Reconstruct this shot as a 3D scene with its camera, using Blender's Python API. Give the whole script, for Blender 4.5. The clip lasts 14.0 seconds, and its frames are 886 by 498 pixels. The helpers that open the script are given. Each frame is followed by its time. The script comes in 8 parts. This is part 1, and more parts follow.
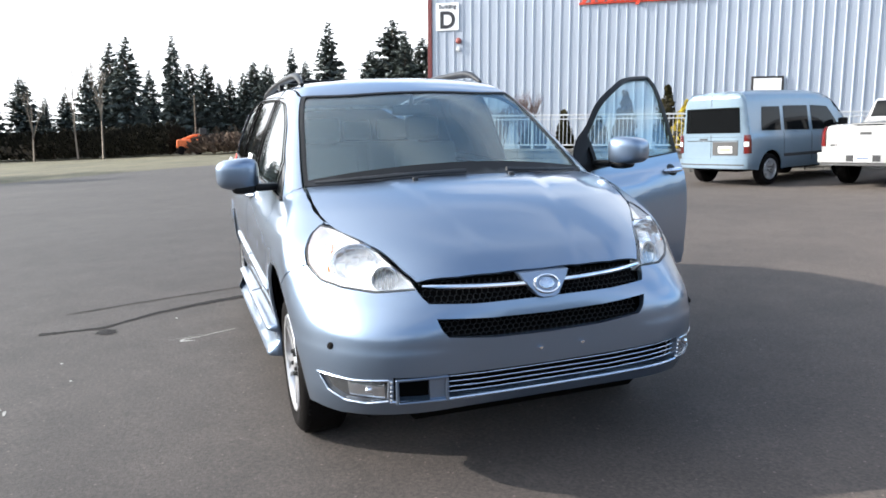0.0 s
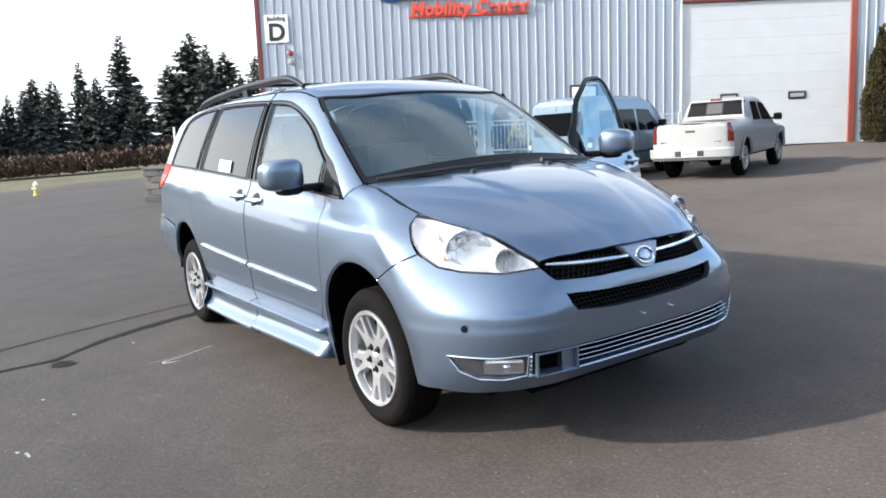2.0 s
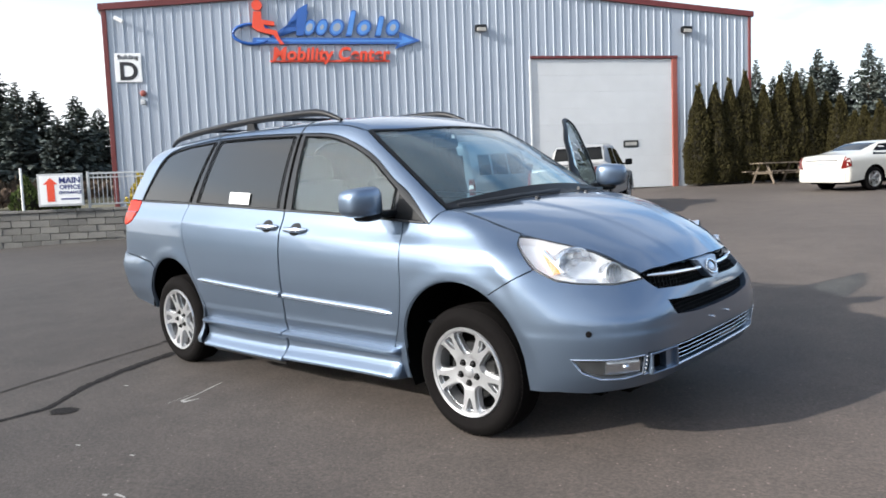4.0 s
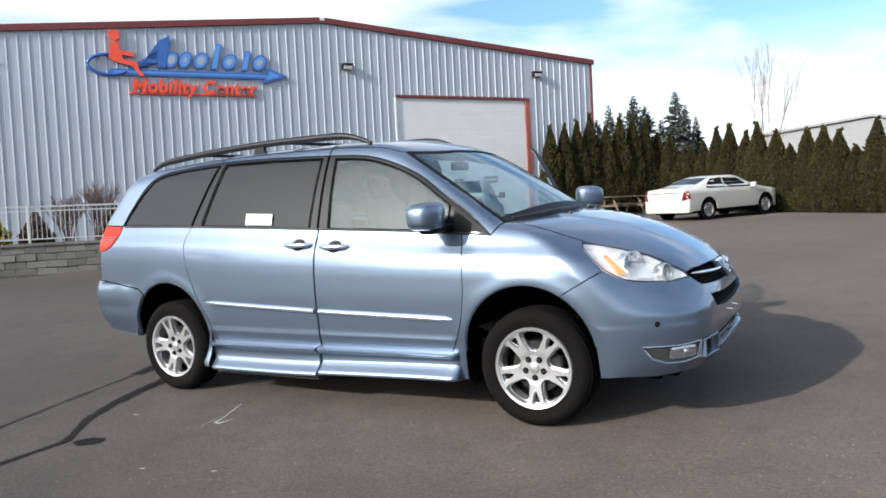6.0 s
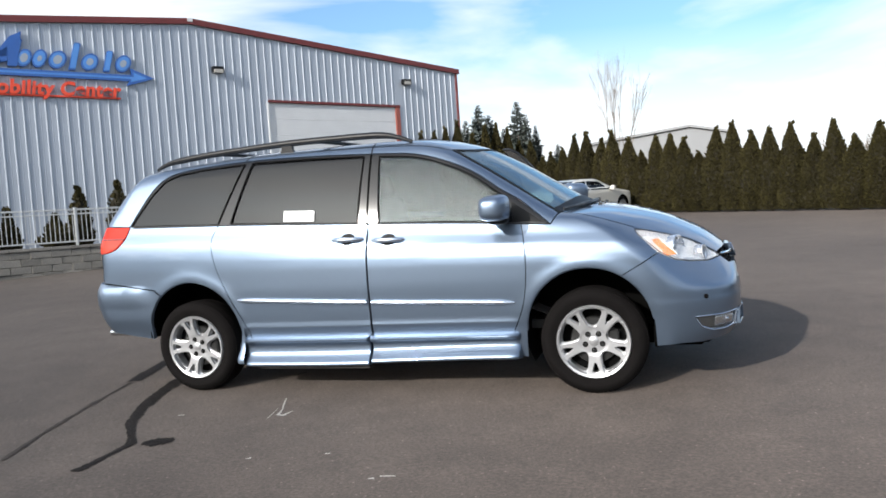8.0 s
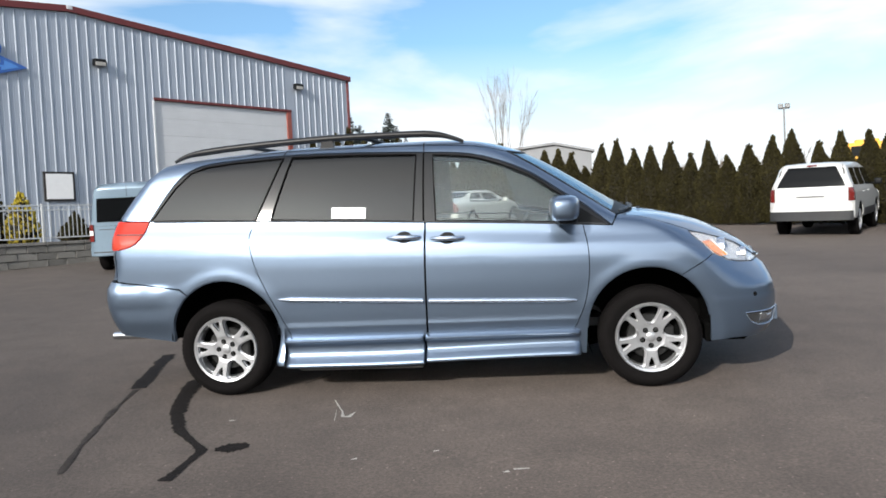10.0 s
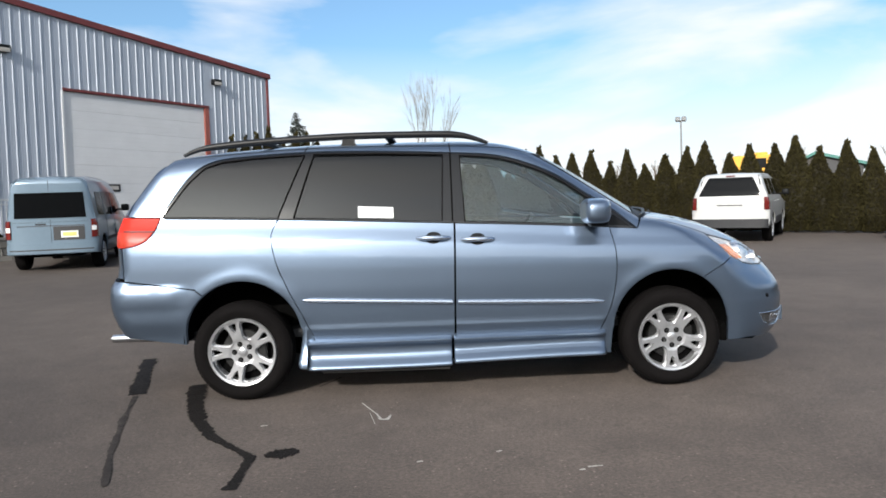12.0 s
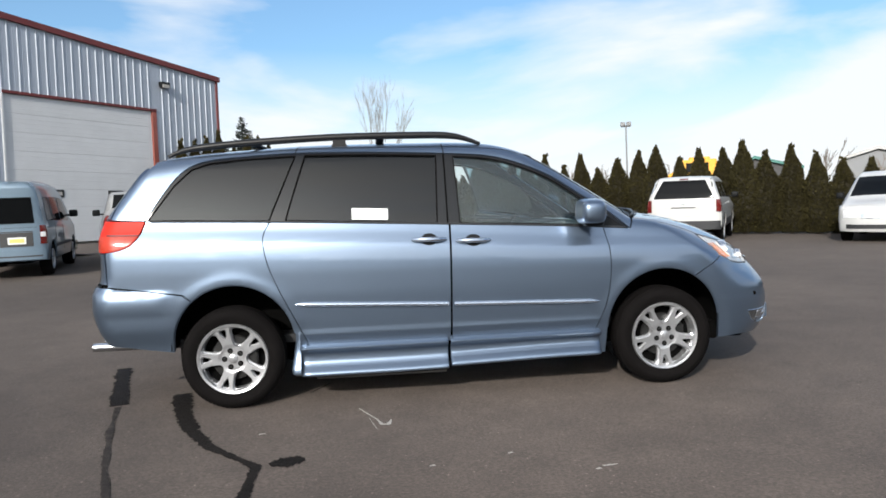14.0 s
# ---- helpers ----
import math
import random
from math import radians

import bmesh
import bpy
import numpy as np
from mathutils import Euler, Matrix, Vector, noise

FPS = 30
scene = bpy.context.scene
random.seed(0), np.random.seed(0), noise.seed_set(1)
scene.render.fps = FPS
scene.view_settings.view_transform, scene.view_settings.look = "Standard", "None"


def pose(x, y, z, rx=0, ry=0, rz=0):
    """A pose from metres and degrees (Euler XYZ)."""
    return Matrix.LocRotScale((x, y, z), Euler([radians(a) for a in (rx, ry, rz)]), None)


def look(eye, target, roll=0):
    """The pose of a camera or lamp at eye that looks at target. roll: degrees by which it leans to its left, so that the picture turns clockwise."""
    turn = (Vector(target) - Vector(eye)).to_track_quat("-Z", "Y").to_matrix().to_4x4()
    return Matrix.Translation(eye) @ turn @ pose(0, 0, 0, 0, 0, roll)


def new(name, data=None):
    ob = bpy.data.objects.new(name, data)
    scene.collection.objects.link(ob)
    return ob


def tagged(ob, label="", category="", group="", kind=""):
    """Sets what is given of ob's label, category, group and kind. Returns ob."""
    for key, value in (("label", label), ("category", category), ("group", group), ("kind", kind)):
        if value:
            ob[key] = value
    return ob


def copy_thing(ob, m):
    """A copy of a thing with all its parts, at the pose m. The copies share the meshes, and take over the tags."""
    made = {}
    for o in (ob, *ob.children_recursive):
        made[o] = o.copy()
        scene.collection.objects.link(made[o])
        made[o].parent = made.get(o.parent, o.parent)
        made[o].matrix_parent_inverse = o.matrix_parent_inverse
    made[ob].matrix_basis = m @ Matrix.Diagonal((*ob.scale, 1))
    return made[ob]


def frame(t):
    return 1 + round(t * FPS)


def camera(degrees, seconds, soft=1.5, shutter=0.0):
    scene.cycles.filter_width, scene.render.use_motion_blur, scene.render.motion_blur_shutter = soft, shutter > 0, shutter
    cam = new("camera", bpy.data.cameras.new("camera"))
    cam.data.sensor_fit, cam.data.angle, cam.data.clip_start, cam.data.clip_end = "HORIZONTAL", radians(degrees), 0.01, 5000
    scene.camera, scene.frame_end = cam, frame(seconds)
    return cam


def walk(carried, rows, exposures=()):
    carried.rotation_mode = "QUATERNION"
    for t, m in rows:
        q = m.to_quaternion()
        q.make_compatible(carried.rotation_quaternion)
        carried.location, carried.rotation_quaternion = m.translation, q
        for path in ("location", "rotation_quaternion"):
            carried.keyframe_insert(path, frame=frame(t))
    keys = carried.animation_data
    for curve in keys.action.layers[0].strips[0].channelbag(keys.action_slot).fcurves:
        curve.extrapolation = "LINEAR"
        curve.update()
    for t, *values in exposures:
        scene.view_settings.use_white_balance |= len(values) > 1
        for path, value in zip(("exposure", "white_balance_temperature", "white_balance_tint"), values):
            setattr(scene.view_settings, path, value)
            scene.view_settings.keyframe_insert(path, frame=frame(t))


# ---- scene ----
cam = camera(61.5, 14.0, soft=1.7)
PATH = [
    (0, (5.093, -1.368, 1.441), (3.224, -0.721, 1.144), -0.2),
    (0.5, (5.014, -1.691, 1.415), (3.195, -0.918, 1.113), -1.1),
    (1, (4.942, -2.001, 1.403), (3.183, -1.092, 1.121), -0.7),
    (1.5, (4.83, -2.299, 1.394), (3.122, -1.289, 1.142), -0.3),
    (2, (4.662, -2.589, 1.364), (3.017, -1.484, 1.093), -2.2),
    (2.5, (4.515, -2.881, 1.356), (2.941, -1.669, 1.124), -1.2),
    (3, (4.376, -3.202, 1.347), (2.877, -1.893, 1.143), -1.4),
    (3.5, (4.188, -3.491, 1.311), (2.763, -2.101, 1.111), -3.3),
    (4, (4.018, -3.774, 1.316), (2.665, -2.31, 1.15), -2.2),
    (4.2, (3.967, -3.912, 1.318), (2.649, -2.416, 1.168), -2.3),
    (6.3, (3.029, -4.981, 1.232), (2.097, -3.214, 1.139), -3.6),
    (6.5, (2.908, -5.091, 1.246), (2.022, -3.303, 1.123), -4.3),
    (7, (2.653, -5.314, 1.259), (1.856, -3.483, 1.144), -3.9),
    (7.5, (2.375, -5.563, 1.251), (1.679, -3.691, 1.155), -3.7),
    (8, (2.072, -5.729, 1.221), (1.464, -3.826, 1.133), -3.9),
    (8.2, (1.932, -5.781, 1.221), (1.356, -3.868, 1.116), -4.3),
    (10.3, (0.505, -6.085, 1.218), (0.354, -4.092, 1.142), -2.7),
    (10.5, (0.355, -6.102, 1.223), (0.263, -4.106, 1.15), -2.8),
    (11, (0.068, -6.104, 1.222), (0.053, -4.105, 1.156), -2.9),
    (11.5, (-0.118, -6.072, 1.232), (-0.098, -4.073, 1.16), -2.9),
    (12, (-0.165, -6.082, 1.236), (-0.134, -4.084, 1.153), -1.9),
    (12.5, (-0.172, -6.064, 1.243), (-0.15, -4.066, 1.166), -1.4),
    (13, (-0.162, -6.044, 1.237), (-0.121, -4.046, 1.151), -2.9),
    (13.5, (-0.222, -6.035, 1.231), (-0.163, -4.038, 1.141), -2.7),
    (14, (-0.498, -6.016, 1.223), (-0.324, -4.025, 1.148), -2.3),
]
walk(cam, [(t, look(eye, target, roll)) for t, eye, target, roll in PATH], exposures=[(0, 1.38), (1.5, 1.26), (3, 0.98), (6.5, 0.58), (8, 0.48), (10.5, 0.30), (14, 0.17)])

# ---- world, sun ----
SUN_AWAY = Vector((0.9, 2.1, -1.0)).normalized()
world = bpy.data.worlds.new("sky")
scene.world = world
world.use_nodes = True
wn, wl = world.node_tree.nodes, world.node_tree.links
wn.clear()
w_out = wn.new("ShaderNodeOutputWorld")
w_bg = wn.new("ShaderNodeBackground")
w_sky = wn.new("ShaderNodeTexSky")
w_sky.sky_type = "NISHITA"
w_sky.sun_disc = False
w_sky.sun_elevation = radians(23.6)
w_sky.sun_rotation = math.atan2(-0.9, -2.1)
w_sky.air_density, w_sky.dust_density, w_sky.ozone_density = 1.0, 1.2, 1.2
w_tc = wn.new("ShaderNodeTexCoord")
w_map = wn.new("ShaderNodeMapping")
w_map.inputs["Scale"].default_value = (1.3, 1.3, 5.0)
w_map.inputs["Rotation"].default_value = (0.12, -0.06, 0.9)
w_noise = wn.new("ShaderNodeTexNoise")
w_noise.inputs["Scale"].default_value = 1.5
w_noise.inputs["Detail"].default_value = 7.0
w_noise.inputs["Roughness"].default_value = 0.5
w_noise.inputs["Distortion"].default_value = 0.4
w_ramp = wn.new("ShaderNodeValToRGB")
w_ramp.color_ramp.elements[0].position = 0.42
w_ramp.color_ramp.elements[1].position = 0.60
w_ramp.color_ramp.elements[0].color = (0.04, 0.04, 0.04, 1)
w_ramp.color_ramp.elements[1].color = (0.95, 0.95, 0.95, 1)
w_sep = wn.new("ShaderNodeSeparateXYZ")
w_low = wn.new("ShaderNodeMapRange")
w_low.inputs["From Min"].default_value = 0.15
w_low.inputs["From Max"].default_value = 0.31
w_low.inputs["To Min"].default_value = 0.95
w_low.inputs["To Max"].default_value = 0.0
w_max = wn.new("ShaderNodeMath")
w_max.operation = "MAXIMUM"
w_mix = wn.new("ShaderNodeMix")
w_mix.data_type = "RGBA"
w_mix.inputs["B"].default_value = (12.5, 12.9, 13.4, 1)
wl.new(w_tc.outputs["Generated"], w_map.inputs["Vector"])
wl.new(w_map.outputs["Vector"], w_noise.inputs["Vector"])
wl.new(w_noise.outputs["Fac"], w_ramp.inputs["Fac"])
wl.new(w_tc.outputs["Generated"], w_sep.inputs[0])
# the haze reaches higher on the sun's side
w_dot = wn.new("ShaderNodeVectorMath")
w_dot.operation = "DOT_PRODUCT"
w_dot.inputs[1].default_value = (0.035, 0.083, 1.0)
wl.new(w_tc.outputs["Generated"], w_dot.inputs[0])
wl.new(w_dot.outputs["Value"], w_low.inputs["Value"])
w_clear = wn.new("ShaderNodeMapRange")
w_clear.inputs["From Min"].default_value = 0.30
w_clear.inputs["From Max"].default_value = 0.55
w_clear.inputs["To Min"].default_value = 1.0
w_clear.inputs["To Max"].default_value = 0.44
w_thin = wn.new("ShaderNodeMath")
w_thin.operation = "MULTIPLY"
w_tint = wn.new("ShaderNodeMix")
w_tint.data_type, w_tint.blend_type = "RGBA", "MULTIPLY"
w_tint.inputs["Factor"].default_value = 1.0
w_tint.inputs["B"].default_value = (1.45, 1.95, 2.25, 1)
wl.new(w_sep.outputs["Z"], w_clear.inputs["Value"])
wl.new(w_clear.outputs["Result"], w_thin.inputs[0])
wl.new(w_ramp.outputs["Color"], w_thin.inputs[1])
# bright haze round the sun
w_sun = wn.new("ShaderNodeVectorMath")
w_sun.operation = "DOT_PRODUCT"
w_sun.inputs[1].default_value = tuple(-SUN_AWAY)
w_glow = wn.new("ShaderNodeMapRange")
w_glow.inputs["From Min"].default_value = 0.22
w_glow.inputs["From Max"].default_value = 0.88
w_glow.inputs["To Min"].default_value = 0.0
w_glow.inputs["To Max"].default_value = 0.92
w_both = wn.new("ShaderNodeMath")
w_both.operation = "MAXIMUM"
wl.new(w_tc.outputs["Generated"], w_sun.inputs[0])
wl.new(w_sun.outputs["Value"], w_glow.inputs["Value"])
w_patch = wn.new("ShaderNodeMapRange")
w_patch.inputs["From Min"].default_value = 0.36
w_patch.inputs["From Max"].default_value = 0.62
w_patch.inputs["To Min"].default_value = 0.55
w_patch.inputs["To Max"].default_value = 1.0
w_veil = wn.new("ShaderNodeMath")
w_veil.operation = "MULTIPLY"
wl.new(w_noise.outputs["Fac"], w_patch.inputs["Value"])
wl.new(w_glow.outputs["Result"], w_veil.inputs[0])
wl.new(w_patch.outputs["Result"], w_veil.inputs[1])
wl.new(w_veil.outputs[0], w_both.inputs[0])
wl.new(w_thin.outputs[0], w_both.inputs[1])
wl.new(w_both.outputs[0], w_max.inputs[0])
wl.new(w_low.outputs["Result"], w_max.inputs[1])
wl.new(w_max.outputs[0], w_mix.inputs["Factor"])
wl.new(w_sky.outputs["Color"], w_tint.inputs["A"])
wl.new(w_tint.outputs["Result"], w_mix.inputs["A"])
# the sun's aureole in thin cloud
w_pos = wn.new("ShaderNodeMath")
w_pos.operation = "MAXIMUM"
w_pos.inputs[1].default_value = 0.0
wl.new(w_sun.outputs["Value"], w_pos.inputs[0])
w_last = w_mix.outputs["Result"]
for w_power, w_gain in ((18.0, 34.0), (4.0, 13.0)):
    w_pow = wn.new("ShaderNodeMath")
    w_pow.operation = "POWER"
    w_pow.inputs[1].default_value = w_power
    wl.new(w_pos.outputs[0], w_pow.inputs[0])
    w_add = wn.new("ShaderNodeMix")
    w_add.data_type, w_add.blend_type = "RGBA", "ADD"
    w_add.clamp_factor = False
    w_add.inputs["B"].default_value = (w_gain, 0.97 * w_gain, 0.92 * w_gain, 1)
    wl.new(w_pow.outputs[0], w_add.inputs["Factor"])
    wl.new(w_last, w_add.inputs["A"])
    w_last = w_add.outputs["Result"]
wl.new(w_last, w_bg.inputs["Color"])
wl.new(w_bg.outputs[0], w_out.inputs["Surface"])
w_bg.inputs["Strength"].default_value = 0.07

sun_data = bpy.data.lights.new("sun", "SUN")
sun_data.energy, sun_data.angle, sun_data.color = 3.9, radians(0.9), (1.0, 0.95, 0.88)
sun = new("sun", sun_data)
sun.matrix_world = Matrix.Translation((0, 0, 40)) @ SUN_AWAY.to_track_quat("-Z", "Y").to_matrix().to_4x4()


# ---- materials ----
def material(name, base, rough=0.5, metal=0.0, coat=0.0, vary=0.0, scale=8.0, fine=0.0, fine_scale=90.0, bump=0.0, bump_scale=120.0,
             spec=0.5, trans=0.0, ior=1.45, alpha=1.0, emit=None, coat_rough=0.03, per_object=0.0, per_island=0.0, sheen=0.0):
    """A Principled surface whose colour wanders at two scales, with fine relief."""
    m = bpy.data.materials.new(name)
    m.use_nodes = True
    n, l = m.node_tree.nodes, m.node_tree.links
    b = n["Principled BSDF"]
    b.inputs["Base Color"].default_value = (*base, 1)
    b.inputs["Roughness"].default_value = rough
    b.inputs["Metallic"].default_value = metal
    b.inputs["Coat Weight"].default_value = coat
    b.inputs["Coat Roughness"].default_value = coat_rough
    b.inputs["Specular IOR Level"].default_value = spec
    b.inputs["Transmission Weight"].default_value = trans
    b.inputs["IOR"].default_value = ior
    b.inputs["Alpha"].default_value = alpha
    b.inputs["Sheen Weight"].default_value = sheen
    if emit:
        b.inputs["Emission Color"].default_value = (*emit[:3], 1)
        b.inputs["Emission Strength"].default_value = emit[3]
    tc = n.new("ShaderNodeTexCoord")
    value = None

    def swing(source, amount):
        """Maps 0..1 to 1-amount..1+amount."""
        r = n.new("ShaderNodeMapRange")
        r.inputs["To Min"].default_value, r.inputs["To Max"].default_value = 1 - amount, 1 + amount
        l.new(source, r.inputs["Value"])
        return r.outputs["Result"]

    def times(a, c):
        if a is None:
            return c
        k = n.new("ShaderNodeMath")
        k.operation = "MULTIPLY"
        l.new(a, k.inputs[0])
        l.new(c, k.inputs[1])
        return k.outputs[0]

    for amount, size, detail in ((vary, scale, 4.0), (fine, fine_scale, 2.0)):
        if amount:
            t = n.new("ShaderNodeTexNoise")
            t.inputs["Scale"].default_value, t.inputs["Detail"].default_value = size, detail
            l.new(tc.outputs["Object"], t.inputs["Vector"])
            value = times(value, swing(t.outputs["Fac"], amount * 1.6))
    if per_object:
        o = n.new("ShaderNodeObjectInfo")
        value = times(value, swing(o.outputs["Random"], per_object))
    if per_island:
        g = n.new("ShaderNodeNewGeometry")
        value = times(value, swing(g.outputs["Random Per Island"], per_island))
    if value is not None:
        mixer = n.new("ShaderNodeVectorMath")
        mixer.operation = "SCALE"
        mixer.inputs[0].default_value = base
        l.new(value, mixer.inputs["Scale"])
        l.new(mixer.outputs[0], b.inputs["Base Color"])
    if bump:
        t = n.new("ShaderNodeTexNoise")
        t.inputs["Scale"].default_value, t.inputs["Detail"].default_value = bump_scale, 3.0
        l.new(tc.outputs["Object"], t.inputs["Vector"])
        k = n.new("ShaderNodeBump")
        k.inputs["Strength"].default_value, k.inputs["Distance"].default_value = bump, 0.01
        l.new(t.outputs["Fac"], k.inputs["Height"])
        l.new(k.outputs[0], b.inputs["Normal"])
    return m


def glass(name, tint, rough=0.02, haze=0.03, face_on=0.05, glare_tone=(0.55, 0.58, 0.60)):
    """Thin car glass: mirror gloss over a see-through tint."""
    m = bpy.data.materials.new(name)
    m.use_nodes = True
    n, l = m.node_tree.nodes, m.node_tree.links
    n.clear()
    out = n.new("ShaderNodeOutputMaterial")
    see = n.new("ShaderNodeBsdfTransparent")
    see.inputs["Color"].default_value = (*tint, 1)
    shine = n.new("ShaderNodeBsdfGlossy")
    shine.inputs["Roughness"].default_value = rough
    lw = n.new("ShaderNodeLayerWeight")
    lw.inputs["Blend"].default_value = 0.5
    pw = n.new("ShaderNodeMath")
    pw.operation = "POWER"
    pw.inputs[1].default_value = 3.5
    l.new(lw.outputs["Facing"], pw.inputs[0])
    fr = n.new("ShaderNodeMath")
    fr.operation = "MULTIPLY_ADD"
    fr.inputs[1].default_value, fr.inputs[2].default_value = 0.8, face_on
    l.new(pw.outputs[0], fr.inputs[0])
    mix = n.new("ShaderNodeMixShader")
    l.new(fr.outputs[0], mix.inputs[0])
    l.new(see.outputs[0], mix.inputs[1])
    l.new(shine.outputs[0], mix.inputs[2])
    # pale diffuse film: sky reflection and glare painted into the glass
    glare = n.new("ShaderNodeBsdfDiffuse")
    glare.inputs["Color"].default_value = (*glare_tone, 1)
    film = n.new("ShaderNodeMixShader")
    film.inputs[0].default_value = haze
    l.new(mix.outputs[0], film.inputs[1])
    l.new(glare.outputs[0], film.inputs[2])
    l.new(film.outputs[0], out.inputs["Surface"])
    return m


M = {}
M["paint_blue"] = material("paint_blue", (0.166, 0.220, 0.301), 0.35, 0.85, coat=1.0, fine=0.05, fine_scale=900, vary=0.03, scale=2.0)
M["paint_trim"] = material("paint_trim", (0.40, 0.46, 0.55), 0.22, 0.8, coat=0.6, vary=0.04)
M["plastic_dark"] = material("plastic_dark", (0.025, 0.026, 0.028), 0.45, vary=0.1, bump=0.05)
M["pillar_black"] = material("pillar_black", (0.007, 0.0072, 0.008), 0.16, vary=0.08, spec=0.5)
M["plastic_satin"] = material("plastic_satin", (0.006, 0.0065, 0.0075), 0.5, vary=0.08, spec=0.2)
M["rail_black"] = material("rail_black", (0.010, 0.010, 0.011), 0.42, vary=0.15, bump=0.05, spec=0.35)
M["lug"] = material("lug", (0.03, 0.03, 0.03), 0.4, 0.6, vary=0.1)
# near-black: the shade of recesses, gaps and underside is put into this colour
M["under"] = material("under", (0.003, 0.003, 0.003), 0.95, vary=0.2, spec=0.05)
M["rubber"] = material("rubber", (0.0055, 0.0048, 0.0048), 0.9, spec=0.10, vary=0.25, scale=6, fine=0.2, bump=0.12, bump_scale=60)
M["alloy"] = material("alloy", (0.60, 0.605, 0.62), 0.28, 0.78, vary=0.06, scale=12)
M["chrome"] = material("chrome", (0.78, 0.79, 0.81), 0.1, 1.0, vary=0.03)
M["steel_dark"] = material("steel_dark", (0.055, 0.052, 0.05), 0.5, 0.8, vary=0.3)
M["glass_dark"] = glass("glass_dark", (0.06, 0.062, 0.066), 0.012, 0.003, 0.05)
M["glass_front"] = glass("glass_front", (0.84, 0.89, 0.885), 0.0, 0.012, 0.05, (0.40, 0.53, 0.58))
M["glass_door"] = glass("glass_door", (0.72, 0.84, 0.88), 0.0, 0.02)
M["glass_clear"] = glass("glass_clear", (0.74, 0.86, 0.88), 0.0, 0.028, 0.05, (0.36, 0.50, 0.56))
M["lens"] = glass("lens", (0.97, 0.975, 0.98), 0.02, 0.05, 0.06, (0.88, 0.89, 0.91))
M["lens_fog"] = glass("lens_fog", (0.97, 0.97, 0.975), 0.02, 0.03)
M["amber"] = material("amber", (0.80, 0.24, 0.03), 0.15, coat=0.8, vary=0.08)
M["lamp_red"] = material("lamp_red", (0.12, 0.012, 0.010), 0.15, coat=1.0, vary=0.08, scale=20)
M["lamp_bright"] = material("lamp_bright", (0.56, 0.022, 0.010), 0.5, coat=0.08, spec=0.2, vary=0.12, scale=14)
M["lamp_deep"] = material("lamp_deep", (0.40, 0.030, 0.010), 0.35, coat=0.3, spec=0.3, vary=0.25, scale=18)
M["reflector"] = material("reflector", (0.88, 0.885, 0.89), 0.34, 0.25, vary=0.12, scale=22)
M["bowl"] = material("bowl", (0.80, 0.81, 0.83), 0.16, 0.9, vary=0.1, scale=30)
M["interior"] = material("interior", (0.11, 0.11, 0.107), 0.8, vary=0.12, bump=0.1)
M["seat"] = material("seat", (0.105, 0.103, 0.10), 0.7, vary=0.12, scale=5, bump=0.15, bump_scale=40)
M["paper"] = material("paper", (0.82, 0.82, 0.81), 0.6, vary=0.03)
M["white_gloss"] = material("white_gloss", (0.80, 0.80, 0.79), 0.3, coat=0.4, vary=0.03)


# ---- mesh helpers ----
def ground_z(x, y):
    """The lot rises gently towards the building."""
    k = 0.035 - 0.0008 * max(-26.0, min(26.0, x))
    e = 0.5 * (y + 0.9)
    reach = 11.0
    far = e if e < reach else reach + 14.0 * (1 - math.exp(-(e - reach) / 14.0))
    far = far if far > -6.0 else -6.0 - 4.0 * (1 - math.exp((far + 6.0) / 4.0))
    return 2.0 * k * far


def mesh_of(name, verts, faces, smooth=False):
    me = bpy.data.meshes.new(name)
    me.from_pydata([tuple(float(c) for c in v) for v in verts], [], faces)
    me.update()
    if smooth:
        me.polygons.foreach_set("use_smooth", [True] * len(me.polygons))
    return me


def from_bm(name, bm, smooth=False, sharp=None):
    bmesh.ops.recalc_face_normals(bm, faces=bm.faces)
    me = bpy.data.meshes.new(name)
    bm.to_mesh(me)
    bm.free()
    if smooth:
        me.polygons.foreach_set("use_smooth", [True] * len(me.polygons))
        if sharp:
            me.set_sharp_from_angle(angle=radians(sharp))
    return me


def part(name, shape, mat, parent=None, label="", smooth=False, sharp=40):
    """One mesh object under a thing (or a thing of its own), from a bmesh or a mesh."""
    me = from_bm(name, shape, smooth, sharp) if isinstance(shape, bmesh.types.BMesh) else shape
    if mat is not None:
        me.materials.clear()
        me.materials.append(mat)
    ob = new(name, me)
    if parent is not None:
        ob.parent = parent
    if label:
        tagged(ob, label)
    return ob


def box(bm, x0, x1, y0, y1, z0, z1, bevel=0.0, segments=2, m=None):
    geo = bmesh.ops.create_cube(bm, size=1.0)
    vs = geo["verts"]
    for v in vs:
        v.co = Vector(((x0 + x1) / 2 + v.co.x * (x1 - x0), (y0 + y1) / 2 + v.co.y * (y1 - y0), (z0 + z1) / 2 + v.co.z * (z1 - z0)))
    if bevel:
        es = list({e for v in vs for e in v.link_edges})
        made = bmesh.ops.bevel(bm, geom=es, offset=bevel, segments=segments, affect="EDGES", profile=0.5)
        vs = list({v for f in made["faces"] for v in f.verts} | {v for v in vs if v.is_valid})
    if m is not None:
        bmesh.ops.transform(bm, matrix=m, verts=[v for v in vs if v.is_valid])
    return vs


def rod(bm, a, b, r0, r1=None, sides=10, caps=True):
    a, b = Vector(a), Vector(b)
    d = b - a
    m = Matrix.Translation((a + b) / 2) @ d.to_track_quat("Z", "Y").to_matrix().to_4x4()
    bmesh.ops.create_cone(bm, cap_ends=caps, segments=sides, radius1=r0, radius2=r0 if r1 is None else r1, depth=d.length, matrix=m)


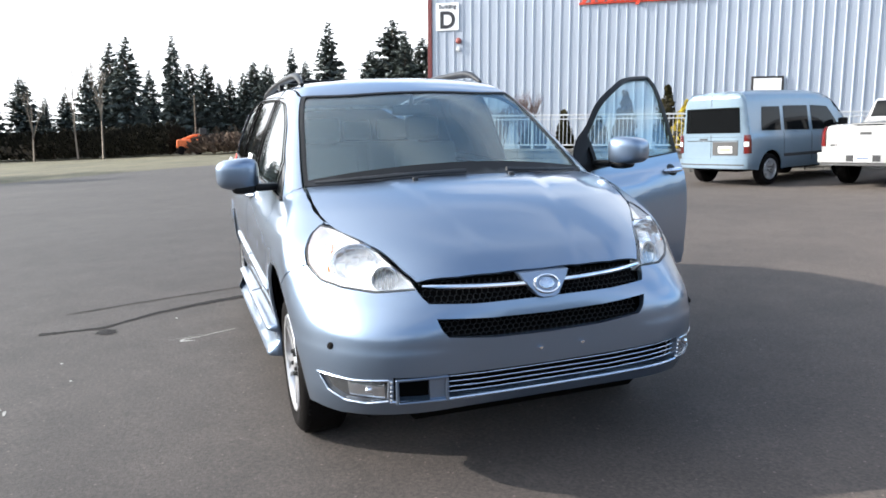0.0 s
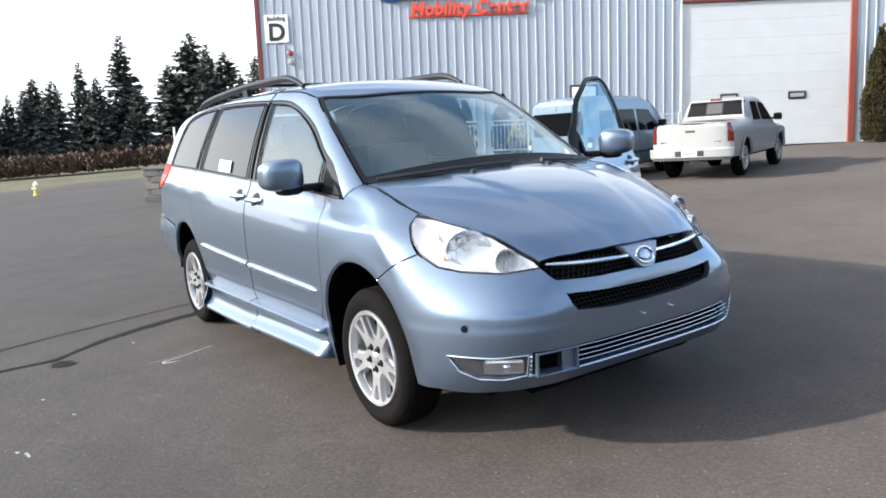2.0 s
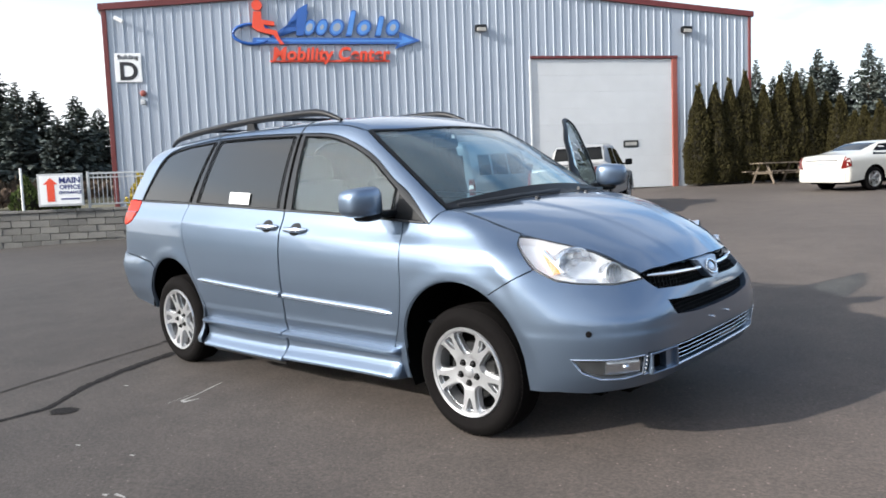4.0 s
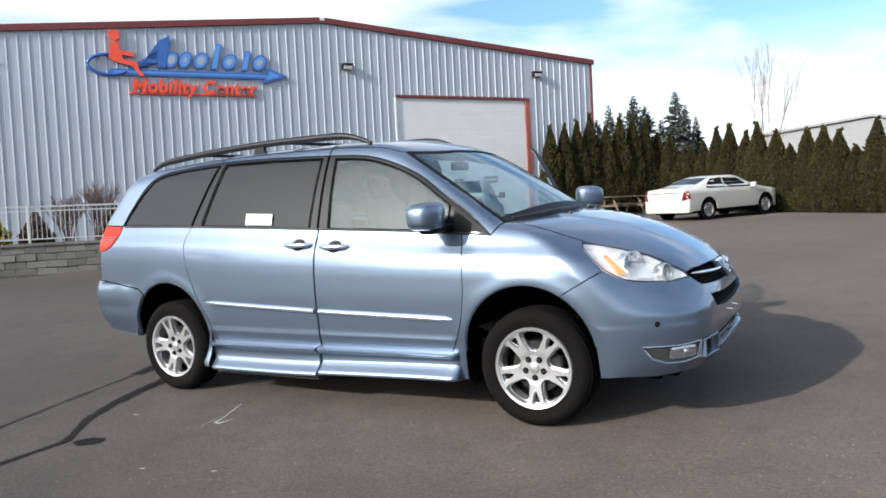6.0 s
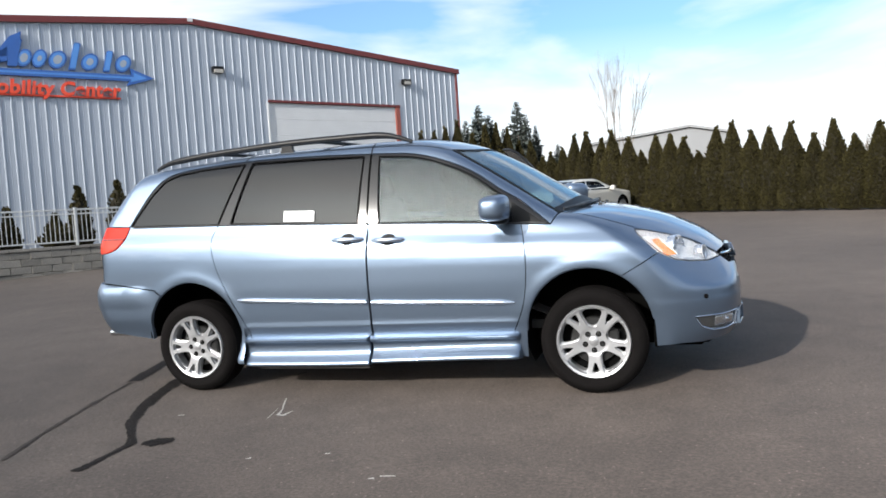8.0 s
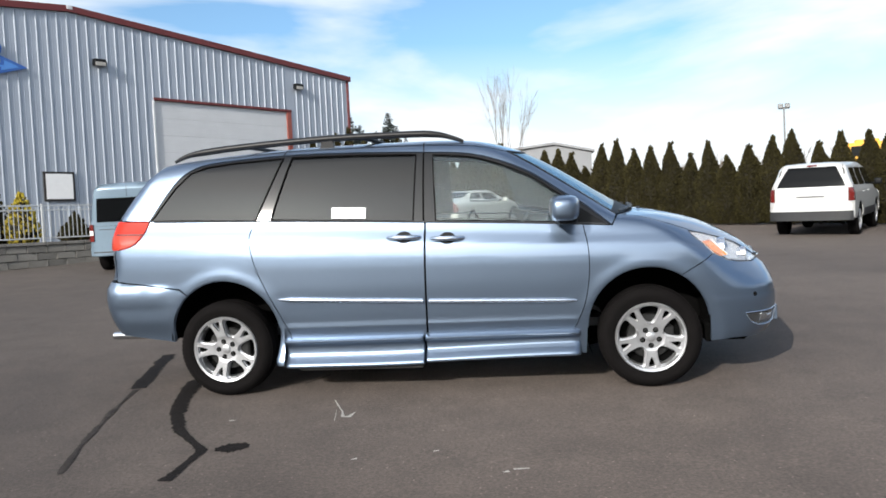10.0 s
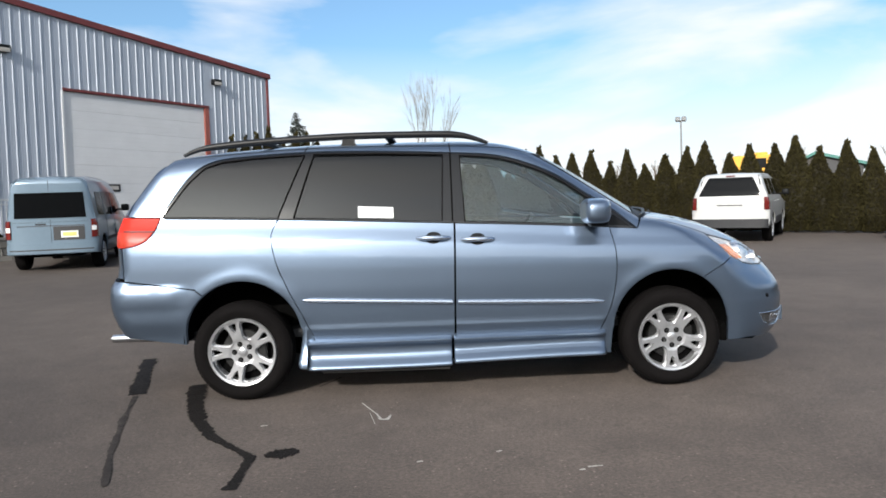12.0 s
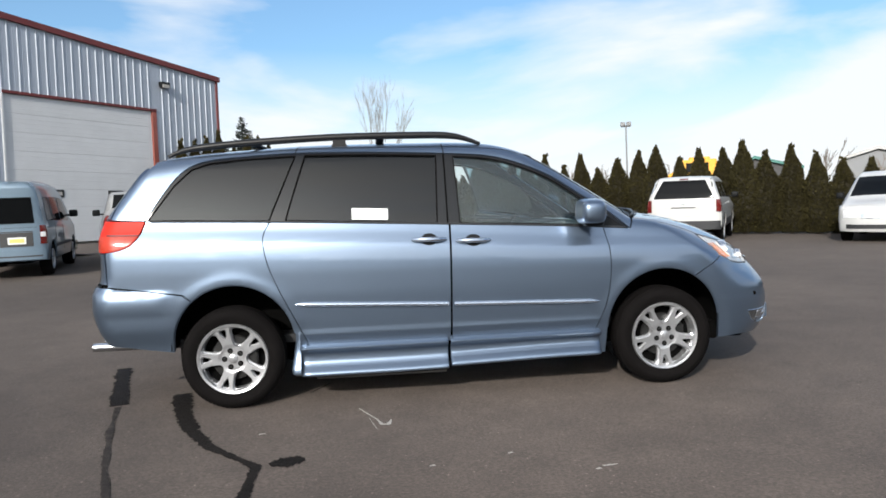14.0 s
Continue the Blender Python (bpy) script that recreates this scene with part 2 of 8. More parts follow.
def tube(bm, points, r, sides=8, flat=1.0):
    """A swept round bar through points; flat squeezes it in z. r may be a list."""
    pts = [Vector(p) for p in points]
    rings = []
    for i, p in enumerate(pts):
        d = (pts[min(i + 1, len(pts) - 1)] - pts[max(i - 1, 0)]).normalized()
        side = d.cross(Vector((0, 0, 1)))
        side = side.normalized() if side.length > 1e-4 else Vector((1, 0, 0))
        up = side.cross(d)
        rr = r[i] if isinstance(r, (list, tuple)) else r
        rings.append([bm.verts.new(p + side * (rr * math.cos(a)) + up * (rr * flat * math.sin(a)))
                      for a in (2 * math.pi * k / sides for k in range(sides))])
    for a, b in zip(rings, rings[1:]):
        for k in range(sides):
            bm.faces.new((a[k], a[(k + 1) % sides], b[(k + 1) % sides], b[k]))
    bm.faces.new(rings[0][::-1])
    bm.faces.new(rings[-1])


def lathe(bm, profile, steps=40, axis="y", m=None):
    """Turns (radius, along) pairs about an axis; open or closed profile."""
    rings = []
    for k in range(steps):
        a = 2 * math.pi * k / steps
        ring = []
        for r, h in profile:
            c, s = r * math.cos(a), r * math.sin(a)
            co = Vector((c, h, s)) if axis == "y" else Vector((c, s, h)) if axis == "z" else Vector((h, c, s))
            ring.append(bm.verts.new(m @ co if m is not None else co))
        rings.append(ring)
    for k in range(steps):
        a, b = rings[k], rings[(k + 1) % steps]
        for i in range(len(profile) - 1):
            if (a[i].co - b[i].co).length < 1e-7 and (a[i + 1].co - b[i + 1].co).length < 1e-7:
                continue
            bm.faces.new((a[i], a[i + 1], b[i + 1], b[i]))
    bmesh.ops.remove_doubles(bm, verts=bm.verts, dist=1e-5)


def thing(name, label, category, m=None, group="", kind=""):
    ob = new(name)
    ob.empty_display_size = 0.2
    if m is not None:
        ob.matrix_world = m
    return tagged(ob, label, category, group, kind)


# ---- ground ----
U = Vector((math.cos(radians(54.5)), math.sin(radians(54.5)), 0))
NORM = Vector((U.y, -U.x, 0))
BUILD = Matrix(((U.x, -NORM.x, 0, -20.6 * NORM.x), (U.y, -NORM.y, 0, -20.6 * NORM.y), (0, 0, 1, 0), (0, 0, 0, 1)))


def site(s, b, z=None):
    """A place by its way along the building's front, its depth behind that front, and its height (None: on the ground)."""
    p = BUILD @ Vector((s, b, 0))
    return Vector((p.x, p.y, ground_z(p.x, p.y) if z is None else z))


def asphalt():
    m = material("asphalt", (0.0585, 0.0545, 0.0515), 0.82, bump=0.3, bump_scale=110)
    n, l = m.node_tree.nodes, m.node_tree.links
    b = n["Principled BSDF"]
    tc = n["Texture Coordinate"]

    def tex(scale, detail=3.0, rough=0.55):
        t = n.new("ShaderNodeTexNoise")
        t.inputs["Scale"].default_value, t.inputs["Detail"].default_value, t.inputs["Roughness"].default_value = scale, detail, rough
        l.new(tc.outputs["Object"], t.inputs["Vector"])
        return t.outputs["Fac"]

    def ramp(src, stops):
        r = n.new("ShaderNodeValToRGB")
        while len(r.color_ramp.elements) < len(stops):
            r.color_ramp.elements.new(0.5)
        for e, (at, c) in zip(r.color_ramp.elements, stops):
            e.position, e.color = at, (*c, 1)
        l.new(src, r.inputs["Fac"])
        return r.outputs["Color"]

    def mix(kind, a, c, f=1.0):
        x = n.new("ShaderNodeMix")
        x.data_type, x.blend_type = "RGBA", kind
        x.inputs["Factor"].default_value = f
        l.new(a, x.inputs["A"])
        l.new(c, x.inputs["B"])
        return x.outputs["Result"]

    wide = ramp(tex(0.22, 5.0), [(0.32, (0.0450, 0.0370, 0.0328)), (0.52, (0.0575, 0.0474, 0.0418)), (0.72, (0.0722, 0.0596, 0.0524))])
    mid = ramp(tex(2.3, 6.0, 0.65), [(0.3, (0.80, 0.80, 0.80)), (0.7, (1.16, 1.15, 1.14))])
    grain = ramp(tex(55.0, 3.0, 0.7), [(0.32, (0.64, 0.64, 0.64)), (0.52, (1.0, 1.0, 1.0)), (0.70, (1.45, 1.43, 1.40))])
    v = n.new("ShaderNodeTexVoronoi")
    v.inputs["Scale"].default_value = 17.0
    l.new(tc.outputs["Object"], v.inputs["Vector"])
    grit = ramp(v.outputs["Distance"], [(0.0, (4.2, 4.1, 4.0)), (0.08, (2.2, 2.15, 2.1)), (0.12, (1, 1, 1))])
    b.inputs["Diffuse Roughness"].default_value = 1.0
    col = mix("MULTIPLY", mix("MULTIPLY", mix("MULTIPLY", wide, mid), grain), grit, 0.8)
    l.new(col, b.inputs["Base Color"])
    return m


M["asphalt"] = asphalt()
M["tar"] = material("tar", (0.0105, 0.0086, 0.0076), 0.72, vary=0.5, scale=14, bump=0.4, spec=0.14)
M["tar_worn"] = material("tar_worn", (0.034, 0.029, 0.0263), 0.8, vary=0.7, scale=12, bump=0.3, spec=0.2)
M["scuff"] = material("scuff", (0.30, 0.29, 0.27), 0.8, vary=0.3, scale=30)
M["grass"] = material("grass", (0.078, 0.070, 0.038), 0.95, vary=0.5, scale=0.35, fine=0.4, fine_scale=5, bump=0.6, bump_scale=14)


def line_points(a, b, step):
    n = max(1, int(math.ceil((Vector(b) - Vector(a)).length / step)))
    return [Vector(a).lerp(Vector(b), i / n) for i in range(n)]


def axis_steps(lo, hi, fine_lo, fine_hi, step, grow=1.25):
    at, out = fine_lo, []
    while at < fine_hi:
        out.append(at)
        at += step
    right, d = [fine_hi], step
    while right[-1] < hi:
        d *= grow
        right.append(right[-1] + d)
    left, d = [], step
    at = fine_lo
    while at > lo:
        d *= grow
        at -= d
        left.append(at)
    return left[::-1] + out + right


def build_ground():
    xs = axis_steps(-1600, 1600, -60, 50, 3.0)
    ys = axis_steps(-1600, 1600, -45, 60, 3.0)
    verts = [(x, y, ground_z(x, y) - 0.06) for y in ys for x in xs]
    w = len(xs)
    faces = [(j * w + i, j * w + i + 1, (j + 1) * w + i + 1, (j + 1) * w + i) for j in range(len(ys) - 1) for i in range(w - 1)]
    tagged(part("ground", mesh_of("ground", verts, faces, True), M["grass"]), "dry winter grass and soil round the lot", "ground", kind="structure")


# edge of the paved lot, anticlockwise: the kerb by the verge, then round behind
LOT = [(-30.0, -60), (60, -60), (60, 12), tuple(site(20.6, 22)[:2]), tuple(site(20.6, -1.2)[:2]), tuple(site(18.2, -1.2)[:2]),
       tuple(site(18.0, 0.5)[:2]), tuple(site(7.6, 0.5)[:2]), tuple(site(7.6, -5.1)[:2]), tuple(site(-8.3, -5.1)[:2]), tuple(site(-8.3, 6)[:2]),
       (-36, 12), (-35.4, 1.0), (-35.0, -2.0), (-33.4, -4.5), (-31.6, -6.7), (-30.4, -9.0)]


def build_lot():
    from mathutils.geometry import delaunay_2d_cdt
    outline = []
    for a, b in zip(LOT, LOT[1:] + LOT[:1]):
        outline += [tuple(p[:2]) for p in line_points((*a, 0), (*b, 0), 2.0)]
    poly = np.array(outline)
    gx, gy = np.meshgrid(np.arange(-36, 60, 2.0), np.arange(-60, 46, 2.0))
    pts = np.c_[gx.ravel(), gy.ravel()]
    pts = pts[inside(pts, poly) & (edge_distance(pts, poly) > 0.8)]
    n = len(poly)
    vs, _, fs, *_ = delaunay_2d_cdt([Vector(p) for p in np.r_[poly, pts]], [(i, (i + 1) % n) for i in range(n)], [], 0, 1e-6)
    v2 = np.array([tuple(v) for v in vs])
    keep = [f for f in fs if inside(v2[list(f)].mean(0)[None], poly)[0]]
    verts = [(x, y, ground_z(x, y)) for x, y in v2]
    lot = tagged(part("pavement", mesh_of("pavement", verts, keep, True), M["asphalt"]), "worn grey asphalt of the parking lot", "pavement", kind="structure")
    return lot


def inside(pts, poly):
    x, y = pts[:, 0], pts[:, 1]
    hit = np.zeros(len(pts), bool)
    j = len(poly) - 1
    for i in range(len(poly)):
        (xi, yi), (xj, yj) = poly[i], poly[j]
        if yi != yj:
            hit ^= ((yi > y) != (yj > y)) & (x < (xj - xi) * (y - yi) / (yj - yi) + xi)
        j = i
    return hit


def edge_distance(pts, poly):
    best = np.full(len(pts), 1e9)
    for a, b in zip(poly, np.roll(poly, -1, 0)):
        d = b - a
        k = np.clip(((pts - a) @ d) / max(d @ d, 1e-12), 0, 1)
        best = np.minimum(best, np.hypot(*(pts - a - k[:, None] * d).T))
    return best


build_ground()
LOT_OB = build_lot()


def smear(name, label, points, widths, mat, lift=0.004, seed=1):
    """A flat irregular streak that lies on the asphalt, along points with those widths."""
    rnd = random.Random(seed)
    pts = [Vector((*p, 0)) for p in points]
    fine, wide = [], []
    for i in range(len(pts) - 1):
        n = max(8, int((pts[i + 1] - pts[i]).length / 0.016)) if max(widths) > 0.03 else 10
        for k in range(n):
            f = k / n
            fine.append(pts[i].lerp(pts[i + 1], f))
            wide.append(widths[i] + (widths[i + 1] - widths[i]) * f)
    fine.append(pts[-1])
    wide.append(widths[-1])
    verts, faces = [], []
    drift = [1.0, 1.0]
    for i, p in enumerate(fine):
        drift = [1 + (e - 1) * 0.82 + rnd.uniform(-0.09, 0.09) for e in drift]
        d = (fine[min(i + 1, len(fine) - 1)] - fine[max(i - 1, 0)]).normalized()
        side = Vector((-d.y, d.x, 0))
        for sgn in (-1, 1):
            q = p + side * sgn * wide[i] * 0.5 * drift[sgn > 0] * rnd.uniform(0.70, 1.25)
            verts.append((q.x, q.y, ground_z(q.x, q.y) + lift))
    for i in range(len(fine) - 1):
        faces.append((2 * i, 2 * i + 2, 2 * i + 3, 2 * i + 1))
    return part(name, mesh_of(name, verts, faces), mat, LOT_OB, label)


# ---- the metal building ----
M["siding"] = material("siding", (0.355, 0.394, 0.452), 0.45, 0.15, vary=0.05, scale=0.6, fine=0.03, fine_scale=30, per_object=0.02)
M["trim_red"] = material("trim_red", (0.13, 0.025, 0.024), 0.45, vary=0.12, scale=3)
M["jamb_orange"] = material("jamb_orange", (0.27, 0.075, 0.055), 0.5, vary=0.15, scale=3)
M["roof_metal"] = material("roof_metal", (0.36, 0.36, 0.36), 0.45, 0.3, vary=0.1, scale=1)
M["door_white"] = material("door_white", (0.56, 0.57, 0.58), 0.5, vary=0.05, scale=1.5, per_object=0.015)
M["concrete"] = material("concrete", (0.36, 0.345, 0.32), 0.85, vary=0.18, scale=3, fine=0.15, bump=0.3, bump_scale=50)

S0, S1, RIDGE, EAVE_Z, RIDGE_Z = -6.13, 17.0, 5.5, 7.45, 8.46
DOOR_S0, DOOR_S1, DOOR_TOP = 8.17, 13.9, 5.80


def top_z(s):
    return EAVE_Z + (RIDGE_Z - EAVE_Z) * (1 - abs(s - RIDGE) / (S1 - RIDGE))


def rib_panel(s_from, s_to, z_low, z_high_fn):
    """A folded sheet with tall narrow ribs and two shallow flutes between; front face at b = 0 outward."""
    prof = []
    pitch = 0.305
    s = s_from
    while s < s_to - 0.02:
        for ds, out in ((0.0, 0.0), (0.095, 0.0), (0.102, 0.0035), (0.118, 0.0035), (0.125, 0.0), (0.238, 0.0), (0.252, 0.026), (0.280, 0.026)):
            if s + ds < s_to:
                prof.append((s + ds, out))
        s += pitch
    prof.append((s_to, 0.0))
    verts, faces = [], []
    for ss, out in prof:
        verts += [(ss, -out, z_low), (ss, -out, z_high_fn(ss))]
    n = len(prof)
    for ss, out in prof:
        verts += [(ss, 0.02, z_low), (ss, 0.02, z_high_fn(ss))]
    for i in range(n - 1):
        a, c = 2 * i, 2 * (n + i)
        faces += [(a, a + 2, a + 3, a + 1), (c, c + 1, c + 3, c + 2), (a, c, c + 2, a + 2), (a + 1, a + 3, c + 3, c + 1)]
    faces += [(0, 1, 2 * n + 1, 2 * n), (2 * n - 2, 4 * n - 2, 4 * n - 1, 2 * n - 1)]
    return mesh_of("siding_panel", verts, faces)


def build_building():
    wall = thing("wall_front", "grey corrugated metal front wall of the workshop", "wall", BUILD, kind="structure")
    base_l = 0.1
    # sheets, three ribs each, broken off above the roller door
    s = S0
    while s < S1 - 0.05:
        e = min(s + 0.915, S1)
        lo, hi = s, e
        for a, b2, zl in ((lo, min(hi, DOOR_S0), base_l), (max(lo, DOOR_S0), min(hi, DOOR_S1), DOOR_TOP), (max(lo, DOOR_S1), hi, base_l)):
            if b2 - a > 0.02:
                part("siding_panel", rib_panel(a, b2, zl, lambda q: top_z(q) - 0.02), M["siding"], wall)
        s += 0.915
    bm = bmesh.new()
    box(bm, S0 - 0.06, S0 + 0.09, -0.05, 0.1, base_l, EAVE_Z - 0.03, 0.01, 1)
    part("corner_trim", bm, M["trim_red"], wall, "dark red corner trim")
    bm = bmesh.new()
    box(bm, S1 - 0.05, S1 + 0.06, -0.05, 0.1, base_l, EAVE_Z - 0.03, 0.01, 1)
    part("corner_trim", bm, M["trim_red"], wall, "dark red corner trim")
    # rake trim up both slopes
    for a, b2 in ((S0 - 0.14, RIDGE), (RIDGE, S1 + 0.14)):
        za, zb = (EAVE_Z, RIDGE_Z) if a < 0 else (RIDGE_Z, EAVE_Z)
        verts = []
        for ss, zz in ((a, za), (b2, zb)):
            for bb, dz in ((-0.10, -0.10), (-0.10, 0.10), (0.25, 0.10), (0.25, -0.10)):
                verts.append((ss, bb, zz + dz))
        faces = [(0, 1, 5, 4), (1, 2, 6, 5), (2, 3, 7, 6), (3, 0, 4, 7), (3, 2, 1, 0), (4, 5, 6, 7)]
        part("rake_trim", mesh_of("rake_trim", verts, faces), M["trim_red"], wall, "dark red roof edge trim")
    bm = bmesh.new()
    box(bm, RIDGE - 0.09, RIDGE + 0.09, -0.115, -0.09, RIDGE_Z - 0.03, RIDGE_Z + 0.10, 0.01, 1)
    part("ridge_cap", bm, M["door_white"], wall, "small pale ridge cap")
    for nm, s_at in (("wall_left", S0 + 0.03), ("wall_right", S1 - 0.09)):
        bm = bmesh.new()
        box(bm, s_at, s_at + 0.06, 0.1, 24.0, -0.2, EAVE_Z - 0.05)
        w = part(nm, bm, M["siding"])
        w.matrix_world = BUILD
        tagged(w, "grey metal side wall of the workshop", "wall", kind="structure")
    bm = bmesh.new()
    box(bm, S0, S1, 23.9, 24.0, -0.2, EAVE_Z)
    w = part("wall_back", bm, M["siding"])
    w.matrix_world = BUILD
    tagged(w, "grey metal back wall of the workshop", "wall", kind="structure")
    verts = [(S0 - 0.2, 0.26, EAVE_Z - 0.03), (RIDGE, 0.26, RIDGE_Z), (S1 + 0.2, 0.26, EAVE_Z - 0.03), (S0 - 0.2, 24.2, EAVE_Z - 0.03), (RIDGE, 24.2, RIDGE_Z), (S1 + 0.2, 24.2, EAVE_Z - 0.03)]
    verts += [(a, b2, c - 0.08) for a, b2, c in verts]
    faces = [(0, 1, 4, 3), (1, 2, 5, 4), (9, 10, 7, 6), (10, 11, 8, 7), (0, 3, 9, 6), (2, 8, 11, 5), (0, 6, 7, 1), (1, 7, 8, 2), (3, 4, 10, 9), (4, 5, 11, 10)]
    r = part("roof", mesh_of("roof", verts, faces), M["roof_metal"])
    r.matrix_world = BUILD
    tagged(r, "low-pitched grey metal roof", "roof", kind="structure")
    # roller door in eight sections
    door = thing("door_1", "closed white sectional roller door with dark red frame", "garage door", BUILD, kind="structure")
    z0, n = 1.02, 8
    h = (DOOR_TOP - z0) / n
    for i in range(n):
        bm = bmesh.new()
        box(bm, DOOR_S0 + 0.02, DOOR_S1 - 0.16, 0.03, 0.08, z0 + i * h + 0.0015, z0 + (i + 1) * h - 0.0015, 0.004, 1)
        for k in range(1, 4):
            zz = z0 + i * h + k * h / 4
            box(bm, DOOR_S0 + 0.03, DOOR_S1 - 0.17, 0.0275, 0.04, zz - 0.010, zz + 0.010, 0.002, 1)
        part("door_section", bm, M["door_white"], door)
    bm = bmesh.new()
    box(bm, DOOR_S0 - 0.02, DOOR_S1 + 0.06, -0.05, 0.14, DOOR_TOP, DOOR_TOP + 0.10, 0.008, 1)
    part("door_head", bm, M["trim_red"], door, "dark red head trim")
    for a, c, mt, lb in ((DOOR_S1 - 0.16, DOOR_S1 + 0.05, M["jamb_orange"], "rust-red side trim"), (DOOR_S0 - 0.06, DOOR_S0 + 0.02, M["door_white"], "pale side trim")):
        bm = bmesh.new()
        box(bm, a, c, -0.032, 0.14, z0 - 0.15, DOOR_TOP, 0.008, 1)
        part("door_jamb", bm, mt, door, lb)
    for at in (9.76, 12.04):
        bm = bmesh.new()
        box(bm, at - 0.30, at + 0.30, 0.005, 0.04, 2.53, 2.79, 0.03, 2)
        plate = part("door_window", bm, M["plastic_dark"], door, "small dark-framed window in the roller door")
        bm = bmesh.new()
        box(bm, at - 0.23, at + 0.23, 0.001, 0.01, 2.60, 2.72)
        part("pane", bm, M["concrete"], plate)
    # the shade behind the door leaf
    bm = bmesh.new()
    box(bm, DOOR_S0, DOOR_S1, 0.2, 0.26, z0 - 0.3, DOOR_TOP + 0.1)
    part("door_backing", bm, M["concrete"], door)


build_building()


# ---- car bodies: panels laid on one smooth shell ----
def curve(xs, ys):
    """A smooth interpolating function through knots (monotone cubic)."""
    x, y = np.array(xs, float), np.array(ys, float)
    h = np.diff(x)
    d = np.diff(y) / h
    m = np.zeros(len(x))
    m[0], m[-1] = d[0], d[-1]
    for i in range(1, len(x) - 1):
        m[i] = 0 if d[i - 1] * d[i] <= 0 else 2 * d[i - 1] * d[i] / (d[i - 1] + d[i])

    def f(t):
        t = np.asarray(t, float)
        k = np.clip(np.searchsorted(x, t) - 1, 0, len(x) - 2)
        u = np.clip((t - x[k]) / h[k], 0, 1)
        return (y[k] * (1 + 2 * u) * (1 - u) ** 2 + h[k] * m[k] * u * (1 - u) ** 2 + y[k + 1] * u * u * (3 - 2 * u) + h[k] * m[k + 1] * u * u * (u - 1))
    return f


def smax(a, b, k):
    h = np.maximum(k - np.abs(a - b), 0) / k
    return np.maximum(a, b) + h * h * k / 4


def step01(a, b, x):
    u = np.clip((x - a) / (b - a), 0, 1)
    return u * u * (3 - 2 * u)


class Shell:
    """A closed body surface G(x, y, z) = 0 on which panels are cut by outlines."""

    def __init__(self, G, front_x=1.2, rear_x=-1.2):
        self.G, self.fx, self.rx = G, front_x, rear_x

    def root(self, origin, way, far):
        lo, hi = np.zeros(len(origin)), np.full(len(origin), far)
        for _ in range(34):
            mid = (lo + hi) / 2
            p = origin + way * mid[:, None]
            out = self.G(p[:, 0], p[:, 1], p[:, 2]) > 0
            hi = np.where(out, mid, hi)
            lo = np.where(out, lo, mid)
        return origin + way * lo[:, None]

    def normal(self, p):
        e = 0.004
        g = np.stack([self.G(*(p + d).T) - self.G(*(p - d).T) for d in np.eye(3) * e], 1)
        return g / np.maximum(np.linalg.norm(g, axis=1), 1e-9)[:, None]

    def side(self, uv, sign=-1):
        o = np.c_[uv[:, 0], np.zeros(len(uv)), uv[:, 1]]
        return self.root(o, np.tile((0, sign, 0), (len(uv), 1)).astype(float), 1.3)

    def top(self, uv):
        o = np.c_[uv[:, 0], uv[:, 1], np.full(len(uv), 0.55)]
        return self.root(o, np.tile((0, 0, 1.0), (len(uv), 1)), 1.8)

    def front(self, uv, cx=None):
        a = uv[:, 0]
        cx = self.fx if cx is None else cx
        o = np.c_[np.full(len(a), cx), np.zeros(len(a)), uv[:, 1]]
        return self.root(o, np.c_[np.cos(a), np.sin(a), np.zeros(len(a))], 2.0)

    def rear(self, uv):
        a = uv[:, 0]
        o = np.c_[np.full(len(a), self.rx), np.zeros(len(a)), uv[:, 1]]
        return self.root(o, np.c_[-np.cos(a), np.sin(a), np.zeros(len(a))], 2.0)


def smooth_line(points, step, closed=False):
    """A Catmull-Rom curve through points."""
    p = [np.array(q, float) for q in points]
    out = []
    n = len(p)
    for i in range(n if closed else n - 1):
        a, b, c, d = (p[(i - 1) % n] if closed or i > 0 else p[i], p[i], p[(i + 1) % n], p[(i + 2) % n] if closed or i + 2 < n else p[(i + 1) % n])
        k = max(1, int(math.ceil(np.linalg.norm(c - b) / step)))
        for j in range(k):
            u = j / k
            out.append(0.5 * (2 * b + (c - a) * u + (2 * a - 5 * b + 4 * c - d) * u * u + (3 * b - 3 * c + d - a) * u ** 3))
    if not closed:
        out.append(p[-1])
    return [tuple(q) for q in out]


def dense(points, step):
    out = []
    for a, b in zip(points, points[1:] + points[:1]):
        a, b = np.array(a, float), np.array(b, float)
        k = max(1, int(math.ceil(np.linalg.norm(b - a) / step)))
        out += [tuple(a + (b - a) * j / k) for j in range(k)]
    return out


def shrink(points, gap):
    p = np.array(points)
    area = np.sum(p[:, 0] * np.roll(p[:, 1], -1) - np.roll(p[:, 0], -1) * p[:, 1])
    if area < 0:
        p = p[::-1]
    d0, d1 = p - np.roll(p, 1, 0), np.roll(p, -1, 0) - p
    n0 = np.c_[-d0[:, 1], d0[:, 0]] / np.maximum(np.linalg.norm(d0, axis=1), 1e-9)[:, None]
    n1 = np.c_[-d1[:, 1], d1[:, 0]] / np.maximum(np.linalg.norm(d1, axis=1), 1e-9)[:, None]
    n = n0 + n1
    n /= np.maximum((n * n).sum(1) / 2, 0.5)[:, None]
    return p + n * gap


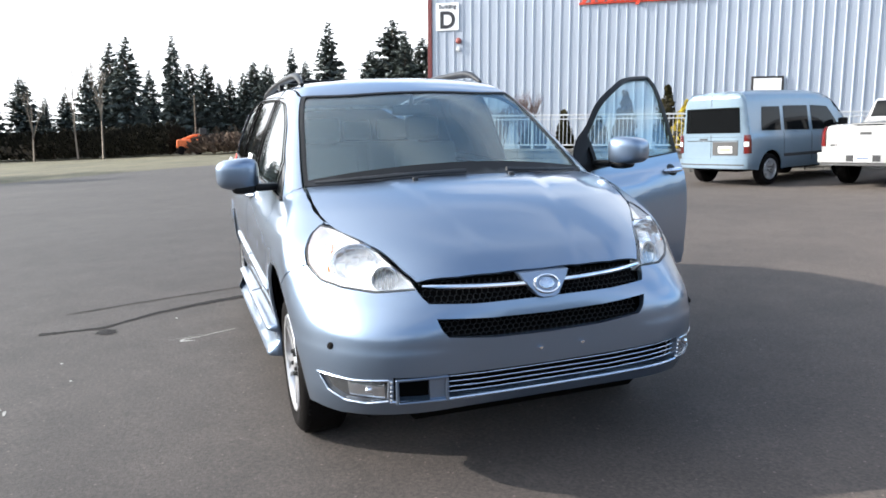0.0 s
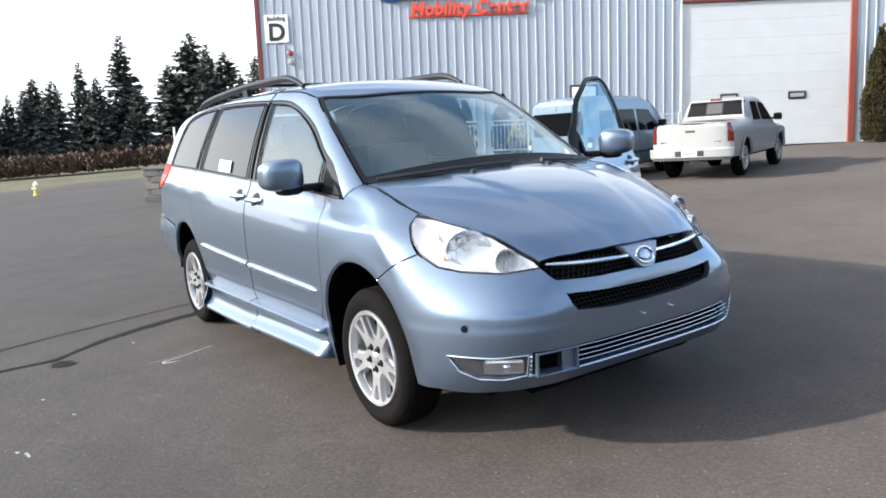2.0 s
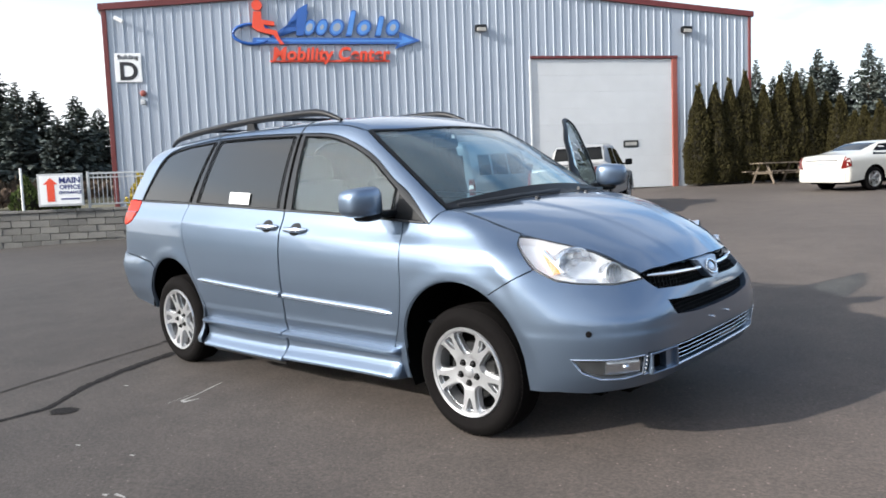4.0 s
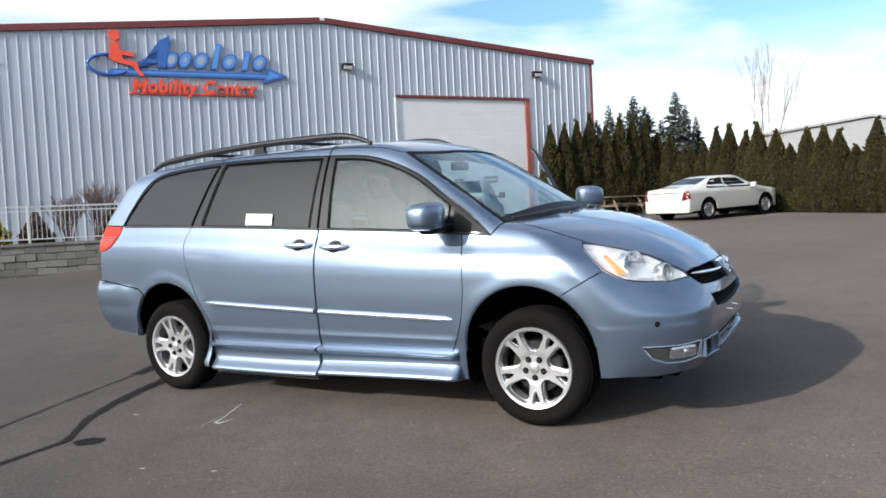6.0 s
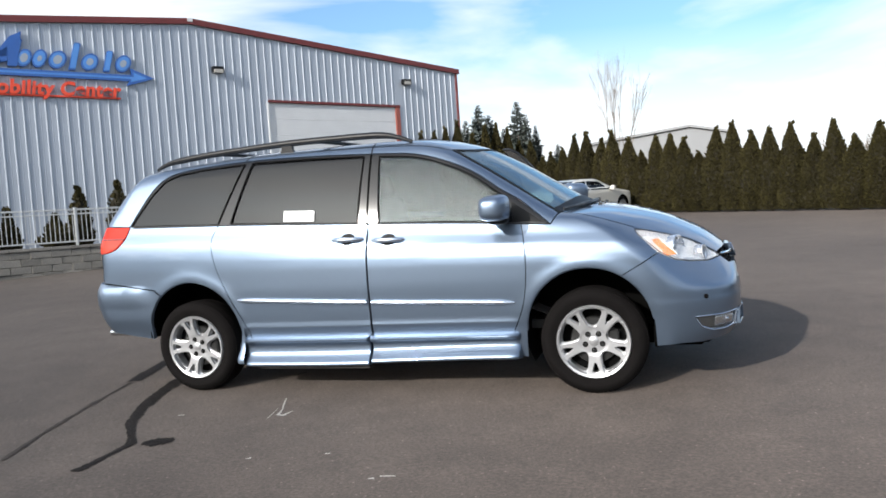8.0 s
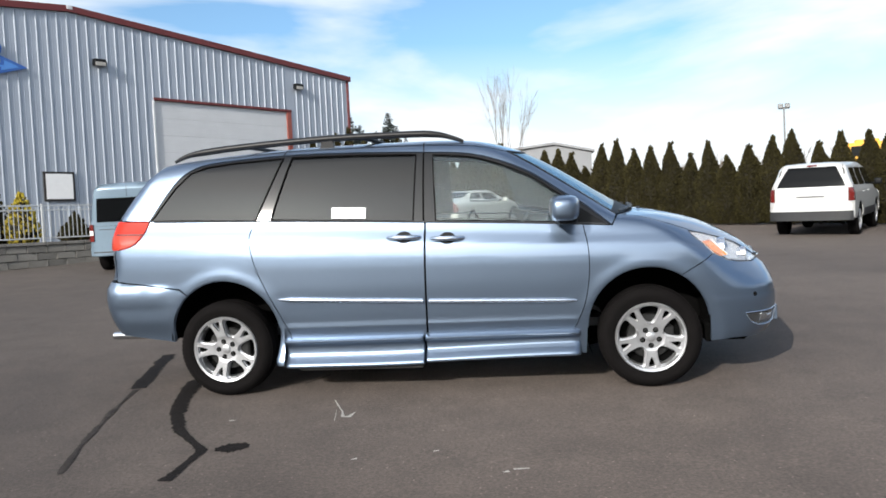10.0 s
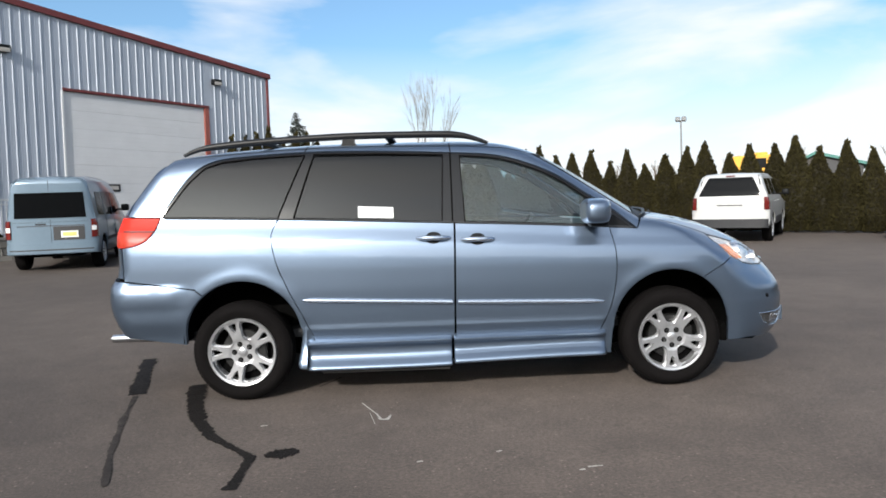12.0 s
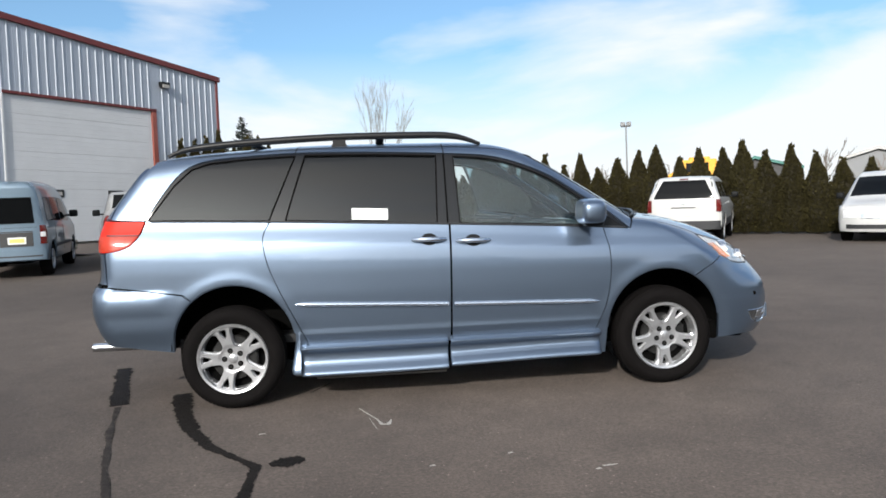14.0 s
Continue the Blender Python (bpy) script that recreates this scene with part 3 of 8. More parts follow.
def panel(name, place, normal, outline, mat, parent, holes=(), step=0.045, gap=0.003, thick=0.012, label="", scale=(1, 1), lift=0.0, mirror=False):
    """A sheet with an edge, cut by outline and holes in the plane of place(), which lays it on a body."""
    from mathutils.geometry import delaunay_2d_cdt
    sc = np.array(scale, float)
    loops = [shrink(np.array(dense([tuple(np.array(q) * sc) for q in outline], step)), gap)]
    loops += [np.array(dense([tuple(np.array(q) * sc) for q in h], step)) for h in holes]
    lo, hi = loops[0].min(0), loops[0].max(0)
    gx, gy = np.meshgrid(np.arange(lo[0], hi[0], step), np.arange(lo[1], hi[1], step))
    gx = gx + (np.arange(len(gx)) % 2)[:, None] * step / 2
    pts = np.c_[gx.ravel(), gy.ravel()]

    def within(q):
        ok = inside(q, loops[0])
        for h in loops[1:]:
            ok &= ~inside(q, h)
        return ok
    ok = within(pts)
    pts = pts[ok]
    for lp in loops:
        if len(pts):
            pts = pts[edge_distance(pts, lp) > step * 0.45]
    edges, at, allp = [], 0, []
    for lp in loops:
        n = len(lp)
        edges += [(at + i, at + (i + 1) % n) for i in range(n)]
        at += n
        allp.append(lp)
    allp = np.concatenate(allp + [pts])
    vs, es, fs, *_ = delaunay_2d_cdt([Vector(q) for q in allp], edges, [], 0, 1e-7)
    v2 = np.array([tuple(v) for v in vs])
    tri = np.array([f for f in fs if len(f) == 3])
    tri = tri[within(v2[tri].mean(1))]
    uv = v2 / sc
    p = place(uv)
    nn = normal(p)
    p = p + nn * lift
    q = p - nn * thick
    if mirror:
        for a in (p, q, nn):
            a[:, 1] *= -1
    # turn the faces outward
    c = np.cross(p[tri[:, 1]] - p[tri[:, 0]], p[tri[:, 2]] - p[tri[:, 0]])
    flip = (c * nn[tri].mean(1)).sum(1) < 0
    tri[flip] = tri[flip][:, ::-1]
    n = len(p)
    count = {}
    for f in tri:
        for i in range(3):
            e = (f[i], f[(i + 1) % 3])
            count[e] = count.get(e, 0) + 1
    rim = [e for e in count if (e[1], e[0]) not in count]
    # front, back and rim have vertices of their own, so that the edges stay crisp
    faces = [tuple(int(i) for i in f) for f in tri] + [tuple(int(i) + n for i in f[::-1]) for f in tri]
    verts = [p, q]
    for i, (a, b) in enumerate(rim):
        verts.append(np.array([p[b], p[a], q[a], q[b]]))
        faces.append((2 * n + 4 * i, 2 * n + 4 * i + 1, 2 * n + 4 * i + 2, 2 * n + 4 * i + 3))
    me = mesh_of(name, np.concatenate(verts), faces, True)
    k = 2 * len(tri)
    me.polygons.foreach_set("use_smooth", [i < k for i in range(len(me.polygons))])
    rim_n = np.array([f.normal for f in me.polygons[k:]]).reshape(-1, 3)
    me.normals_split_custom_set_from_vertices([tuple(v) for v in np.r_[nn, -nn, np.repeat(rim_n, 4, 0)]])
    return part(name, me, mat, parent, label)


# ---- the blue minivan ----
half_w = curve([0.15, 0.25, 0.40, 0.62, 0.80, 0.90, 0.97, 1.02, 1.06, 1.085, 1.11, 1.18, 1.30, 1.45, 1.60, 1.72, 1.9],
               [0.890, 0.913, 0.942, 0.972, 0.985, 0.9855, 0.982, 0.976, 0.9695, 0.964, 0.9535, 0.922, 0.888, 0.838, 0.778, 0.72, 0.61])
belt_rise = curve([-2.6, -2.0, -1.0, 0.0, 1.2, 2.5], [0.09, 0.070, 0.03, -0.025, -0.115, -0.17])
plan_in = curve([-2.6, -2.0, -1.3, -0.6, 0.9, 1.5, 2.1, 2.5], [0.05, 0.03, 0.01, 0.0, 0.0, 0.004, 0.02, 0.04])
nose_x = curve([0.15, 0.26, 0.34, 0.42, 0.52, 0.60, 0.64, 0.72, 0.80, 0.86, 0.90, 0.95, 1.0, 1.1, 1.2, 1.3],
               [2.20, 2.320, 2.396, 2.432, 2.442, 2.446, 2.449, 2.440, 2.415, 2.385, 2.35, 2.30, 2.22, 2.02, 1.80, 2.20])
nose_n = curve([0.2, 0.55, 0.65, 0.75, 0.83, 0.92, 1.05], [5.0, 6.0, 5.5, 3.8, 2.8, 2.5, 2.3])
hood_z = curve([1.1, 1.4, 1.6, 1.8, 2.0, 2.15, 2.25, 2.33, 2.40], [1.255, 1.225, 1.195, 1.15, 1.09, 1.02, 0.965, 0.91, 0.86])
shield_x = curve([1.0, 1.18, 1.40, 1.60, 1.70, 1.80, 2.0], [1.83, 1.53, 1.185, 0.86, 0.66, 0.36, -0.2])
roof_z = curve([-2.3, -2.0, -1.6, -0.8, 0.0, 0.35, 0.65, 0.9], [1.69, 1.742, 1.782, 1.812, 1.806, 1.785, 1.742, 1.67])
tail_x = curve([0.15, 0.30, 0.42, 0.55, 0.72, 0.84, 0.88, 0.95, 1.15, 1.30, 1.45, 1.60, 1.75, 1.9],
               [-2.20, -2.32, -2.42, -2.51, -2.555, -2.545, -2.50, -2.485, -2.48, -2.43, -2.32, -2.20, -2.06, -1.9])


def van_G(x, y, z):
    ay = np.abs(y)
    zz = z - belt_rise(x) * step01(0.75, 1.15, z)
    arch = np.exp(-(np.hypot(x - 1.5, z - 0.42) - 0.44) ** 2 / 0.0022) + np.exp(-(np.hypot(x + 1.48, z - 0.44) - 0.44) ** 2 / 0.0022)
    arch = arch * step01(0.46, 0.62, z)
    rear_step = step01(-1.80, -2.0, x) * (0.021 * step01(0.85, 0.765, z) - 0.008 * step01(0.73, 0.64, z) - 0.030 * step01(0.60, 0.43, z))
    front_step = 0.010 * step01(1.86, 2.0, x) * step01(0.622, 0.600, z)
    fold_low = 0.007 * np.exp(-((z - 0.495) / 0.022) ** 2) * step01(-1.12, -1.0, x) * step01(1.08, 0.98, x)
    side = ay - rear_step - front_step - (half_w(zz) - plan_in(x) + 0.0065 * arch + fold_low)
    nose = x - (0.010 * step01(0.622, 0.600, z) * step01(0.3, 0.6, ay) + nose_x(z) - 0.5 * (ay / 0.985) ** nose_n(z) - 0.03 * (ay / 0.985) ** 2)
    fold = 0.42 - 0.24 * np.clip((x - 1.4) / 0.95, 0, 1)
    hood = (z - (hood_z(x) - 0.05 * (ay / 0.83) ** 2.2 + 0.007 * step01(fold + 0.035, fold - 0.035, ay))) * 0.93
    shield = (x - (shield_x(z) - 0.17 * (ay / 0.73) ** 2)) * 0.55
    roof = z - (roof_z(x) - 0.045 * (ay / 0.68) ** 2.4)
    tail = (tail_x(z) + 0.17 * (ay / 0.93) ** 2.6) - x
    cabin = smax(shield, roof, 0.05)
    top = np.minimum(hood, cabin)
    return smax(smax(smax(side, top, 0.09), nose, 0.06), tail, 0.08)


VAN = Shell(van_G)
# the van stands on the slope: its far side is higher
LEAN_VAN = math.atan(0.035)
VAN_M = Matrix.Translation((0, -0.9, 0)) @ Matrix.Rotation(LEAN_VAN, 4, "X") @ Matrix.Translation((0, 0.93, 0))


def arc(cx, cz, r, a0, a1, n=22, flat=1.0):
    return [(cx + r * math.cos(radians(a0 + (a1 - a0) * i / n)), cz + flat * r * math.sin(radians(a0 + (a1 - a0) * i / n))) for i in range(n + 1)]


def mirrored(name, place, outline, mat, van, sides=(-1, 1), **kw):
    return [panel(name, place, VAN.normal, outline, mat, van, mirror=s > 0, **kw) for s in sides]


SPOKES = {}


def spoke_mesh(r, f, web=False):
    """A fifth of a cast wheel: a forked spoke with its share of the hub, lying along x."""
    key = (round(r, 3), round(f, 3), web)
    if key in SPOKES:
        return SPOKES[key]
    k = r / 0.24

    def at(rr, deg):
        return (k * rr * math.cos(radians(deg)), k * rr * math.sin(radians(deg)))
    half = [(0.086, 36.0), (0.0875, 30.0), (0.093, 24.2), (0.105, 19.6), (0.125, 16.6), (0.152, 14.8), (0.180, 13.8), (0.202, 14.0), (0.216, 16.6), (0.226, 22.0)]
    out = [(0.0, 0.0)] + [at(q, -d) for q, d in half] + [at(0.2285, d) for d in (-14, -7, 0, 7, 14)] + [at(q, d) for q, d in half[::-1]]
    slot = [(0.138, 1.2), (0.148, 3.4), (0.162, 5.0), (0.180, 6.4), (0.199, 7.2), (0.208, 6.6), (0.212, 3.4)]
    if web:
        half = [(0.095, 36.0), (0.097, 31.0), (0.103, 25.6), (0.116, 21.6), (0.136, 18.9), (0.162, 17.2), (0.188, 16.6), (0.204, 18.6), (0.211, 25.0), (0.213, 36.0)]
        out = [(0.0, 0.0)] + [at(q, -d) for q, d in half] + [at(0.2285, d) for d in range(-36, 37, 6)] + [at(q, d) for q, d in half[::-1]]
        slot = [(0.144, 1.2), (0.156, 3.2), (0.178, 5.2), (0.198, 5.8), (0.206, 3.2)]
    hole = [at(q, -d) for q, d in slot] + [at(q, d) for q, d in slot[::-1]]
    dish = curve([0.0, 0.03 * k, 0.075 * k, 0.095 * k, 0.13 * k, 0.20 * k, 0.24 * k], [f + 0.016, f + 0.016, f + 0.016, f + 0.011, f + 0.008, f + 0.002, f - 0.004])

    def place(uv):
        return np.c_[uv[:, 0], dish(np.hypot(uv[:, 0], uv[:, 1])) + (0.026 if web else 0.0), uv[:, 1]]

    def normal(q):
        rr = np.maximum(np.hypot(q[:, 0], q[:, 2]), 1e-6)
        g = (dish(rr + 0.002) - dish(rr - 0.002)) / 0.004
        # the cheeks of the arms fall away to either side
        n = np.c_[g * q[:, 0] / rr, np.full(len(q), -1.0), g * q[:, 2] / rr]
        return n / np.linalg.norm(n, axis=1)[:, None]
    ob = panel("spoke_web" if web else "spoke", place, normal, out, M["alloy"], None, holes=[hole], step=0.014, gap=0.0, thick=0.026)
    SPOKES[key] = ob.data
    bpy.data.objects.remove(ob)
    return SPOKES[key]


def build_wheel(parent, x, y, out, R=0.348, r=0.240, width=0.215, spokes=5, name="wheel", turn=-17.0):
    m = Matrix.Translation((x, y, R)) @ (Matrix.Rotation(math.pi, 4, "Z") if out > 0 else Matrix.Identity(4))
    h = width / 2
    bm = bmesh.new()
    lathe(bm, [(r - 0.004, h - 0.01), (r + 0.012, h), (R - 0.045, h + 0.004), (R - 0.018, h - 0.012), (R - 0.003, h - 0.042), (R, 0), (R - 0.003, -h + 0.042),
               (R - 0.018, -h + 0.012), (R - 0.045, -h - 0.006), (r + 0.045, -h - 0.008), (r + 0.03, -h - 0.003), (r + 0.012, -h), (r - 0.004, -h + 0.012), (r - 0.03, 0), (r - 0.004, h - 0.01)], 56)
    tyre = part(name, from_bm(name, bm, True, 50), M["rubber"], parent)
    tyre.matrix_local = m
    # tread blocks
    bm = bmesh.new()
    for k in range(72):
        a = 2 * math.pi * k / 72
        for yy, tw in ((-0.058, 0.042), (-0.001, 0.05), (0.058, 0.042)):
            t = Matrix.Rotation(-a, 4, "Y") @ Matrix.Translation((R - 0.001 - (0.004 if abs(yy) > 0.03 else 0), yy, 0)) @ Matrix.Rotation(0.25 if abs(yy) > 0.03 else 0, 4, "X")
            box(bm, -0.006, 0.0008, -tw / 2, tw / 2, -0.011, 0.011, m=t)
    part("tread", bm, M["rubber"], tyre)
    f = -h + 0.006
    bm = bmesh.new()
    lathe(bm, [(r, f - 0.002), (r - 0.006, f - 0.010), (r - 0.020, f - 0.006), (r - 0.026, f + 0.012), (r - 0.030, f + 0.10), (r - 0.012, f + 0.12), (r, f + 0.02), (r, f - 0.002)], 56)
    part("rim", from_bm("rim", bm, True, 40), M["alloy"], tyre)
    k = r / 0.24
    bm = bmesh.new()
    lathe(bm, [(0.0, f + 0.004), (0.020 * k, f + 0.005), (0.029 * k, f + 0.009), (0.032 * k, f + 0.017), (0.032 * k, f + 0.03), (0.0, f + 0.03)], 32)
    part("hub_cap", from_bm("hub_cap", bm, True, 35), M["alloy"], tyre)
    for i in range(spokes):
        a = 2 * math.pi * i / spokes + radians(turn)
        sp = part("spoke", spoke_mesh(r, f), None, tyre)
        sp.matrix_local = Matrix.Rotation(-a, 4, "Y")
        wb = part("spoke_web", spoke_mesh(r, f, True), None, tyre)
        wb.matrix_local = Matrix.Rotation(-a, 4, "Y")
        seat = Vector((0.058 * k * math.cos(a), 0, 0.058 * k * math.sin(a)))
        # black disc that stands for the shade in the lug's pocket
        bm = bmesh.new()
        lathe(bm, [(0.0, 0.0), (0.0185 * k, 0.0), (0.0185 * k, 0.012), (0.0, 0.012)], 18, "y", Matrix.Translation(seat + Vector((0, f + 0.0145, 0))))
        part("lug_seat", bm, M["under"], tyre)
        bm = bmesh.new()
        bmesh.ops.create_cone(bm, cap_ends=True, segments=6, radius1=0.0125 * k, radius2=0.0095 * k, depth=0.024,
                              matrix=Matrix.Translation(seat + Vector((0, f + 0.009, 0))) @ Matrix.Rotation(math.pi / 2, 4, "X"))
        part("lug_nut", bm, M["lug"], tyre)
    bm = bmesh.new()
    lathe(bm, [(0.0, f + 0.06), (0.15, f + 0.06), (0.155, f + 0.075), (0.0, f + 0.076)], 32)
    box(bm, 0.06, 0.16, f + 0.045, f + 0.11, -0.07, 0.07, 0.01, 1)
    part("brake_disc", bm, M["lug"], tyre)
    # near-black disc in place of the shade behind the spokes
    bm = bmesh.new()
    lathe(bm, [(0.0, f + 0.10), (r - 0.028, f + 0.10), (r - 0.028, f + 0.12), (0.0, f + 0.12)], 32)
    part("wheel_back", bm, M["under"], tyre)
    return tyre


# outlines in the side view (x ahead, z up)
REAR_ARCH = arc(-1.48, 0.45, 0.405, 180, 0)
FRONT_ARCH = arc(1.49, 0.435, 0.405, 180, 0)
BELT = curve([-2.1, -1.2, -0.05, 0.85, 1.26], [1.295, 1.262, 1.205, 1.155, 1.125])


SEAM = [(FRONT_ARCH[15][0] + (1.935 - FRONT_ARCH[15][0]) * f, FRONT_ARCH[15][1] + (0.905 - FRONT_ARCH[15][1]) * f) for f in (0, 0.25, 0.5, 0.75, 1.0)]


def van_side_outlines():
    o = {}
    o["quarter_glass"] = [(-2.02, 1.30), (-1.9, 1.298), (-1.222, 1.271), (-1.042, 1.708), (-1.4, 1.695), (-1.62, 1.675), (-1.74, 1.635), (-1.85, 1.53)]
    o["slide_glass"] = [(-1.112, 1.270), (-0.085, 1.213), (-0.065, 1.682), (-0.5, 1.702), (-0.975, 1.712)]
    o["front_glass"] = [(0.075, 1.207), (0.50, 1.186), (0.98, 1.158)] + smooth_line([(0.985, 1.315), (0.93, 1.352), (0.72, 1.495), (0.5, 1.592), (0.3, 1.648), (0.055, 1.672)], 0.05)
    o["tri_glass"] = [(1.015, 1.153), (1.225, 1.142), (1.018, 1.287)]
    front_cut = smooth_line([(1.08, 1.135), (1.105, 0.98), (1.105, 0.80), (1.075, 0.62), (1.03, 0.50), (0.985, 0.41)], 0.04)
    rear_cut = smooth_line([(-1.215, 1.262), (-1.262, 1.16), (-1.235, 0.98), (-1.165, 0.80), (-1.07, 0.60), (-1.00, 0.445), (-0.98, 0.398)], 0.04)
    belt_front = [(x, float(BELT(x))) for x in np.linspace(0.004, 1.06, 9)]
    belt_slide = [(x, float(BELT(x))) for x in np.linspace(-1.20, -0.004, 9)]
    o["front_door"] = belt_front + front_cut + [(0.5, 0.405), (-0.014, 0.41)]
    o["slide_door"] = belt_slide + [(-0.022, 0.398), (-0.5, 0.398)] + rear_cut[::-1]
    return o, front_cut, rear_cut


HOOD_EDGE = [(1.33, 0.782), (1.45, 0.790), (1.60, 0.795), (1.72, 0.788), (1.82, 0.765), (1.90, 0.735), (2.0, 0.675), (2.11, 0.612), (2.228, 0.555), (2.298, 0.512)]


def fender_top():
    """The fender's upper edge: along the hood's joint, as side-view points."""
    p = VAN.top(np.array([(x, -y - 0.004) for x, y in HOOD_EDGE[:5]]))
    return [(float(a[0]), float(a[2]) + 0.0018) for a in p[::-1]]


def build_van():
    van = thing("minivan", "light metallic blue minivan with running boards and an open front door", "minivan", VAN_M)
    P = M["paint_blue"]
    o, front_cut, rear_cut = van_side_outlines()
    S = lambda uv: VAN.side(uv)

    # doors
    panel("sliding_door", S, VAN.normal, o["slide_door"], P, van, step=0.02)
    panel("sliding_door", S, VAN.normal, o["slide_door"], P, van, mirror=True)
    panel("front_door", S, VAN.normal, o["front_door"], P, van, step=0.02)

    lamp_edge = smooth_line([(-2.29, 1.10), (-2.20, 1.112), (-2.12, 1.145), (-2.065, 1.21), (-2.03, 1.298)], 0.02)
    # rear quarter: behind the sliding door, round the arch, to the tail
    quarter = ([(-1.0, 0.445), (-1.02, 0.26), (-1.075, 0.26)] + REAR_ARCH[::-1][0:17] + [(-1.80, 0.801), (-2.05, 0.839), (-2.283, 0.872)]
               + lamp_edge + [(-1.9, 1.294), (-1.225, 1.262)] + rear_cut[1:-1])
    mirrored("rear_quarter", S, quarter, P, van, step=0.022)
    # fender
    fender = ([(0.985, 0.41), (1.04, 0.25), (1.075, 0.25)] + FRONT_ARCH[0:16] + SEAM[1:] + [(1.865, 0.975), (1.815, 1.02), (1.79, 1.06)]
              + fender_top() + [(1.315, 1.182), (1.275, 1.122), (1.08, 1.135)] + front_cut[1:-1])
    mirrored("fender", S, fender, P, van, step=0.022)
    # upper body: pillars and the edge of the roof, one frame round the side glass
    def at_y(xs, y):
        pts = VAN.top(np.array([(x, -y) for x in xs]))
        return [(float(p[0]), float(p[2])) for p in pts]
    edge = at_y(np.linspace(-1.98, 0.55, 26), 0.665)
    pillar_y = curve([0.575, 0.70, 0.82, 1.02, 1.17, 1.315], [0.655, 0.692, 0.716, 0.748, 0.771, 0.788])
    pillar_x = np.linspace(0.575, 1.315, 18)
    pillar_top = VAN.top(np.c_[pillar_x, -pillar_y(pillar_x)])
    pillar_edge = [(float(p[0]), float(p[2])) for p in pillar_top]
    frame_out = ([(-2.03, 1.30), (-2.12, 1.14), (-2.30, 1.10), (-2.31, 1.25), (-2.22, 1.42), (-2.10, 1.58), (-2.0, edge[0][1] - 0.02)] + edge + pillar_edge
                 + [(1.275, 1.125)])
    hole = [(-2.035, 1.29)] + smooth_line([(-2.035, 1.30), (-1.87, 1.545), (-1.755, 1.65), (-1.62, 1.695), (-1.4, 1.715), (-1.0, 1.73), (-0.5, 1.72), (0.05, 1.692), (0.31, 1.668), (0.52, 1.61), (0.74, 1.512), (0.95, 1.368), (1.08, 1.287), (1.27, 1.127)], 0.05)
    ring = frame_out[6:] + hole[::-1][:-1] + [(-2.265, 1.312), (-2.22, 1.42), (-2.10, 1.58)]
    mirrored("upper_frame", S, ring, P, van, step=0.03)
    # black window surround and pillars behind the glass
    surround = hole[1:] + [(1.26, 1.122)] + [(x, float(BELT(x)) + 0.004) for x in np.linspace(1.1, -2.02, 24)]
    panel("window_surround", S, VAN.normal, surround, M["pillar_black"], van, holes=[o["quarter_glass"], o["slide_glass"], o["front_glass"], o["tri_glass"]], lift=-0.006, thick=0.02, gap=0.001, label="black pillars and window surround")
    panel("window_surround", S, VAN.normal, surround, M["pillar_black"], van, holes=[o["quarter_glass"], o["slide_glass"], [(1.2, 1.15), (0.02, 1.212), (0.02, 1.685), (0.3, 1.66), (0.5, 1.605), (0.73, 1.505), (0.95, 1.36), (1.07, 1.28)]], lift=-0.006, thick=0.02, gap=0.001, mirror=True, label="black pillars and window surround")
    for sgn in (False, True):
        panel("quarter_window", S, VAN.normal, o["quarter_glass"], M["glass_dark"], van, thick=0.004, lift=-0.004, gap=-0.004, mirror=sgn, label="dark tinted glass")
        panel("sliding_window", S, VAN.normal, o["slide_glass"], M["glass_dark"], van, thick=0.004, lift=-0.010, gap=-0.004, mirror=sgn, label="dark tinted glass")
    panel("door_window", S, VAN.normal, o["front_glass"], M["glass_front"], van, thick=0.004, lift=-0.010, gap=-0.004)
    panel("corner_window", S, VAN.normal, o["tri_glass"], M["plastic_satin"], van, thick=0.004, lift=-0.008, gap=-0.004)
    for key, sgs in (("quarter_glass", (-1, 1)), ("slide_glass", (-1, 1)), ("front_glass", (-1,))):
        rim = VAN.side(np.array(dense(o[key], 0.05)))
        for sgn in sgs:
            bm = bmesh.new()
            pts = [(q[0], -sgn * q[1] + (-0.001 if sgn < 0 else 0.001) if sgn > 0 else q[1] - 0.001, q[2]) for q in rim]
            tube(bm, pts + pts[:1], 0.004, 6)
            part("glass_seal", bm, M["rubber"], van)
    for xa in (-0.012,):
        panel("pillar_joint", S, VAN.normal, [(xa - 0.005, 1.206), (xa + 0.005, 1.206), (xa + 0.006, 1.69), (xa - 0.004, 1.69)], M["under"], van, lift=0.001, thick=0.006, gap=0.0, step=0.04)
    mould = [(x, float(BELT(x)) + 0.001, 0) for x in np.linspace(-2.0, 1.24, 80)]
    for sgn in (-1, 1):
        pts = VAN.side(np.array([(a, b) for a, b, _ in mould]))
        bm = bmesh.new()
        tube(bm, [(p[0], sgn * -p[1] + sgn * 0.001, p[2]) for p in pts], 0.007, 6)
        part("belt_moulding", bm, M["plastic_dark"], van)

    # hood, roof, windscreen
    hood_r = [(x, -y) for x, y in HOOD_EDGE]
    hood_out = hood_r + [(2.340, -0.35), (2.360, -0.18), (2.366, 0.0), (2.360, 0.18), (2.340, 0.35)] + [(x, -y) for x, y in hood_r[::-1]] + smooth_line([(1.33, 0.782), (1.44, 0.5), (1.485, 0.0), (1.44, -0.5), (1.33, -0.782)], 0.06)[1:-1]
    panel("hood", VAN.top, VAN.normal, hood_out, P, van, step=0.03)
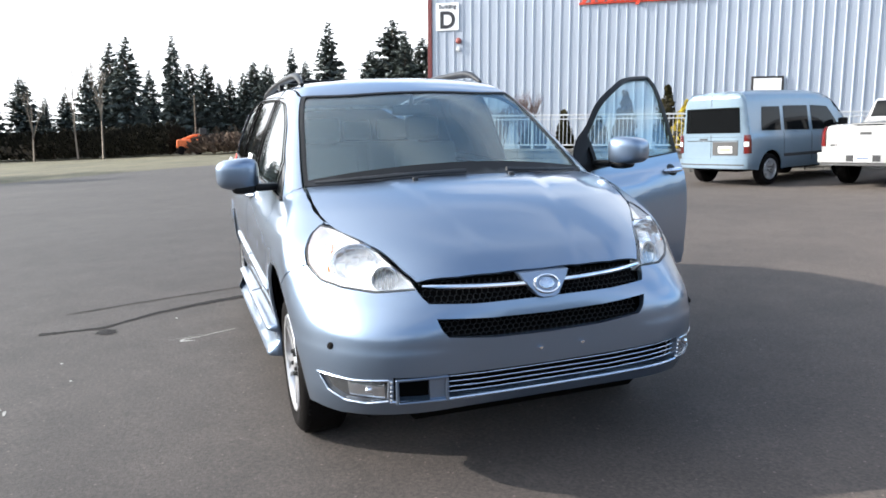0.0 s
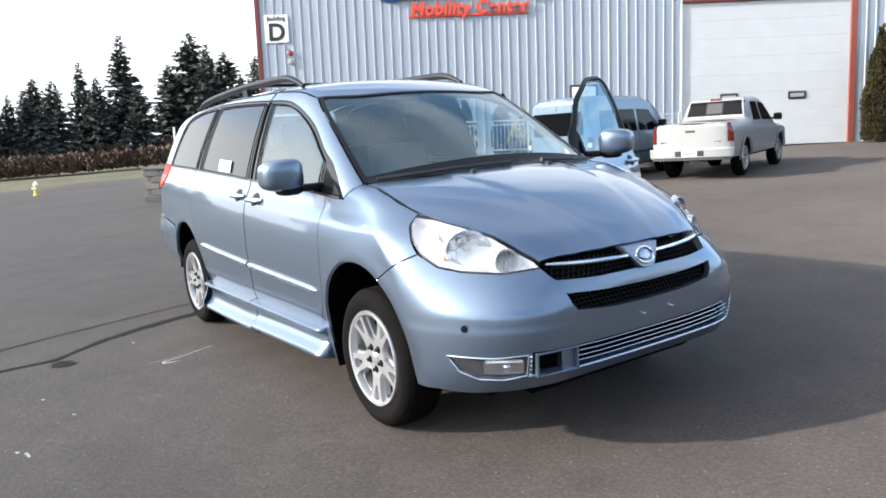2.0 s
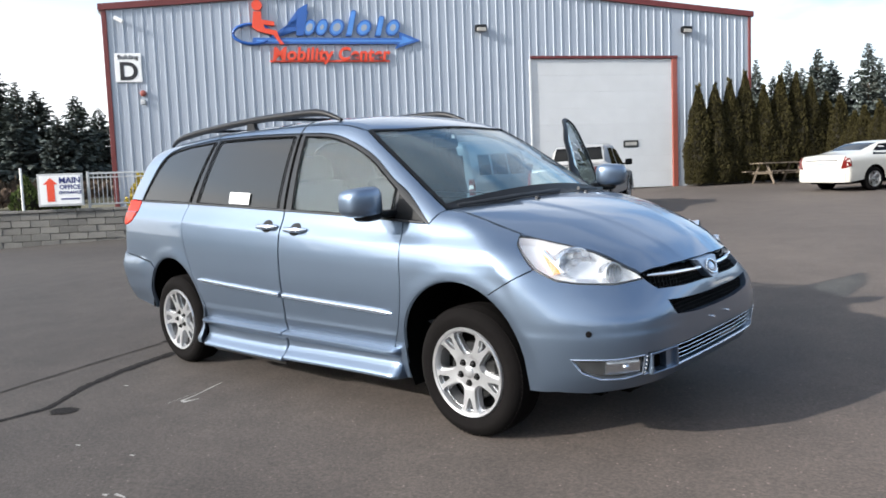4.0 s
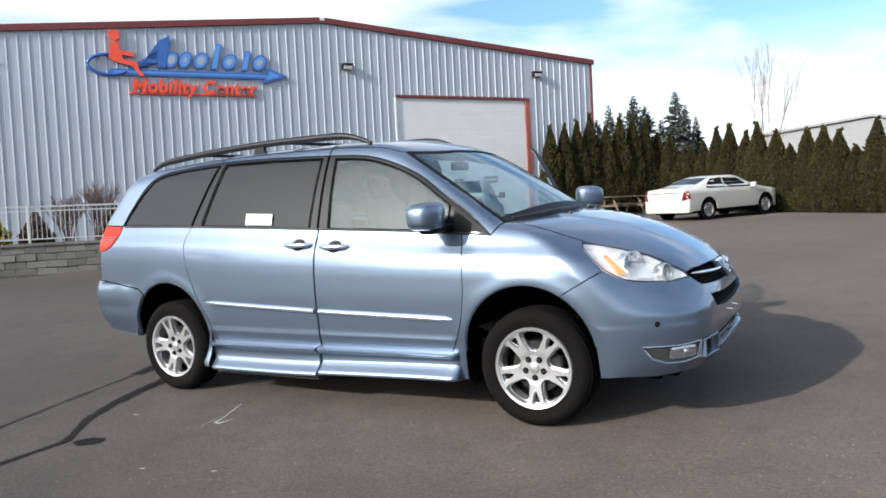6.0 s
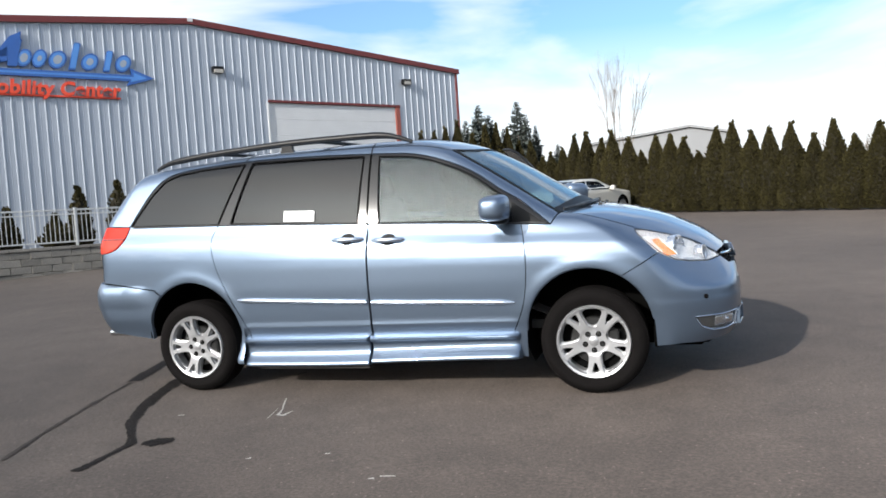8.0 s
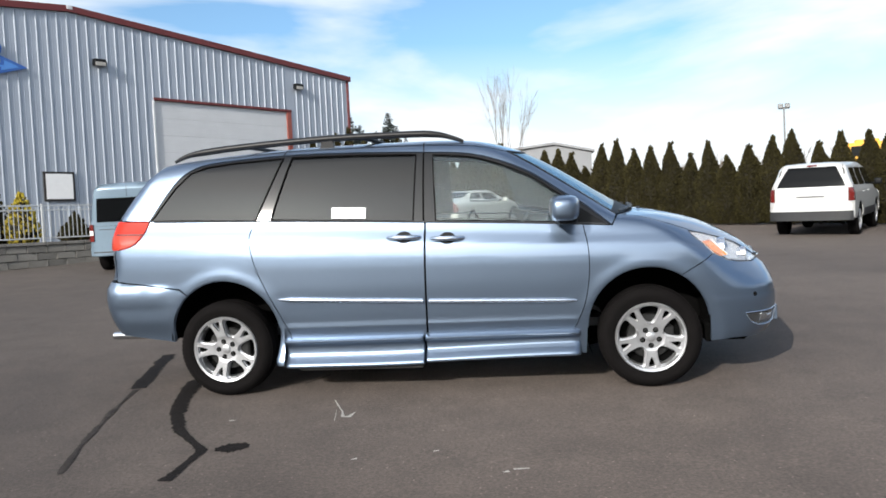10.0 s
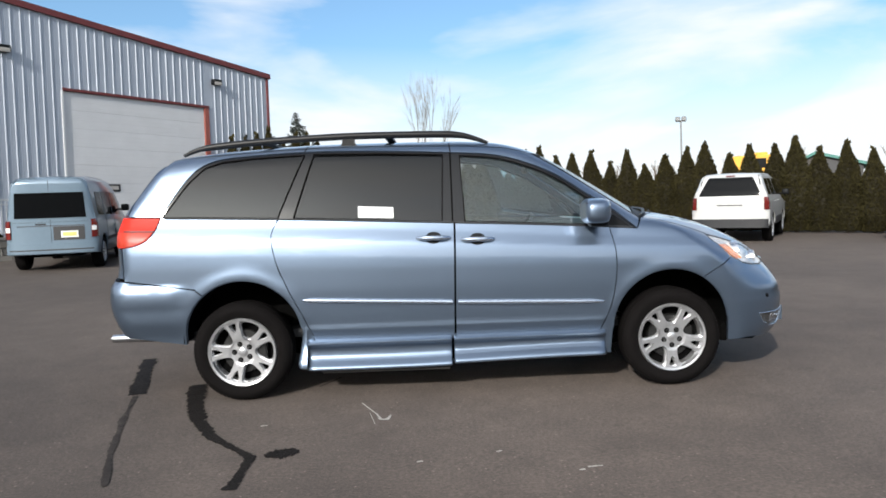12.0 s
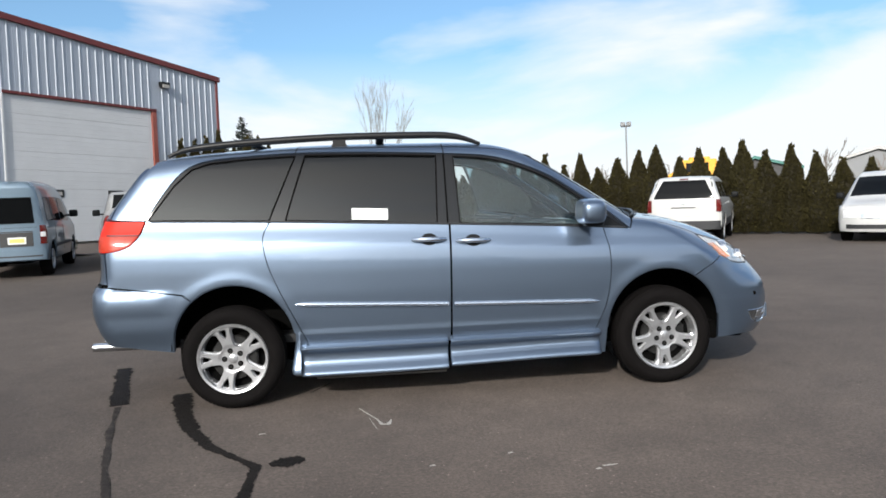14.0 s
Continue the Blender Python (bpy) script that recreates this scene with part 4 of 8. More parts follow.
    ws_r = [(float(p[0]), float(p[1])) for p in pillar_top]
    ws_low = smooth_line([(ws_r[-1][0], ws_r[-1][1]), (1.46, -0.5), (1.50, 0.0), (1.46, 0.5), (ws_r[-1][0], -ws_r[-1][1])], 0.06)
    ws_high = smooth_line([(ws_r[0][0], -ws_r[0][1]), (0.665, 0.4), (0.69, 0.0), (0.665, -0.4), (ws_r[0][0], ws_r[0][1])], 0.06)
    ws_all = ws_r + ws_low[1:-1] + [(x, -y) for x, y in ws_r[::-1]] + ws_high[1:-1]
    panel("windscreen", VAN.top, VAN.normal, ws_all, M["glass_clear"], van, thick=0.005, lift=-0.004, gap=0.002)
    inner = [(min(float(x), 1.375 - 0.16 * float(y) ** 2), float(y)) for x, y in shrink(dense(ws_all, 0.05), 0.024)]
    panel("windscreen_band", VAN.top, VAN.normal, ws_all, M["plastic_satin"], van, holes=[inner], thick=0.004, lift=0.0015, gap=0.002, label="black edge band of the windscreen")
    roof_out = [(x, -0.662) for x in np.linspace(-1.98, 0.56, 20)] + ws_high[::-1] + [(x, 0.662) for x in np.linspace(0.56, -1.98, 20)] + [(-2.03, 0.56), (-2.085, 0.3), (-2.10, 0), (-2.085, -0.3), (-2.03, -0.56)]
    panel("roof", VAN.top, VAN.normal, roof_out, P, van, gap=0.002, step=0.07)
    # joints of the door frames across the band above the windows
    for a, b, c, d in (((-0.012, 1.692), (-0.004, 1.692), (-0.012, 1.772), (-0.020, 1.772)), ((-1.046, 1.732), (-1.038, 1.732), (-1.020, 1.786), (-1.028, 1.786))):
        panel("door_joint", S, VAN.normal, [a, b, c, d], M["plastic_satin"], van, lift=0.0015, thick=0.003, gap=0.0, step=0.02)
    return van, o


van, van_o = build_van()


def ang(x, y):
    return math.atan2(y, x - 1.2)


def rang(x, y):
    return math.atan2(y, -1.2 - x)


def side_ang(pts, fn=ang):
    """Side-view points as angle and height round the nose or tail (right side)."""
    p = VAN.side(np.array(pts))
    return [(fn(a[0], a[1]), float(a[2])) for a in p]


def nose_pts(pts):
    """Points by half-breadth and height on the nose, as angle and height (right side)."""
    out = []
    for y, z in pts:
        x = float(nose_x(z) - 0.5 * (y / 0.985) ** nose_n(z) - 0.03 * (y / 0.985) ** 2)
        out.append((ang(x, -y), z))
    return out


def flip(pts):
    return [(-a, z) for a, z in pts[::-1]]


SC = (1.15, 1)
LAMP = [(1.79, 0.800, 1.055), (1.87, 0.752, 1.042), (1.99, 0.682, 1.006), (2.11, 0.617, 0.962), (2.228, 0.562, 0.893), (2.290, 0.532, 0.858), (2.318, 0.520, 0.828),
        (2.24, 0.665, 0.815), (2.12, 0.785, 0.829), (2.03, 0.850, 0.850), (1.94, 0.885, 0.905), (1.865, 0.876, 0.975), (1.815, 0.845, 1.022)]


def ellipse(cx, cz, a, b, n=24):
    return [(cx + a * math.cos(2 * math.pi * k / n), cz + b * math.sin(2 * math.pi * k / n)) for k in range(n)]


def on_nose(y, z, out=0.0):
    p = VAN.front(np.array(nose_pts([(abs(y), z)])))
    n = VAN.normal(p)
    q = p[0] + n[0] * out
    return Vector((q[0], q[1] if y < 0 else -q[1], q[2])), Vector((n[0][0], n[0][1] if y < 0 else -n[0][1], n[0][2]))


def build_van_front(van):
    P = M["paint_blue"]
    F = lambda uv: VAN.front(uv)
    lamp = [(ang(x, -y), z) for x, y, z in LAMP]
    lamp_low = lamp[6:11]
    right = side_ang([(1.897, 0.312)]) + side_ang(FRONT_ARCH[15:-1][::-1]) + side_ang(SEAM[1:]) + lamp_low[:-1][::-1]
    grille_low = nose_pts([(0.502, 0.800), (0.485, 0.780), (0.30, 0.772), (0.13, 0.772)])
    low = nose_pts([(0.0, 0.345), (0.3, 0.343), (0.6, 0.336), (0.82, 0.318)]) + side_ang([(2.05, 0.325)])
    outline = right + grille_low + flip(grille_low) + flip(right) + flip(low[1:]) + low
    mid_hole = nose_pts([(0.0, 0.707), (0.25, 0.711), (0.47, 0.724), (0.455, 0.68), (0.43, 0.650), (0.24, 0.630), (0.0, 0.625)])
    mid_hole = mid_hole + flip(mid_hole[1:-1])
    low_hole = nose_pts([(0.0, 0.496), (0.3, 0.499), (0.648, 0.506), (0.645, 0.405), (0.3, 0.402), (0.0, 0.400)])
    low_hole = low_hole + flip(low_hole[1:-1])
    fog = nose_pts([(0.665, 0.496), (0.78, 0.488), (0.898, 0.492), (0.868, 0.425), (0.815, 0.393), (0.74, 0.390), (0.665, 0.406)])
    bumper = panel("front_bumper", F, VAN.normal, outline, P, van, holes=[mid_hole, low_hole, fog, flip(fog)], scale=SC, step=0.022, thick=0.03)

    # near-black sheet that stands for the shade behind the openings
    mouth = nose_pts([(0.0, 0.89), (0.30, 0.89), (0.50, 0.87), (0.56, 0.80), (0.66, 0.60), (0.66, 0.38), (0.3, 0.37), (0.0, 0.37)])
    panel("grille_backing", F, VAN.normal, mouth + flip(mouth[1:-1]), M["under"], van, scale=SC, lift=-0.055, thick=0.01, step=0.05)
    # honeycomb of the upper and middle grille
    bm = bmesh.new()
    for z0, z1, yw in ((0.775, 0.875, 0.50), (0.635, 0.72, 0.45)):
        k = 0
        z = z0
        while z < z1:
            for i in range(int(2 * yw / 0.026)):
                y = -yw + 0.026 * (i + (0.5 if k % 2 else 0))
                if True:
                    q, n = on_nose(y if abs(y) > 1e-4 else -1e-4, z, -0.028)
                    for a in (90, 210, 330):
                        t = Vector((0, math.cos(radians(a)), math.sin(radians(a)))) * 0.0135
                        rod(bm, q, q + t, 0.0026, sides=4, caps=False)
            z += 0.0205
            k += 1
    part("grille_mesh", bm, M["plastic_satin"], van, "black honeycomb grille")
    # chrome bar on either side of the badge
    for sg in (-1, 1):
        bm = bmesh.new()
        pts = []
        for y in np.linspace(0.075, 0.495, 12):
            q, n = on_nose(sg * y, 0.824 + 0.012 * (y / 0.47) ** 2, 0.004)
            pts.append(q)
        tube(bm, pts, [0.010] * 9 + [0.009, 0.008, 0.005], 8, flat=0.9)
        part("grille_bar", bm, M["chrome"], van, "chrome grille bar", smooth=True)
    # badge: a shield in body colour with a plain oval
    bm = bmesh.new()
    sh = [(-0.115, 0.868), (0.115, 0.868), (0.100, 0.842), (0.050, 0.778), (0.028, 0.768), (-0.028, 0.768), (-0.050, 0.778), (-0.100, 0.842)]
    rings = []
    for d, s in ((-0.03, 1.0), (0.012, 1.0), (0.018, 0.93)):
        ring = []
        for y, z in sh:
            q, _ = on_nose(-1e-4, 0.82)
            ring.append(bm.verts.new((q.x + d - 0.45 * (z - 0.82), y * s, 0.82 + (z - 0.82) * s)))
        rings.append(ring)
    for a, b in zip(rings, rings[1:]):
        for k in range(len(sh)):
            bm.faces.new((a[k], a[(k + 1) % len(sh)], b[(k + 1) % len(sh)], b[k]))
    bm.faces.new(rings[-1])
    badge = part("badge", bm, P, van, "shield-shaped badge")
    bm = bmesh.new()
    q, _ = on_nose(-1e-4, 0.82)
    tilt = Matrix.Translation((q.x + 0.021, 0, 0.822)) @ Matrix.Rotation(radians(-24), 4, "Y")
    for a, b in ((0.054, 0.037),):
        loop = [tilt @ Vector((0, a * math.cos(t), (b if a > 0.05 else b) * math.sin(t) + (0.018 if b < 0.02 else 0))) for t in np.linspace(0, 2 * math.pi, 25)]
        tube(bm, loop, 0.0055 if a > 0.05 else 0.004, 6)
    part("badge_oval", bm, M["chrome"], badge, "plain chrome oval")
    bm = bmesh.new()
    bmesh.ops.create_uvsphere(bm, u_segments=20, v_segments=10, radius=1.0, matrix=tilt @ Matrix.Diagonal((0.005, 0.034, 0.026, 1)))
    part("badge_centre", bm, M["paint_trim"], badge, "plain bright centre", smooth=True)
    # four bright bars of the lower grille
    for i, z in enumerate((0.418, 0.440, 0.462, 0.484)):
        bm = bmesh.new()
        pts = [on_nose(y if abs(y) > 1e-4 else 1e-4, z + 0.012 * max(0.0, abs(y) - 0.3) / 0.3, -0.012)[0] for y in np.linspace(-0.435, 0.645, 26)]
        tube(bm, pts, 0.0024, 6)
        part("lower_bar", bm, M["paint_trim"], van, "bright lower grille bar")
    bm = bmesh.new()
    pts = [on_nose(y if abs(y) > 1e-4 else 1e-4, 0.396 + 0.006 * max(0, abs(y) - 0.3) / 0.3, 0.002)[0] for y in np.linspace(-0.66, 0.65, 30)]
    tube(bm, pts, 0.006, 6)
    part("lower_edge", bm, M["paint_trim"], van)
    # distance sensor box beside the lower grille
    bm = bmesh.new()
    qa, _ = on_nose(-0.54, 0.448)
    m = Matrix.Translation(qa) @ Matrix.Rotation(radians(-9), 4, "Z")
    for x0, x1, y0, y1, z0, z1 in ((-0.05, 0.008, -0.105, -0.092, -0.05, 0.05), (-0.05, 0.008, 0.092, 0.105, -0.05, 0.05), (-0.05, 0.008, -0.105, 0.105, 0.042, 0.052), (-0.05, 0.008, -0.105, 0.105, -0.052, -0.042)):
        box(bm, x0, x1, y0, y1, z0, z1, 0.003, 1, m)
    pod = part("sensor_box", bm, P, van, "framed square sensor box")
    bm = bmesh.new()
    box(bm, -0.055, -0.05, -0.095, 0.03, -0.045, 0.045, m=m)
    part("sensor_window", bm, M["under"], pod)
    bm = bmesh.new()
    vs = box(bm, -0.05, -0.012, 0.03, 0.094, -0.044, 0.044, m=m)
    part("sensor_cheek", bm, P, pod)
    # fog lamps
    for sg in (False, True):
        inner = [(a * 1.0, z) for a, z in fog]
        house = panel("fog_lamp", F, VAN.normal, inner, M["lug"], van, scale=SC, lift=-0.035, thick=0.01, step=0.03, gap=-0.012, mirror=sg, label="clear fog lamp in a silver surround")
        panel("lens", F, VAN.normal, fog, M["lens_fog"], house, scale=SC, lift=-0.006, thick=0.003, step=0.03, gap=0.002, mirror=sg)
        bm = bmesh.new()
        ysg = 1 if sg else -1
        q, n = on_nose(ysg * 0.755, 0.443, -0.028)
        mm = Matrix.Translation(q) @ n.to_track_quat("X", "Z").to_matrix().to_4x4()
        box(bm, -0.005, 0.014, -0.078, 0.092, -0.034, 0.032, 0.012, 2, mm)
        bmesh.ops.create_uvsphere(bm, u_segments=12, v_segments=8, radius=0.018, matrix=mm @ Matrix.Translation((0.012, 0.02, 0)))
        part("bulb_unit", bm, M["chrome"], house)
        bm = bmesh.new()
        loop = [np.array(q) for q in VAN.front(np.array(dense(fog, 0.03)))]
        pts = [(p[0], p[1] * (-1 if sg else 1), p[2]) for p in loop]
        tube(bm, pts + pts[:1], 0.0042, 6)
        part("fog_rim", bm, M["paint_trim"], house, "bright rim")
        bm = bmesh.new()
        for k in range(5):
            q, n = on_nose(ysg * 0.655, 0.412 + 0.019 * k, 0.002)
            bmesh.ops.create_uvsphere(bm, u_segments=8, v_segments=6, radius=0.006, matrix=Matrix.Translation(q))
        part("rib_dots", bm, M["chrome"], house)
    # parking sensors, plate screws
    for y in (-0.855, 0.855):
        q, n = on_nose(y, 0.612, 0.0)
        bm = bmesh.new()
        mm = Matrix.Translation(q) @ n.to_track_quat("Z", "Y").to_matrix().to_4x4()
        bmesh.ops.create_cone(bm, cap_ends=True, segments=16, radius1=0.016, radius2=0.014, depth=0.012, matrix=mm)
        bmesh.ops.create_cone(bm, cap_ends=True, segments=12, radius1=0.008, radius2=0.007, depth=0.018, matrix=mm)
        part("parking_sensor", bm, M["rubber"], van)
    for y in (-0.045, 0.145):
        q, n = on_nose(y, 0.566, 0.004)
        bm = bmesh.new()
        rod(bm, q - n * 0.012, q + n * 0.012, 0.006, sides=8)
        rod(bm, q + n * 0.004 + Vector((0, -0.012, 0.0)), q + n * 0.004 + Vector((0, 0.012, 0)), 0.003, sides=6)
        part("plate_screw", bm, M["chrome"], van)
    # headlamps
    for sg in (False, True):
        hl = panel("headlamp", F, VAN.normal, lamp, M["reflector"], van, scale=SC, lift=-0.050, thick=0.012, step=0.03, gap=0.003, mirror=sg, label="large clear headlamp with an amber corner")
        panel("lens", F, VAN.normal, lamp, M["lens"], hl, scale=SC, lift=-0.001, thick=0.003, step=0.03, gap=0.001, mirror=sg)
        ysg = 1 if sg else -1
        for y, z, rr, nm in (((2.065, 0.722, 0.925), None, 0.074, "main_beam"), ((2.215, 0.632, 0.868), None, 0.053, "dip_beam")):
            q = Vector((y[0] - 0.03, ysg * (y[1] - 0.02), y[2] - 0.01))
            aim = Vector((1, 0.35 * ysg, 0.12)).normalized()
            mm = Matrix.Translation(q) @ aim.to_track_quat("Z", "Y").to_matrix().to_4x4()
            bm = bmesh.new()
            mm = mm @ Matrix.Diagonal((1.32 if nm == "main_beam" else 1.0, 1.0, 1.0, 1.0))
            lathe(bm, [(0.0, -0.024), (rr * 0.45, -0.018), (rr * 0.8, 0.006), (rr * 0.95, 0.026), (rr, 0.030), (rr * 1.05, 0.027), (rr * 1.05, -0.02)], 28, "z", mm)
            unit = part(nm, from_bm(nm, bm, True, 40), M["bowl"], hl, "round silver reflector")
            if nm == "main_beam":
                # stepped facets of the bowl, and the cap before the bulb
                for i, (fx, fy, ex, ey, ax, ay) in enumerate(((-0.62, 0.28, 0.20, 0.30, 14, 26), (-0.62, -0.32, 0.20, 0.24, -16, 20), (-0.16, 0.55, 0.22, 0.24, 24, 6), (-0.12, -0.52, 0.24, 0.20, -22, -8),
                                                              (0.34, 0.50, 0.24, 0.26, 18, -14), (0.40, -0.42, 0.22, 0.26, -14, -22), (0.68, 0.06, 0.16, 0.30, 4, -28))):
                    bm = bmesh.new()
                    tilt = Matrix.Rotation(radians(ax), 4, "X") @ Matrix.Rotation(radians(ay), 4, "Y")
                    box(bm, -ex * rr, ex * rr, -ey * rr, ey * rr, -0.003, 0.003, 0.002, 1, mm @ Matrix.Translation((fx * rr, fy * rr, 0.004)) @ tilt)
                    part("facet", bm, M["bowl"], unit)
                bm = bmesh.new()
                lathe(bm, [(0.0, 0.030), (0.010, 0.028), (0.015, 0.018), (0.014, -0.01), (0.0, -0.01)], 16, "z", mm)
                part("bulb_shield", bm, M["alloy"], unit)
            else:
                for i in range(-2, 3):
                    bm = bmesh.new()
                    e = rr * 0.86 * math.sqrt(1 - (i / 2.9) ** 2)
                    box(bm, i * rr * 0.33 - 0.006, i * rr * 0.33 + 0.006, -e, e, -0.003, 0.003, 0.002, 1, mm @ Matrix.Translation((0, 0, 0.010)) @ Matrix.Rotation(radians(-9 * i), 4, "Y"))
                    part("facet", bm, M["bowl"], unit)
                bm = bmesh.new()
                lathe(bm, [(rr * 0.86, 0.030), (rr * 1.0, 0.030), (rr * 1.0, 0.036), (rr * 0.86, 0.036), (rr * 0.86, 0.030)], 24, "z", mm)
                part("lens_ring", bm, M["alloy"], unit)
        bm = bmesh.new()
        face = [(1.893, 0.974), (1.936, 0.984), (2.040, 0.882), (1.982, 0.868)]
        rings = [[bm.verts.new((x, ysg * (0.756 - dy + 0.46 * (x - 1.893)), z)) for x, z in face] for dy in (0.0, 0.006)]
        bm.faces.new(rings[0])
        bm.faces.new(rings[1][::-1])
        for k in range(4):
            bm.faces.new((rings[0][k], rings[0][(k + 1) % 4], rings[1][(k + 1) % 4], rings[1][k]))
        part("amber_reflector", bm, M["amber"], hl, "amber side reflector")
        bm = bmesh.new()
        fin = []
        for (x, z), k in (((1.938, 0.985), 0), ((2.044, 0.881), 0), ((2.044, 0.881), 1), ((1.938, 0.985), 1)):
            fin.append((x, ysg * (0.802 + 0.022 * k - 0.10 * (x - 1.893)), z))
        rings = [[bm.verts.new((x + d, y, z + d)) for x, y, z in fin] for d in (0.0, 0.005)]
        bm.faces.new(rings[0])
        bm.faces.new(rings[1][::-1])
        for k in range(4):
            bm.faces.new((rings[0][k], rings[0][(k + 1) % 4], rings[1][(k + 1) % 4], rings[1][k]))
        part("lamp_bezel", bm, M["reflector"], hl)
        grid_p = [(ang(x, -y), z) for x, y, z in ((2.19, 0.69, 0.83), (2.10, 0.78, 0.842), (2.10, 0.765, 0.866), (2.17, 0.70, 0.856))]
        panel("turn_grid", F, VAN.normal, grid_p, M["alloy"], hl, scale=SC, lift=-0.03, thick=0.006, step=0.02, gap=0.001, mirror=sg)
        bm = bmesh.new()
        loop = VAN.front(np.array(dense([(a, z) for a, z in shrink(np.array(lamp) * SC, 0.004) / np.array(SC)], 0.03)))
        pts = [(p[0], p[1] * (-1 if sg else 1), p[2]) for p in loop]
        tube(bm, pts + pts[:1], 0.0025, 5)
        part("lamp_seal", bm, M["plastic_dark"], hl)
        nn = VAN.normal(loop)
        sy = -1 if sg else 1
        outer, inner = loop - nn * 0.006, loop - nn * 0.054
        verts = [(q[0], q[1] * sy, q[2]) for q in np.r_[outer, inner]]
        n = len(loop)
        part("lamp_wall", mesh_of("lamp_wall", verts, [(i, (i + 1) % n, n + (i + 1) % n, n + i) for i in range(n)], True), M["reflector"], hl)
    return bumper


def build_van_rest(van):
    P = M["paint_blue"]
    S = lambda uv: VAN.side(uv)
    R = lambda uv: VAN.rear(uv)
    # added near-black shell that closes the joints between panels and darkens them
    inner = [(1.06, 0.28)] + FRONT_ARCH[1:16] + [(1.88, 0.90), (1.78, 1.02), (1.30, 1.10), (-2.05, 1.27), (-2.25, 1.08), (-2.25, 0.85), (-1.86, 0.78)] + REAR_ARCH[4:] + [(-1.06, 0.28)]
    mirrored("inner_body", S, inner, M["under"], van, lift=-0.028, thick=0.01, step=0.09, gap=0.0)
    # rear bumper, hatch, lamps
    edge_r = side_ang([(-2.22, 0.462), (-2.05, 0.432), (-1.885, 0.41)] + REAR_ARCH[1:7] + [(-1.80, 0.797), (-2.05, 0.835), (-2.285, 0.868)], rang)
    across = [(rang(-2.50, -0.6), 0.875)]
    below = [(rang(-2.46, -0.5), 0.49), (rang(-2.42, -0.75), 0.485)]
    rb = edge_r + across + [(0, 0.88)] + flip(across) + flip(edge_r) + flip(below) + [(0, 0.49)] + below
    panel("rear_bumper", R, VAN.normal, rb, P, van, scale=SC, lift=0.005, thick=0.03, step=0.045)
    tl = side_ang(smooth_line([(-2.033, 1.296), (-2.068, 1.208), (-2.123, 1.143), (-2.202, 1.110), (-2.29, 1.098)], 0.02), rang) + [(rang(-2.42, -0.72), 1.10), (rang(-2.38, -0.74), 1.31)] + side_ang([(-2.262, 1.306)], rang)
    for sg in (False, True):
        lamp = panel("tail_lamp", R, VAN.normal, tl, M["lamp_bright"], van, scale=SC, lift=0.004, thick=0.03, step=0.03, mirror=sg, label="red wrap-round tail lamp")
        low = side_ang(smooth_line([(-2.076, 1.202), (-2.128, 1.147), (-2.204, 1.115), (-2.29, 1.103)], 0.02), rang) + [(rang(-2.42, -0.72), 1.105), (rang(-2.40, -0.73), 1.205)] + side_ang([(-2.28, 1.207)], rang)
        panel("lower_lens", R, VAN.normal, low, M["lamp_deep"], lamp, scale=SC, lift=0.007, thick=0.004, step=0.03, mirror=sg, label="deeper red lower half")
        rib = side_ang([(-2.074, 1.200), (-2.072, 1.210), (-2.28, 1.216), (-2.28, 1.206)], rang)
        panel("lamp_rib", R, VAN.normal, rib, M["lamp_red"], lamp, scale=SC, lift=0.0085, thick=0.004, step=0.02, gap=0.0, mirror=sg)
    hy = lambda y, z: (rang(float(tail_x(z)) + 0.17 * (y / 0.9) ** 2.6, -y), z)
    hatch = side_ang([(-2.285, 0.888), (-2.296, 1.092)], rang) + [(rang(-2.42, -0.72), 1.094), (rang(-2.38, -0.74), 1.316)] + side_ang([(-2.27, 1.318), (-2.225, 1.42), (-2.105, 1.58)], rang) + [hy(0.56, 1.67)]
    hatch = hatch + flip(hatch)
    glass_r = [hy(0.60, 1.30), hy(0.58, 1.48), hy(0.52, 1.62)]
    glass_r = glass_r + flip(glass_r)
    hp = panel("hatch", R, VAN.normal, hatch, P, van, holes=[glass_r], scale=SC, step=0.07, thick=0.03)
    panel("rear_window", R, VAN.normal, glass_r, M["glass_dark"], hp, scale=SC, step=0.08, lift=-0.006, thick=0.004, gap=-0.004)
    # added near-black sheet behind the joints of the tail
    back = [(rang(-2.05, -0.90), 0.50), (rang(-2.05, -0.90), 1.28), (rang(-2.15, -0.72), 1.60), (rang(-2.05, -0.5), 1.70)]
    panel("inner_tail", R, VAN.normal, back + flip(back), M["under"], van, scale=SC, lift=-0.035, thick=0.01, step=0.09)
    # protective strips along the doors
    for sg in (False, True):
        for a, b in (((-1.065, 0.705), (-0.032, 0.660)), ((0.008, 0.658), (1.02, 0.628))):
            fs = np.linspace(0, 1, 24)
            pts = VAN.side(np.array([(a[0] + (b[0] - a[0]) * f, a[1] + (b[1] - a[1]) * f) for f in fs]))
            rad = [0.018 * min(1.0, 0.25 + 12 * f if a[0] < -1 else 1.0, 0.25 + 12 * (1 - f) if b[0] > 1 else 1.0) for f in fs]
            bm = bmesh.new()
            tube(bm, [(p[0], (p[1] - 0.003) * (-1 if sg else 1), p[2]) for p in pts], rad, 10)
            part("door_strip", bm, M["paint_trim"], van, "bright rubbing strip", smooth=True)
